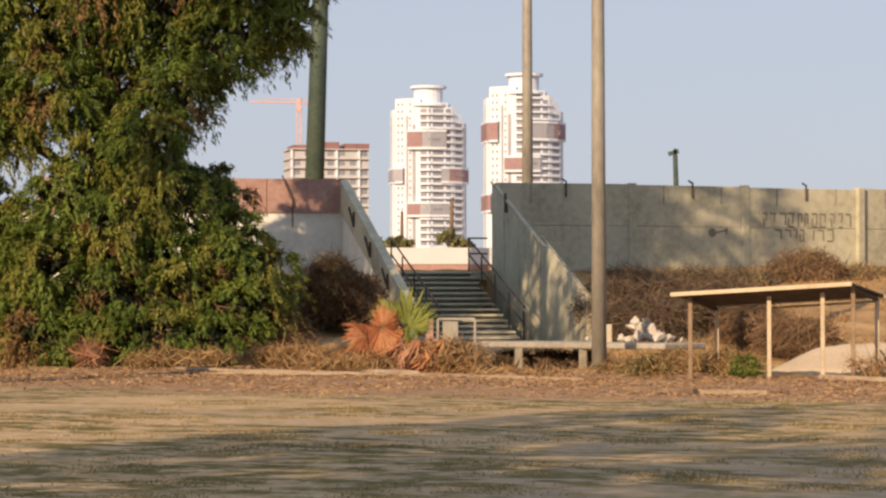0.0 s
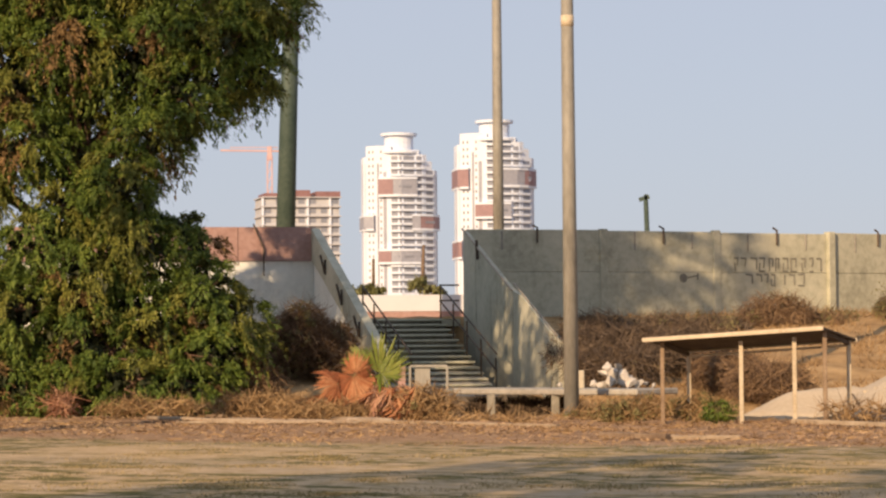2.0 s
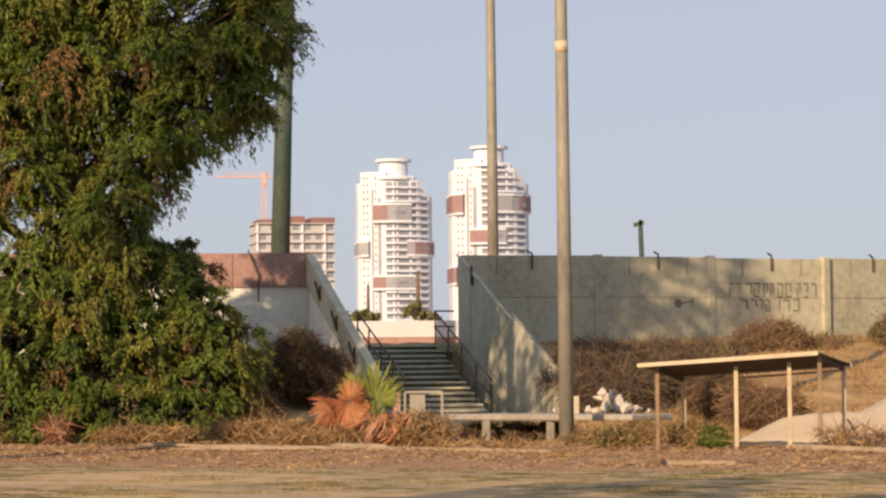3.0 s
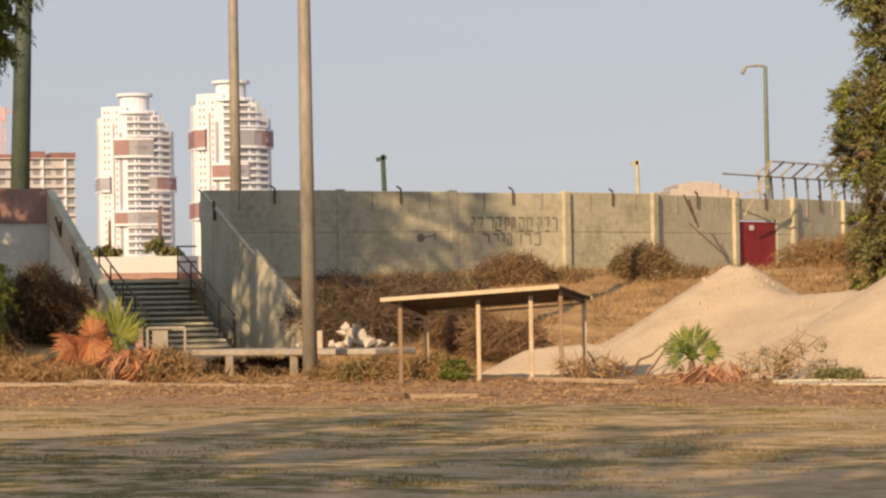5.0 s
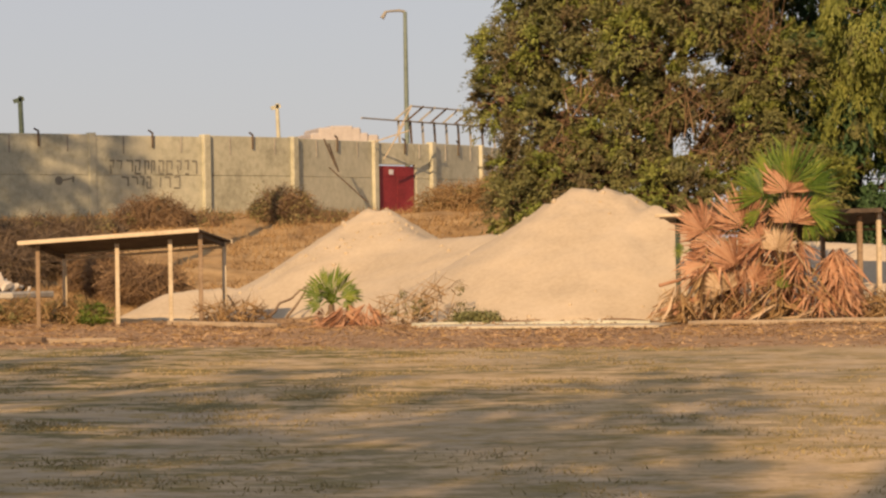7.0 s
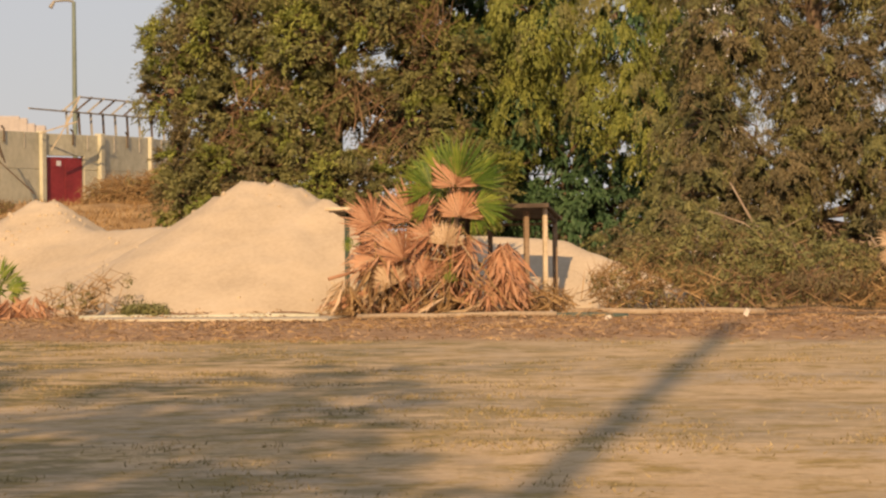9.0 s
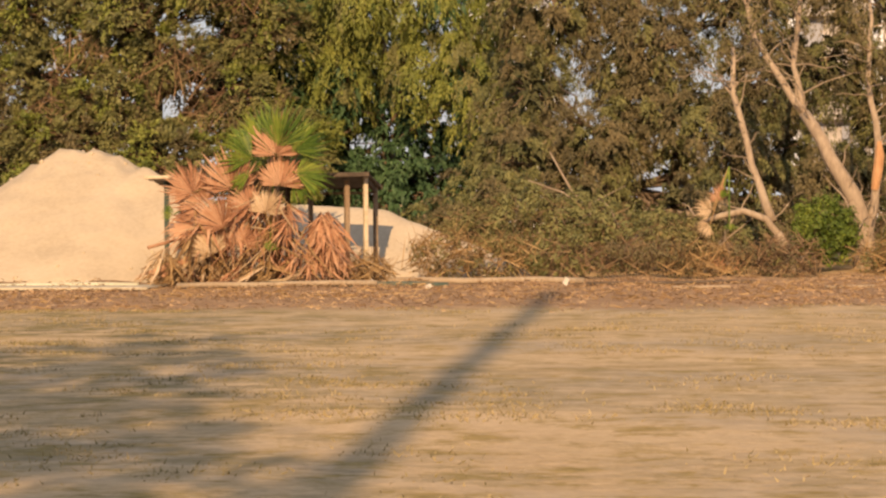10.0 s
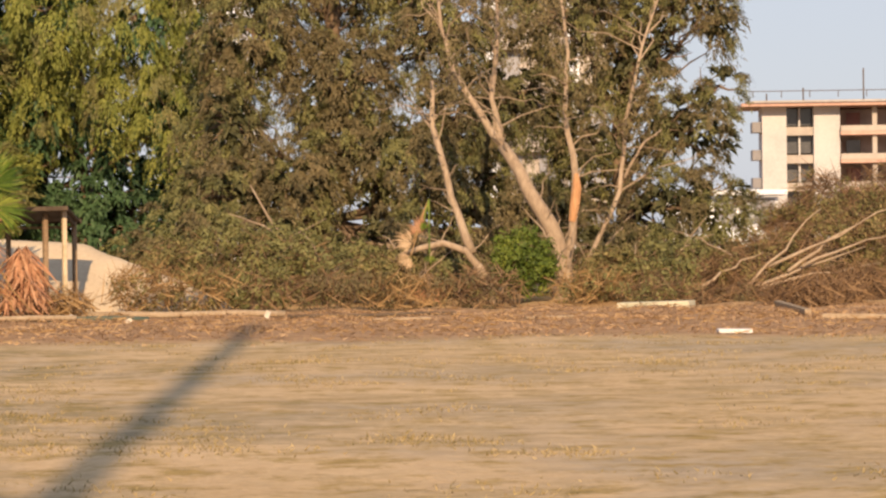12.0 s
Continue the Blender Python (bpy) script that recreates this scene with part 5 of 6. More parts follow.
    (20.66, -0.3, 8, 0.47, "frond_pale"), (19.55, -1.15, -25, 0.52, "frond_pale"), (20.15, -0.95, 20, 0.47, "frond_dead"), (20.7, 1.05, -14, 0.78, "frond"), (20.95, 1.1, 14, 0.8, "frond"), (20.4, 0.85, -50, 0.66, "frond"), (21.25, 1.0, 42, 0.74, "frond"), (21.3, 0.55, 84, 0.7, "frond"), (21.25, 0.35, 118, 0.55, "frond"), (20.35, 0.55, -88, 0.5, "frond"), (18.75, -0.3, -60, 0.24, "frond"), (20.75, -1.1, 10, 0.22, "frond")], 1.0, 31, 34, (130, 190))
hanging_leaves(big, 19.1, 20.6, -0.9, 0.0, DP - 0.5, 34, 32, ["frond_dead", "frond_dead", "frond_dead", "straw"], 0.7)
hanging_leaves(big, 20.5, 21.3, -0.9, 0.1, DP - 0.45, 26, 38, ["frond_dead", "frond_dead", "straw"], 0.5)
hanging_leaves(big, 18.5, 21.6, -1.45, -1.0, DP - 0.3, 46, 33, ["frond_dead", "straw", "frond_pale"])


def leaf_stalks(t, az0, az1, d, n, seed):
    """Bare stalks of fallen leaves, hanging and lying criss-cross in the skirt."""
    rr = random.Random(seed)
    for _ in range(n):
        a = at(rr.uniform(az0, az1), rr.uniform(-1.1, 0.1), d + rr.uniform(-0.55, 0.2))
        e = a + Vector((rr.gauss(0, 0.4), rr.gauss(0, 0.2), -rr.uniform(0.1, 0.75)))
        e.z = max(e.z, 0.04)
        part("stalk", tube_data(bent(a, e, 3, 0.0, 0.08, rr), [0.014, 0.012, 0.01, 0.007], 5), M[rr.choice(("frond_dead", "straw", "frond_pale"))], t)


leaf_stalks(big, 19.2, 21.5, DP - 0.5, 70, 61)
hanging_leaves(big, 21.8, 22.0, -0.6, -0.25, DP - 0.1, 22, 34, ["frond_dead"], 0.18)
hanging_leaves(big, 21.72, 22.2, -1.1, -0.6, DP - 0.1, 26, 39, ["frond_dead"], 0.25)
for a, e, b, f in ((18.2, -1.0, 19.3, -0.7), (18.5, -1.62, 19.8, -0.6), (18.4, -1.5, 20.0, -1.0)):
    part("stalk", tube_data([at(a, e, DP - 0.4), at(b, f, DP)], [0.035, 0.02], 6), M["frond_dead"], big)
p = on_line(-0.75, 51.2)
young = palm("fan_palm", p, 0.6, 0, 2, 0.6, "young fan palm with green and orange dead leaves", 4)
add_fans(young, 59.6, p + Vector((0, 0, 0.5)), [(-0.76, -0.55, 12, 1.0, "frond_young"), (-0.7, -0.6, 40, 0.8, "frond_young"), (-1.05, -0.35, -50, 0.6, "frond_young"), (-0.7, -0.5, 165, 0.6, "frond_young")], 0.85, 35, 20, (130, 200))
p = on_line(-1.5, 51.0)
low = palm("fan_palm", p, 0.35, 0, 3, 0.6, "low heap of orange dead palm leaves", 6)
add_fans(low, 59.5, p + Vector((0, 0, 0.3)), [(-1.62, -0.75, -75, 0.62, "frond_orange"), (-1.3, -0.6, 175, 0.85, "frond_orange"), (-1.25, -0.55, 10, 0.5, "frond_orange"), (-1.5, -0.9, 200, 0.6, "frond_orange"), (-1.05, -0.75, 150, 0.7, "frond_orange")], 0.9, 36, 26, (150, 230))
hanging_leaves(low, -0.95, 0.05, -1.15, -0.75, 59.4, 30, 40, ["frond_orange", "frond_dead"])
hanging_leaves(low, -1.9, -0.9, -1.3, -0.7, 59.8, 26, 37, ["frond_orange", "frond_dead"])
hanging_leaves(low, -0.6, 0.35, -1.35, -0.8, 59.8, 30, 38, ["frond_dead", "straw", "twig"])
p = on_line(11.3, 50.0)
small = palm("fan_palm", p, 0.4, 3, 2, 0.42, "small green fan palm in front of the sand heap", 7)
add_fans(small, 52.6, p + Vector((0, 0, 0.45)), [(11.3, -1.0, 8, 0.95, "frond"), (11.08, -1.1, -55, 0.75, "frond"), (11.5, -1.15, 60, 0.75, "frond"), (11.22, -1.02, -22, 0.8, "frond"), (11.42, -1.05, 30, 0.85, "frond"), (11.1, -1.3, -85, 0.6, "frond"), (11.5, -1.3, 85, 0.55, "frond"), (11.3, -1.25, -10, 0.7, "frond")], 0.56, 41, 13, (85, 200))
hanging_leaves(small, 11.4, 12.1, -1.55, -1.25, 52.4, 12, 39, ["frond_dead"])
p = at(30.4, 0, 57)
under = palm("fan_palm", p, 0.6, 0, 3, 0.5, "small palm with orange dead leaves under the trees", 8)
add_fans(under, 56.6, p + Vector((0, 0, 0.6)), [(30.05, -0.3, -70, 0.85, "frond_pale"), (30.25, -0.1, -25, 0.75, "frond_dead"), (30.25, -0.05, 5, 0.5, "frond"), (30.0, -0.6, -120, 0.7, "frond_pale"), (30.4, -0.55, 175, 0.5, "frond")], 0.46, 40, 30, (120, 150))


# ---- slab, rubble, pipes and litter ----
def slab():
    t = thing("concrete_slab", on_line(2.6, 53.6), "broken concrete slab raised on blocks", "slab")
    bm = bmesh.new()
    a, b = on_line(1.25, 55.1), on_line(5.1, 54.2)
    a.z = b.z = 0.58
    obox(bm, a, b, 1.6, 0.14, bevel=0.03)
    part("top", bm, M["concrete_dark"], t)
    for az in (1.6, 2.95, 4.7):
        bm = bmesh.new()
        c = on_line(az, 54.0)
        obox(bm, c + Vector((0, 0, -0.1)), c + Vector((0, 0, 0.52)), 0.18, 0.24, bevel=0.02)
        part("block", bm, M["riser"], t)
    t = thing("concrete_block", on_line(3.5, 54.4), "upright grey concrete stub on a slab", "block")
    bm = bmesh.new()
    c = on_line(3.5, 54.6)
    obox(bm, c + Vector((0, 0, 0.6)), c + Vector((0, 0, 1.05)), 0.13, 0.13, bevel=0.02)
    part("stub", bm, M["concrete_pale"], t)
    t = thing("steel_gate", on_line(0.3, 55), "low pale metal gate frame leaning before the stairs", "gate")
    for p, q in (((-0.1, -0.40), (0.68, -0.40)), ((0.68, -0.40), (0.68, -0.98)), ((-0.1, -0.40), (-0.1, -0.98)), ((0.68, -0.96), (1.3, -0.98))):
        bm = bmesh.new()
        obox(bm, at(*p, 64.0), at(*q, 64.0), 0.06, 0.06, bevel=0.008)
        part("bar", bm, M["pole"], t)
    bm = bmesh.new()
    obox(bm, at(0.0, -0.68, 64.05), at(0.32, -0.68, 64.05), 0.02, 0.55)
    part("sheet", bm, M["pole"], t)
    bm = bmesh.new()
    obox(bm, at(-0.35, -0.6, 64.1), at(-0.2, -0.6, 64.1), 0.02, 0.5)
    part("sheet", bm, M["pink"], t, "faded red sheet")


slab()


def rock(name, c, r, mat, label, seed, group=""):
    """An angular broken stone: the hull of a few scattered points."""
    rng = np.random.default_rng(seed)
    bm = bmesh.new()
    k = rng.uniform(0.6, 1.3, size=3)
    for _ in range(11):
        u = rng.normal(size=3)
        u /= np.linalg.norm(u)
        bm.verts.new(Vector(u * r * k * rng.uniform(0.75, 1.15)))
    bmesh.ops.convex_hull(bm, input=bm.verts)
    for v in [v for v in bm.verts if not v.link_faces]:
        bm.verts.remove(v)
    bmesh.ops.transform(bm, matrix=Matrix.Translation(c) @ pose(0, 0, 0, *(rng.uniform(0, 180, 3))), verts=bm.verts)
    o = thing(name, c, label, "stone", group)
    part("stone", bm, mat, o)
    return o


rr = random.Random(9)
for k, (a, z, r) in enumerate(((3.75, 0.75, 0.1), (3.93, 0.79, 0.15), (4.13, 0.8, 0.17), (4.33, 0.8, 0.17), (4.53, 0.78, 0.14), (4.7, 0.75, 0.11), (4.86, 0.73, 0.09), (5.0, 0.72, 0.07), (3.98, 0.98, 0.15), (4.18, 0.98, 0.16), (4.38, 0.95, 0.14), (4.03, 1.14, 0.15), (4.27, 1.1, 0.12), (4.52, 0.9, 0.1), (3.3, 0.74, 0.08), (3.05, 0.73, 0.07))):
    c = on_line(a, 54.5 + rr.uniform(-0.25, 0.25))
    rock("rubble_stone", c + Vector((0, 0, z)), r, M["rubble"], "broken white stone piled on a slab", 100 + k, "rubble on the slab")
for az, n in ((16.9, 49.3), (22.9, 49.6), (24.1, 47.0), (27.0, 49.5)):
    rock("loose_stone", on_line(az, n) + Vector((0, 0, 0.05)), 0.07 + 0.05 * rr.random(), M["rubble"], "pale loose stone on the field edge", 200 + int(az * 10), "loose stones")


def plank(name, az0, n0, az1, n1, w, h, m, label, lift=0.0, cat="plank"):
    a, b = on_line(az0, n0), on_line(az1, n1)
    a.z, b.z = gz(a) + h / 2 + 0.01, gz(b) + h / 2 + 0.01 + lift
    t = thing(name, (a + b) / 2, label, cat, "litter along the field edge")
    seg = 5
    pts = [a.lerp(b, i / seg) for i in range(seg + 1)]
    if name == "pipe":
        part("tube", tube_data([p + Vector((0, 0, 0.01 * math.sin(i * 2.1))) for i, p in enumerate(pts)], [w / 2] * (seg + 1), 10), m, t, smooth_shade=True)
    else:
        bm = bmesh.new()
        obox(bm, a, b, w, h, bevel=0.01)
        part("board", bm, m, t)
    return t


plank("pipe", -5.6, 48.9, -2.4, 48.6, 0.09, 0.09, M["wood"], "pale fallen pole lying on the litter", cat="pipe")
plank("pipe", -2.3, 50.9, -0.5, 49.0, 0.14, 0.14, M["bark_pale"], "bleached fallen trunk lying on dry grass", 0.0, "pipe")
plank("plank", -1.2, 48.1, 3.0, 48.1, 0.14, 0.075, M["wood"], "long bleached timber on the ground")
plank("pipe", -5.0, 47.6, -1.1, 47.9, 0.06, 0.06, M["wood"], "thin pale stick lying on the litter", 0, "stick")
plank("pipe", -3.9, 49.6, -1.4, 48.4, 0.06, 0.06, M["bark_pale"], "thin bleached branch lying on the litter", 0, "stick")
plank("pipe", -8.6, 47.4, -5.2, 48.3, 0.05, 0.05, M["bark"], "thin brown branch lying on the litter", 0, "stick")
plank("pipe", 4.2, 43.4, 5.5, 42.9, 0.07, 0.07, M["bark_pale"], "crooked grey branch on dry ground", 0, "stick")
plank("plank", 3.9, 42.5, 5.3, 42.2, 0.16, 0.1, M["bark"], "dark broken branch on dry ground")
plank("plank", 5.4, 42.0, 6.8, 42.4, 0.12, 0.08, M["wood"], "grey weathered plank on dry ground")
plank("plank", 7.9, 49.3, 10.2, 48.6, 0.14, 0.09, M["wood"], "bleached timber lying by the shelter")
plank("pipe", 13.0, 49.2, 18.0, 48.9, 0.1, 0.1, M["concrete"], "pale concrete kerb pipe before the sand heap", 0, "pipe")
plank("concrete_strip", 13.4, 48.6, 18.4, 48.5, 1.7, 0.05, M["concrete_pale"], "low pale concrete strip before the sand heap", 0, "strip")
plank("pipe", 18.8, 48.2, 23.0, 48.0, 0.1, 0.1, M["wood"], "long pale pipe lying before the palm", 0, "pipe")
plank("pipe", 20.5, 49.0, 24.5, 49.2, 0.1, 0.1, M["pole_green"], "dark pipe behind a pale one", 0, "pipe")
plank("pipe", 23.1, 50.2, 27.35, 50.4, 0.12, 0.12, M["wood"], "pale pipe lying along the field edge", 0, "pipe")
plank("pipe", 27.4, 50.0, 31.0, 49.8, 0.07, 0.07, M["rust"], "dark rusty pipe on the ground", 0, "pipe")
plank("plank", 29.2, 47.0, 30.4, 47.2, 0.15, 0.05, M["wood"], "flat pale board on the litter")
plank("plank", 32.4, 46.5, 33.4, 46.8, 0.15, 0.05, M["wood"], "flat pale board on the litter")
plank("plank", 36.43, 40.0, 37.13, 40.0, 0.3, 0.06, M["white"], "white board lying on the ground")
plank("plank", 37.67, 52.0, 38.31, 47.5, 0.12, 0.1, M["wood"], "pale timber leaning on brushwood", 0.0)
plank("plank", 34.4, 52.5, 35.9, 52.0, 0.5, 0.14, M["concrete"], "pale concrete lump under the trees")
plank("plank", 38.6, 45.0, 40.2, 44.8, 0.12, 0.08, M["wood"], "pale timber on the ground")


# broken branches leaning on the sand heap
def fallen_sticks(name, label, sticks, d, mat, r):
    t = thing(name, at(sticks[0][0], 0, d) - Vector((0, 0, EYE)), label, "branch")
    rr = random.Random(len(sticks))
    for a, e, b, f in sticks:
        p, q = at(a, e, d), at(b, f, d + 0.5)
        p.z = max(p.z, gz(p) - 0.05)
        pts = bent(p, q, 6, -0.05, 0.05, rr)
        part("stick", tube_data(pts, [r * (1 - 0.12 * i) for i in range(7)], 8), mat, t, smooth_shade=True)


fallen_sticks("fallen_branch", "grey sticks leaning against the sand heap", [(9.9, -1.6, 11.0, -0.75), (10.3, -1.65, 10.9, -0.8), (9.5, -1.6, 9.0, -0.9), (15.1, -1.6, 15.35, -0.8), (10.5, -1.6, 12.5, -1.6)], 57.5, M["bark"], 0.035)
fallen_sticks("fallen_branch", "bleached branches of a brushwood pile", [(37.03, -1.4, 38.6, 0.3), (37.03, -1.4, 39.5, -0.5), (37.2, -1.4, 39.8, -0.85), (37.9, -1.0, 39.6, 0.1), (36.1, -1.3, 37.4, -0.6), (38.2, -0.9, 40.2, -0.2), (37.5, -0.9, 40.3, 0.35)], 59, M["bark_pale"], 0.04)
for k, (a, e, d, rx, rz, lv) in enumerate(((37.6, -0.75, 61, 1.0, 0.7, 900), (38.8, -0.6, 62, 1.3, 0.9, 1600), (40.0, -0.55, 62, 1.2, 0.9, 1600), (36.6, -1.1, 60, 0.8, 0.5, 500), (39.4, -1.3, 59, 1.2, 0.5, 0), (41, -0.3, 64, 1.5, 1.1, 1500), (39.3, 0.1, 64, 1.0, 0.6, 1500), (38.7, 0.5, 66, 0.8, 0.7, 220), (40.2, 0.6, 66, 1.1, 0.8, 420), (37.9, 0.0, 66, 0.5, 0.5, 300))):
    bush("brushwood", a, e, d, (rx, 1.0, rz), "heap of dry brushwood with dusty leaves", 60 + k, 700, int(lv * 2.0), "twig", "weed", 0.8, group="brushwood heaps")

# bare branches lying and leaning under the trees
rr = random.Random(71)
for a0, a1, d in ((25.6, 27.6, 57.5), (27.6, 29.8, 58.0), (29.0, 31.2, 57.0), (32.0, 34.0, 57.0), (33.6, 35.6, 58.5), (35.4, 37.2, 60.0)):
    sticks = []
    for _ in range(6):
        a = rr.uniform(a0, a1)
        e = rr.uniform(-1.6, -0.4)
        sticks.append((a, e, a + rr.gauss(0, 0.7), e + rr.uniform(0.1, 1.3)))
    fallen_sticks("fallen_branch", "tangle of bare grey-brown branches under the trees", sticks, d, M["bark_pale"], 0.022)

# weeds and dry grass
W1 = "dry grass and green weeds at the field edge"
for k, (a, e, n, rx, rz, tw, lv, tm, lm) in enumerate((
        (3.9, -1.5, 51.5, 0.9, 0.22, 700, 700, "straw", "weed"), (4.9, -1.38, 51.8, 1.1, 0.32, 900, 1900, "straw", "weed"), (5.9, -1.4, 51.5, 0.8, 0.3, 600, 1000, "straw", "weed"), (6.35, -1.4, 50.6, 0.35, 0.26, 60, 700, "weed", "leaf_left"),
        (-3.2, -1.2, 51.5, 1.2, 0.3, 1300, 0, "straw", ""), (-1.8, -1.35, 50.4, 1.2, 0.25, 1200, 0, "straw", ""), (0.2, -1.2, 51.5, 0.8, 0.45, 900, 300, "straw", "weed"), (1.6, -1.55, 50.6, 1.2, 0.1, 400, 0, "straw", ""),
        (12.9, -1.35, 50.2, 0.7, 0.3, 110, 160, "straw", "weed"), (13.6, -1.2, 50.2, 0.5, 0.45, 70, 160, "straw", "weed"), (14.3, -1.62, 49.6, 0.5, 0.12, 80, 700, "weed", "leaf_mid"),
        (24.4, -1.2, 51.3, 0.7, 0.55, 500, 900, "straw", "weed"), (25.6, -1.25, 52.6, 0.9, 0.45, 350, 1600, "straw", "weed"), (26.9, -1.3, 53.2, 0.9, 0.45, 300, 1600, "twig", "leaf_mid"), (28.6, -1.3, 53.4, 1.2, 0.45, 350, 1800, "twig", "leaf_dry"),
        (30.0, -1.35, 53.5, 1.0, 0.4, 350, 1200, "straw", "leaf_dry"), (31.5, -1.3, 54, 0.9, 0.5, 450, 900, "twig", "leaf_dry"), (33.9, -1.25, 55.5, 1.0, 0.4, 350, 900, "straw", "leaf_mid"), (35.3, -1.4, 55, 1.0, 0.3, 300, 900, "twig", "leaf_mid"),
        (36.8, -1.5, 55, 1.2, 0.35, 500, 500, "twig", "leaf_dry"), (38.4, -1.5, 53.5, 1.3, 0.4, 1000, 0, "twig", ""), (19.0, -1.5, 50.0, 0.8, 0.25, 700, 0, "straw", ""), (22.6, -1.5, 50.3, 0.7, 0.3, 600, 0, "straw", ""),
        (9.2, -1.4, 50.6, 0.8, 0.25, 300, 0, "straw", ""), (-5.5, -1.2, 50.5, 1.4, 0.2, 800, 0, "straw", ""), (-8.5, -1.2, 50.8, 1.4, 0.25, 800, 300, "straw", "weed"), (-7.4, -1.1, 50.4, 0.4, 0.3, 300, 0, "frond_dead", ""))):
    pt = on_line(a, n)
    bush("weed_clump", a, e, math.hypot(pt.x, pt.y), (rx, 0.6, rz), W1, 80 + k, int(tw * 0.8), lv, tm, lm or "weed", 0.55, 0.08, 0.0095, "weeds along the edge")
# Dark twig clumps, added to imitate the shaded void under the slab
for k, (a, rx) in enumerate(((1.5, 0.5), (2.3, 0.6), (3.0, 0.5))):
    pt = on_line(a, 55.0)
    bush("dry_bush", a, -1.35, math.hypot(pt.x, pt.y), (rx, 0.4, 0.28), "dark twigs added for the shaded void under a concrete slab", 150 + k, 1300, 300, "twig_dark", "leaf_dry", 0.5, 0.08, 0.012)
for k, (a, e, rx, rz, m) in enumerate(((24.9, -0.9, 0.8, 0.7, "weed"), (26.0, -0.6, 1.0, 0.95, "leaf_mid"), (27.2, -0.7, 0.9, 0.8, "leaf_mid"), (28.4, -0.85, 1.0, 0.7, "leaf_mid"), (29.4, -1.0, 0.7, 0.5, "weed"), (35.4, -0.95, 0.9, 0.6, "leaf_mid"), (34.2, -1.0, 0.7, 0.55, "weed"))):
    bush("undergrowth_shrub", a, e, 57.0, (rx, 0.7, rz), "dusty olive shrub under the eucalyptus trees", 160 + k, 200, 3400, "twig", m, 0.5, 0.1, group="shrubs under the trees")
bush("leafy_bush", 32.43, -0.7, 56.2, (0.72, 0.6, 0.65), "fresh dark green shrub before pale trunks", 140, 60, 6500, "twig", "leaf_left", 0.5, 0.1)


def field_litter():
    """Short dry grass on the pitch and leaf litter on its edge strip."""
    rng = np.random.default_rng(77)
    n = 62000
    az, d = np.radians(rng.uniform(-11, 42, n)), 13 + 33 * rng.random(n) ** 0.75
    x, y = d * np.sin(az), d * np.cos(az)
    dens = np.array([0.25 * noise.noise(Vector((a * 0.3, b * 0.3, 2))) + 0.8 * noise.noise(Vector((a * 1.1, b * 1.1, 5))) for a, b in zip(x, y)])
    keep = dens > rng.uniform(0.16, 0.6, n)
    keep &= (0.5 * x + 0.866 * y) < 40
    keep &= rng.random(n) < np.clip(0.35 - 0.05 * (0.866 * x - 0.5 * y), 0.35, 1.0)
    x, y = x[keep], y[keep]
    k = 16
    c = np.repeat(np.stack([x, y, x * 0], 1), k, 0)
    m = len(c)
    spread = np.repeat(rng.uniform(0.1, 0.34, len(x)), k)[:, None]
    c[:, :2] += rng.normal(size=(m, 2)) * spread
    c[:, 2] = ground_z(c[:, 0], c[:, 1])
    u = rng.normal(size=(m, 3)) * 0.6
    u[:, 2] = rng.uniform(0.3, 0.9, m)
    u *= (0.04 * rng.uniform(0.4, 1.4, m) / np.linalg.norm(u, axis=1))[:, None]
    w = np.cross(u, rng.normal(size=(m, 3)))
    w *= 0.007 / np.linalg.norm(w, axis=1)[:, None]
    v = np.stack([c - w, c + w, c + u], 1).reshape(-1, 3)
    ob = part("grass", (v, np.arange(m * 3).reshape(-1, 3)), M["dry_grass"])
    tagged(ob, "short dry yellow-green grass on dusty soil", "grass", kind="stuff")
    for nm, mt, n, ln in (("leaf_litter", "litter", 52000, 0.05), ("straw_litter", "straw", 14000, 0.12)):
        s, q = rng.uniform(-42, 14, n), 38.0 + 14 * rng.random(n) ** 0.6
        x, y = s * 0.866 + q * 0.5, -s * 0.5 + q * 0.866
        keep = np.array([noise.noise(Vector((a * 0.5, b * 1.2, ln * 80))) for a, b in zip(s, q)]) > -0.08
        x, y = x[keep], y[keep]
        m = len(x)
        c = np.stack([x, y, ground_z(x, y) + rng.uniform(0.005, 0.06, m)], 1)
        u = rng.normal(size=(m, 3)) * np.array([1, 1, 0.3])
        u *= (ln * rng.uniform(0.3, 1.4, m) / np.linalg.norm(u, axis=1))[:, None]
        w = np.cross(u, rng.normal(size=(m, 3)))
        w *= 0.011 / np.linalg.norm(w, axis=1)[:, None]
        v = np.stack([c - u, c - w, c + u, c + w], 1).reshape(-1, 3)
        ob = part(nm, (v, np.arange(m * 4).reshape(-1, 4)), M[mt])
        tagged(ob, "brown dry leaves and twigs littering the field edge" if nm == "leaf_litter" else "scattered dry straw on the field edge", "litter", kind="stuff")


field_litter()


def bank_grass():
    """Dry straw standing on the bank."""
    rng = np.random.default_rng(78)
    n = 26000
    az, d = np.radians(rng.uniform(2.9, 17, n)), 60 + 26 * rng.random(n)
    x, y = d * np.sin(az), d * np.cos(az)
    keep = np.array([noise.noise(Vector((a * 0.6, b * 0.6, 4))) for a, b in zip(x, y)]) > -0.12
    x, y = x[keep], y[keep]
    m = len(x)
    c = np.stack([x, y, ground_z(x, y) - 0.01], 1)
    u = rng.normal(size=(m, 3)) * 0.5
    u[:, 2] = rng.uniform(0.3, 1.0, m)
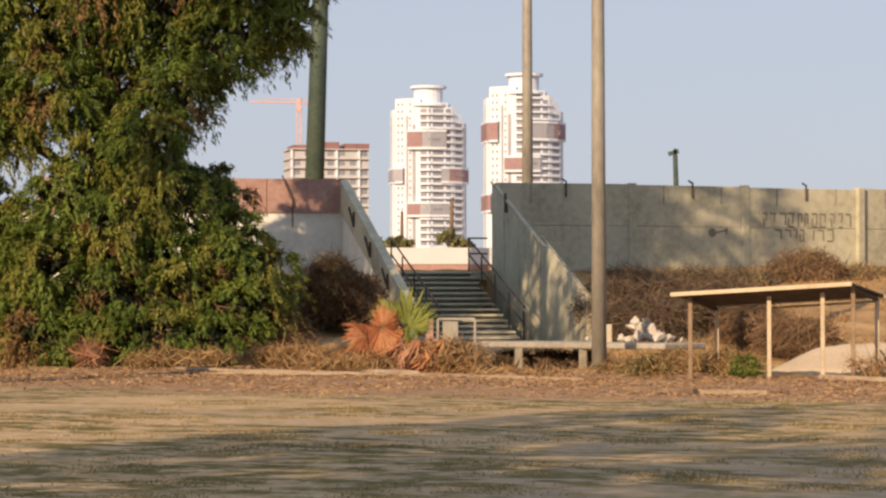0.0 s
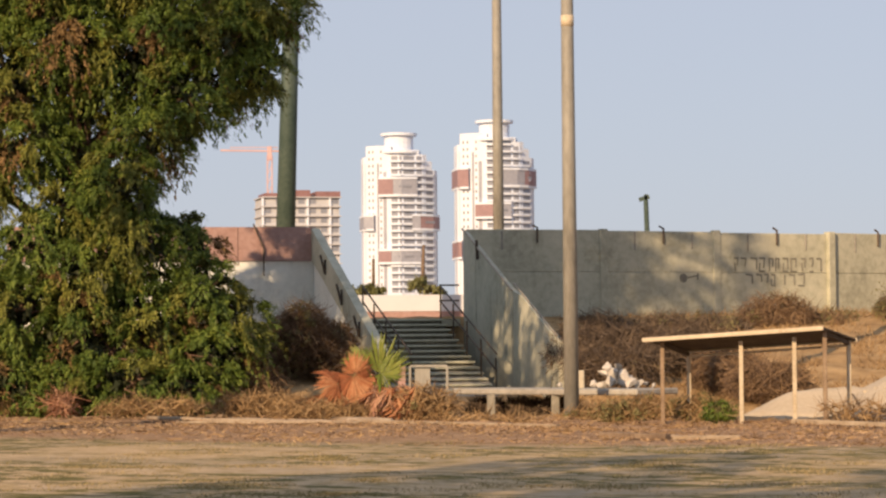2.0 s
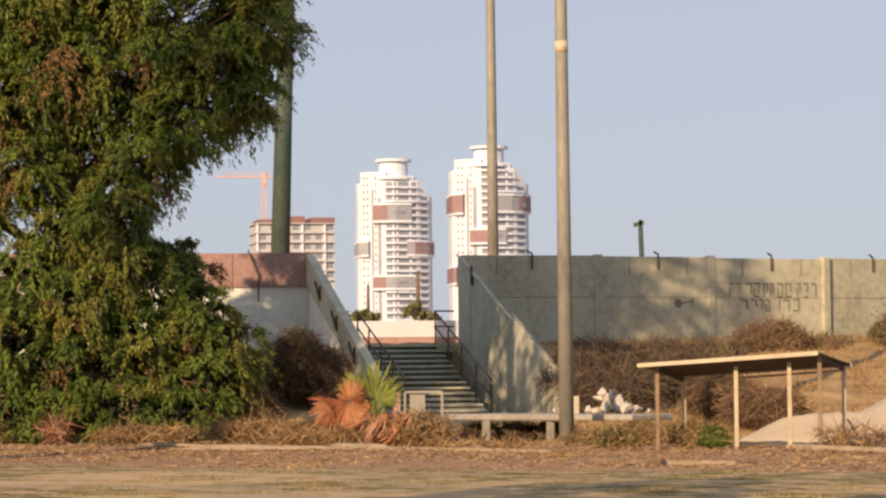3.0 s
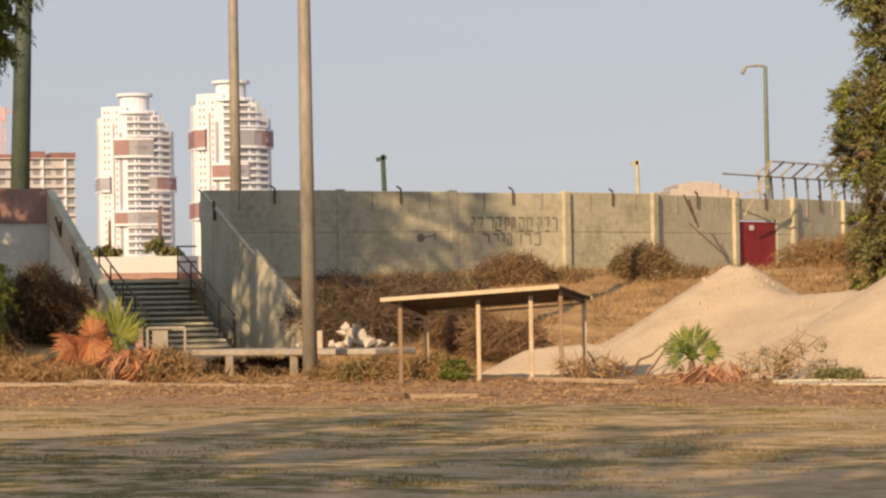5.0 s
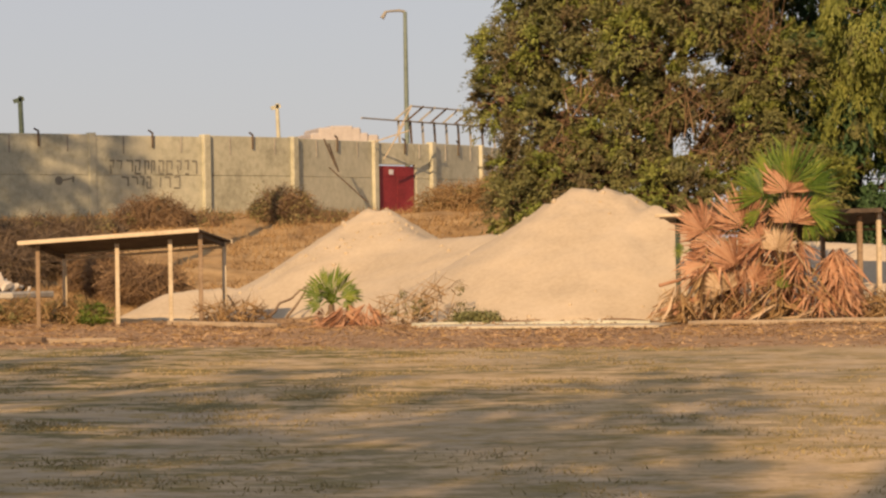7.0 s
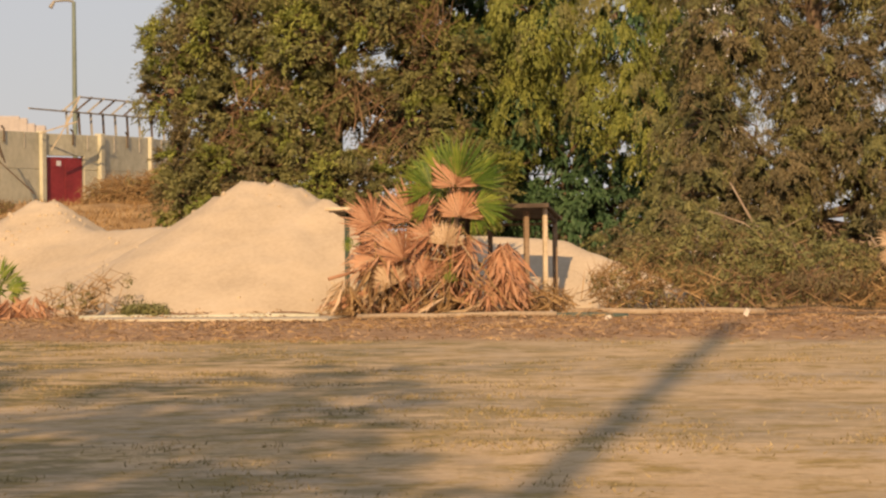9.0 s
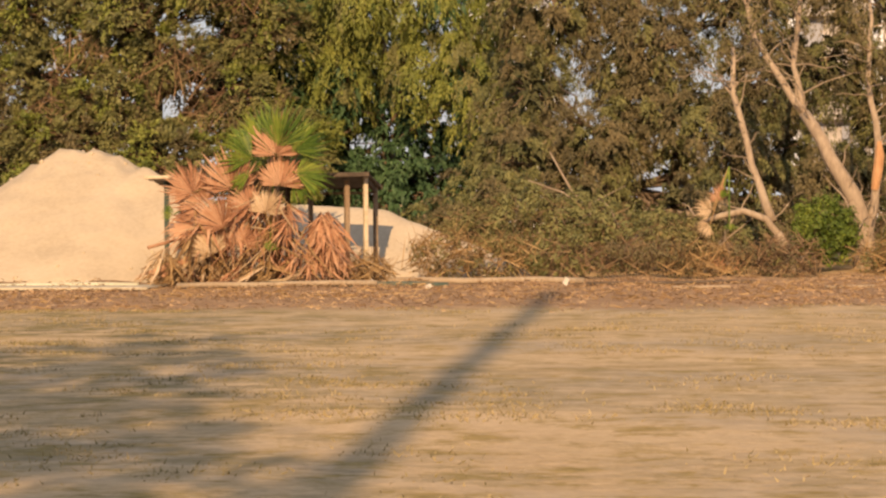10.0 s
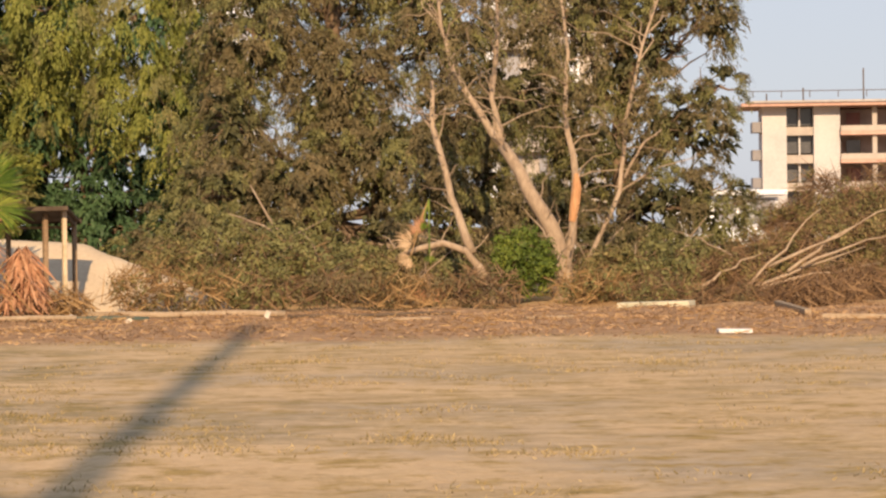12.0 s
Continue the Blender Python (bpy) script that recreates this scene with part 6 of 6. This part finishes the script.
    u *= (0.22 * rng.uniform(0.4, 1.5, m) / np.linalg.norm(u, axis=1))[:, None]
    w = np.cross(u, rng.normal(size=(m, 3)))
    w *= 0.014 / np.linalg.norm(w, axis=1)[:, None]
    v = np.stack([c - w, c + w, c + u], 1).reshape(-1, 3)
    ob = part("bank_grass", (v, np.arange(m * 3).reshape(-1, 3)), M["straw"])
    tagged(ob, "sparse dry straw on the earth bank", "grass", kind="stuff")


bank_grass()


# ---- things behind the wall ----
def behind_wall():
    def stub(az, el0, el1, d, r, mat, label):
        t = thing("broken_pole", at(az, 0, d), label, "pole")
        a, b = at(az, el0, d), at(az - 0.06, el1, d)
        part("shaft", tube_data([a, b], [r, r * 0.8], 8), mat, t)
        bm = bmesh.new()
        obox(bm, b + Vector((-0.22, 0, 0.0)), b + Vector((0.12, 0, 0.1)), 0.1, 0.14)
        obox(bm, b + Vector((0.0, 0, -0.1)), b + Vector((0.0, 0, 0.18)), 0.1, 0.1)
        part("head", bm, mat, t)

    stub(4.95, 1.0, 3.05, 90, 0.1, M["pole_green"], "broken dark lamp pole behind the wall")
    stub(10.29, 1.0, 2.85, 98, 0.085, M["concrete"], "short pale lamp pole behind the wall")
    t, p, q = pole("street_lamp", 12.95, 104, 0.11, 0.075, 8.6, M["lamp_green"], "green steel street lamp behind the wall", z0=1.8)
    part("arm", tube_data([q, q + Vector((-0.25, 0, 0.05)), q + Vector((-0.75, 0, 0.0))], [0.05, 0.05, 0.04], 8), M["pole"], t)
    part("lamp_head", tube_data([q + Vector((-0.75, 0, 0.0)), q + Vector((-0.9, 0, -0.25))], [0.06, 0.085], 8), M["pole"], t)
    # slanted guard fence on top of the wall by the door
    f = thing("guard_fence", at(13.5, 2.1, 97), "bent steel guard fence on top of the wall", "fence")
    pts = [at(a, 2.2, 91.5 + (a - 12.0) * 3.3) for a in (12.0, 12.8, 13.05, 13.3, 13.55, 13.8, 14.05, 14.3, 14.55, 14.8, 15.05, 15.3)]
    for i, p in enumerate(pts):
        p.z = WALL_TOP - 0.15
        if i == 0:
            continue
        a, b = p, p + Vector((-0.05, 0, 0.95))
        bm = bmesh.new()
        obox(bm, a, b, 0.07, 0.07)
        obox(bm, b - Vector((0.15, 0, 0.05)), b + Vector((0.45, -0.2, 0.48)), 0.06, 0.06)
        part("post", bm, M["pole"] if i % 2 else M["rust"], f)
    for dz, dx in ((0.9, 0), (1.4, 0.4), (0.1, 0)):
        part("rail", tube_data([p + Vector((dx, -0.1 if dx else 0, dz)) for p in pts[(0 if dz == 0.9 else 1):]], [0.03] * (12 if dz == 0.9 else 11), 6), M["steel"], f)
    for p, q in (((12.45, 1.75), (12.9, 2.5)), ((12.2, 2.1), (13.0, 2.35)), ((12.75, 2.3), (13.05, 2.85)), ((11.2, 2.2), (11.45, 1.6)), ((11.3, 2.1), (11.5, 1.5)), ((11.3, 1.6), (12.1, 0.85))):
        bm = bmesh.new()
        obox(bm, at(*p, 92.0 if p[0] > 12 else 88.5), at(*q, 92.0 if p[0] > 12 else 88.3), 0.045, 0.045)
        part("brace", bm, M["steel"] if p[0] > 12 else M["rust"], f)


behind_wall()


# ---- city beyond ----
def tower(base, width, height, seed, bands, label):
    """A white residential tower: plain wall with small windows to one side, balconies to the other, coloured boxed bands."""
    t = thing("apartment_tower", base, label, "building", "apartment towers")
    W, fh = width, 3.2
    nf = int(height / fh)
    b = Vector(base)
    # plan: three facets facing the viewer, from the bright flank on the one side to the other
    prof = ((-0.50, 0.30), (-0.47, 0.04), (-0.26, -0.10), (0.02, -0.16), (0.30, -0.06), (0.47, 0.10), (0.50, 0.30))

    def F(u, out=0.0, z=0.0):
        for (a, ya), (c, yc) in zip(prof, prof[1:]):
            if u <= c:
                return b + Vector((u * W, (ya + (yc - ya) * (u - a) / (c - a)) * W - out, z))
        return b + Vector((u * W, 0.3 * W - out, z))

    def slab_piece(u0, u1, z0, z1, out, m, name, n=4, into=3.0):
        us = [u0 + (u1 - u0) * i / n for i in range(n + 1)]
        bm = bmesh.new()
        base_poly = [F(u, out, z0) for u in us] + [F(u, -into, z0) for u in reversed(us)]
        prism(bm, base_poly, (0, 0, z1 - z0))
        return part(name, bm, m, t)

    def crest(u):
        return height - 8.0 - (9 if u > 0.43 else 5 if u > 0.36 else 3 if u < -0.43 else 2 if u > 0.26 else 0) + (2.0 if -0.43 < u < -0.1 else 0)

    for u0, u1 in ((-0.5, -0.43), (-0.43, -0.3), (-0.3, -0.2), (-0.2, -0.1), (-0.1, 0.1), (0.1, 0.26), (0.26, 0.36), (0.36, 0.43), (0.43, 0.5)):
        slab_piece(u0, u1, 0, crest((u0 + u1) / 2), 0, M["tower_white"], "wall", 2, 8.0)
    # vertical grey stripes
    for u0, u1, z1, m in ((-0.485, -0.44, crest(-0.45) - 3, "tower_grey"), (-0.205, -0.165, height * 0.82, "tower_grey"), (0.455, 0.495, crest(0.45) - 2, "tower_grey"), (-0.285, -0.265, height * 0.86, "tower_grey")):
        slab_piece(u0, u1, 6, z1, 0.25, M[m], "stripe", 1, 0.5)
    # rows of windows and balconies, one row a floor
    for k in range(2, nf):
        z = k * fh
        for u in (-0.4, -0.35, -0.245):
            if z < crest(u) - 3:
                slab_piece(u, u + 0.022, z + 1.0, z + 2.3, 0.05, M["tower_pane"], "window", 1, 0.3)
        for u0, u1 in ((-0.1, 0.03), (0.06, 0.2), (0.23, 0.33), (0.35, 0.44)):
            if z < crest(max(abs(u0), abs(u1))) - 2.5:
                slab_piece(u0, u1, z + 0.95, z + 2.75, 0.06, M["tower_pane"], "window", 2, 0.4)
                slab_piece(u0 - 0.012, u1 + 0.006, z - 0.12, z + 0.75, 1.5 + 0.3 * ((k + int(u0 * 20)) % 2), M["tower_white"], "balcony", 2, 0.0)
    # coloured boxes
    for u0, u1, f0, f1, split in bands:
        z0, z1 = f0 * height, f1 * height
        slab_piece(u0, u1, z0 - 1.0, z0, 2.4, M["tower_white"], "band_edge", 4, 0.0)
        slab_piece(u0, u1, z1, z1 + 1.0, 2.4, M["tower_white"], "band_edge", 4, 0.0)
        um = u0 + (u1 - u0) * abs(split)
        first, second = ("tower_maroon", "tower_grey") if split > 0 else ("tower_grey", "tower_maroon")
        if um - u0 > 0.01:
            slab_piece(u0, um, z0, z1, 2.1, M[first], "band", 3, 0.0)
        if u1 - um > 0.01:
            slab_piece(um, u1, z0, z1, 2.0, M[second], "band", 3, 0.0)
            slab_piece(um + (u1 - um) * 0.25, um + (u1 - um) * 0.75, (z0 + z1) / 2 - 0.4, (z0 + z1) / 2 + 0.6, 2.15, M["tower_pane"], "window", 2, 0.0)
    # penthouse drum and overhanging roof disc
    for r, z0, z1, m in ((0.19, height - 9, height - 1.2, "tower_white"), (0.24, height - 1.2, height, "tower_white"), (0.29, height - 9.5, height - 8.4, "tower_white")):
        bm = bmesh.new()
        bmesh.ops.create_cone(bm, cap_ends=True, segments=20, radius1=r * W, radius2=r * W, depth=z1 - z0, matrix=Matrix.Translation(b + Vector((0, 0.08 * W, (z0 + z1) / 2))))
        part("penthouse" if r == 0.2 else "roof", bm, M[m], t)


DT = 1250.0
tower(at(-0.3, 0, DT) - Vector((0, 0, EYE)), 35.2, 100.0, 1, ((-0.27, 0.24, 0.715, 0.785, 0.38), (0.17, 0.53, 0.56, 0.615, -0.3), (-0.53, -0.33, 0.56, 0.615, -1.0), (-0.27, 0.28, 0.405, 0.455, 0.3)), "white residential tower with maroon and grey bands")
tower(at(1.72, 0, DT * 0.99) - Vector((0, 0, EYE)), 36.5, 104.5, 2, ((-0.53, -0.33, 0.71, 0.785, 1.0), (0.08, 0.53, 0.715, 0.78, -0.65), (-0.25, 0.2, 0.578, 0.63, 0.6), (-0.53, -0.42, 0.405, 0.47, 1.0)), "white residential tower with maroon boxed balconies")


def block(name, az, el_top, d, w, dep, floors, m, label, turn=0.0, extra=False, fh=3.1):
    """A plain building of stacked floors with windows, columns and slab edges."""
    b = at(az, 0, d)
    b.z = 0
    top = at(az, el_top, d).z
    t = thing(name, b, label, "building")
    R = Matrix.Translation(b) @ pose(0, 0, 0, 0, 0, turn)
    ORIGIN[t.name] = b

    def pc(nm, x0, x1, y0, y1, z0, z1, mat):
        bm = bmesh.new()
        box(bm, (x0, y0, z0), (x1, y1, z1))
        bmesh.ops.transform(bm, matrix=R, verts=bm.verts)
        return part(nm, bm, mat, t)

    pc("wall", -w / 2 + 0.4, w / 2 - 0.4, -dep / 2 + 0.4, dep / 2, 0, top - 0.5, M[m])
    for k in range(floors):
        z = top - (k + 1) * fh
        pc("floor_slab", -w / 2 - 0.2, w / 2 + 0.2, -dep / 2 - 0.7, dep / 2, z + fh - 0.35, z + fh, M["salmon"] if extra and k == 0 else M[m])
        n = max(3, int(w / 3.6))
        for i in range(n):
            x = -w / 2 + (i + 0.5) * w / n
            if (i * 7 + k * 3) % 5 != 0:
                pc("window", x - w / n * 0.28, x + w / n * 0.28, -dep / 2 + 0.3, -dep / 2 + 0.6, z + 0.8, z + 2.5, M["tower_pane"])
            if i % 2 == 0:
                pc("column", x - w / n * 0.5 - 0.2, x - w / n * 0.5 + 0.5, -dep / 2 - 0.3, -dep / 2 + 0.5, z, z + fh, M["tower_white"] if not extra else M[m])
    return t, R, top


# building site with crane
t, R, top = block("building_site", -2.45, 3.15, 900, 26, 18, 10, "site_white", "unfinished apartment block with raw top floor", 12)
for x0, x1, h in ((-12, -6, 2), (-3, 3, 3.0), (5, 13, 2.6)):
    bm = bmesh.new()
    box(bm, (x0, -8.5, top), (x1, 6, top + h - 0.8))
    bmesh.ops.transform(bm, matrix=R, verts=bm.verts)
    part("formwork", bm, M["maroon"], t)
c = thing("tower_crane", at(-3.02, 0, 930) - Vector((0, 0, EYE)), "red tower crane over a building site", "crane")
bm = bmesh.new()
top_c = at(-3.02, 4.05, 930)
for dx in (-0.8, 0.8):
    for dy in (-0.8, 0.8):
        obox(bm, Vector((top_c.x + dx, top_c.y + dy, 0)), top_c + Vector((dx, dy, 0)), 0.4, 0.4)
for i in range(20):
    z = top_c.z * i / 20
    obox(bm, Vector((top_c.x - 0.8, top_c.y - 0.9, z)), Vector((top_c.x + 0.8, top_c.y - 0.9, z + top_c.z / 20)), 0.25, 0.25)
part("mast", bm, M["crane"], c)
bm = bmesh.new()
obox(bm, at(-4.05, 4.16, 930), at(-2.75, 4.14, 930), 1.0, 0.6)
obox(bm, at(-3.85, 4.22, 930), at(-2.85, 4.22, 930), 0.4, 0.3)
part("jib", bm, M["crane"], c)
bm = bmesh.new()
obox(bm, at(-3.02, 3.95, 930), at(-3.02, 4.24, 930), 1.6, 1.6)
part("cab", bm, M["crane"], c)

# building under construction beyond the trees
def open_frame():
    d, az = 295.0, 39.9
    b = at(az, 0, d)
    b.z = 0
    top = at(az, 2.45, d).z
    t = thing("building_site", b, "white concrete apartment block under construction with salmon slabs", "building")
    R = Matrix.Translation(b) @ pose(0, 0, 0, 0, 0, -az + 6)

    def pc(nm, x0, x1, y0, y1, z0, z1, mat, label=""):
        bm = bmesh.new()
        box(bm, (x0, y0, z0), (x1, y1, z1))
        bmesh.ops.transform(bm, matrix=R, verts=bm.verts)
        part(nm, bm, M[mat], t, label)

    pc("formwork", -15.2, 14, -2.6, 10, top - 0.15, top + 0.2, "salmon", "salmon-coloured formwork deck")
    pc("edge_beam", -14.8, 14, -2.9, -2.5, top + 0.22, top + 0.42, "raw")
    pc("core", -12.4, 13, 4.5, 12, 0, top - 0.3, "raw")
    fh = 3.0
    for k in range(6):
        z = top - (k + 1) * fh
        pc("wall_pier", -12.9, -10.3, -0.3, 6, z, z + fh, "site_white")
        pc("wall_pier", -7.4, -4.6, -0.3, 6, z, z + fh, "site_white")
        pc("floor_slab", -10.3, -7.4, 0.2, 6, z - 0.2, z + 0.7, "raw")
        pc("mullion", -8.95, -8.75, 0.9, 1.7, z + 0.7, z + fh - 0.2, "site_white")
        pc("window", -10.3, -7.4, 1.8, 2.1, z + 0.9, z + fh - 0.2, "pane")
        pc("floor_slab", -4.6, 14, -1.2, 6, z - 0.25, z + 0.15, "salmon" if k < 3 else "raw")
        pc("parapet", -4.6, 14, -1.25, -1.05, z + 0.15, z + 0.75, "raw")
        for x in (-1.2, 2.6, 6.6, 10.6):
            pc("column", x, x + 0.5, -0.6, -0.1, z + 0.15, z + fh - 0.25, "raw")
        for x in (-3.6, 1.0, 4.0, 8.4):
            pc("panel", x, x + 1.5, 3.5, 3.7, z + 0.3, z + 2.3, "maroon" if (k + int(x)) % 2 else "pane")
        for x in (-14.0,):
            pc("balcony", -13.9, -12.9, 0.6, 4.0, z + 0.2, z + 1.3, "grey_panel")
    for x, h in ((-8.6, 1.6), (-2.2, 3.6), (7.5, 3.0), (-12.5, 1.0), (2.4, 1.2)):
        pc("rod", x, x + 0.14, -1, -0.86, top + 0.25, top + 0.25 + h, "rust")
    for x in range(-14, 13, 3):
        pc("guard_post", x, x + 0.08, -2.6, -2.5, top + 0.75, top + 1.5, "rust")
    pc("guard_rail", -14.5, 13, -2.58, -2.5, top + 1.4, top + 1.48, "rust")


open_frame()
block("apartment_house", 36.6, 0.7, 190, 8, 8, 2, "tower_white", "low white building behind trees", -36)
block("apartment_house", 32.9, 5.8, 170, 7.5, 10, 6, "raw", "white apartment house seen through foliage", -30)
block("apartment_house", 25.9, 5.6, 150, 4.6, 8, 5, "tower_white", "white apartment house seen through foliage", -25)
h = thing("distant_house", at(11.45, 0, 420) - Vector((0, 0, EYE)), "distant pale stone house above the wall", "building")
for x0, x1, e in ((-4.6, 4.4, 2.3), (-3.4, 3.2, 2.41), (-1.6, 2.0, 2.45), (4.4, 6.0, 2.26)):
    bm = bmesh.new()
    c = at(11.45, e, 420)
    box(bm, (c.x + x0, c.y - 2 - e * 0.8, 0), (c.x + x1, c.y + 6 + e, c.z), 0.25)
    part("wall", bm, M["raw"], h)
block("apartment_house", -9.6, 0.75, 200, 6, 8, 1, "white", "low white house behind the tree", 0)

tree("tree", at(0.25, 0, 130), 4.0, 0.12, [blob(0.2, 1.3, 130, 0.45, 0.5, 0.35), blob(0.4, 1.15, 130, 0.4, 0.5, 0.3)], M["leaf_mid"], M["bark"], "small round tree behind a low wall", 41, size=0.34, leaf=0.16, core=0.3)
tree("tree", at(-0.9, 0, 125), 3.2, 0.1, [blob(-0.95, 1.15, 125, 0.6, 0.7, 0.22), blob(-1.3, 1.12, 125, 0.5, 0.6, 0.22)], M["leaf_mid"], M["bark"], "small dark shrub behind a low wall", 42, size=0.32, leaf=0.16, core=0.5)

# ---- what casts the long shadows over the pitch ----
for k, (x, y, h, w) in enumerate(((-11, -8, 18.0, 2.6), (-15.5, -12, 16.5, 3.0), (-19.2, -3, 20.0, 3.8), (-14.4, -4, 17.5, 3.3))):
    tree("tree", (x, y, 0), h * 0.8, 0.3, [((x, y, h * 0.78), (w * 0.62, w * 0.62, h * 0.19)), ((x + 0.6, y - 1, h * 0.55), (w * 0.9, w * 0.9, h * 0.19)), ((x - 1.0, y + 1, h * 0.42), (w * 0.95, w * 0.8, h * 0.19))], M["leaf_mid"], M["bark"], "broad tree behind the viewpoint shading the pitch", 50 + k, density=0.85, size=0.85, strands=10, leaves=13, leaf=0.245, gap=-1.0, core=0.25, twigs=0)
tree("tree", (-13.4, 45, 0), 17, 0.35, [((-13.3, 45, 22.5), (2.2, 2.2, 2.2)), ((-13.6, 45, 19.0), (2.4, 2.3, 2.3)), ((-13.2, 45, 15.5), (2.3, 2.3, 2.2)), ((-11.9, 45, 12.8), (1.5, 1.5, 1.5)), ((-15.4, 45, 14.2), (1.7, 1.7, 1.6))], M["leaf_mid"], M["bark"], "tall slender tree outside the view shading the wall", 58, density=0.75, size=0.8, strands=10, leaves=11, leaf=0.21, gap=-1.0, core=0.06, twigs=0)
t, p, q = pole("light_pole", 215.5, 16.3, 0.21, 0.16, 25.0, M["pole"], "tall floodlight pole behind the viewpoint", z0=0.0)
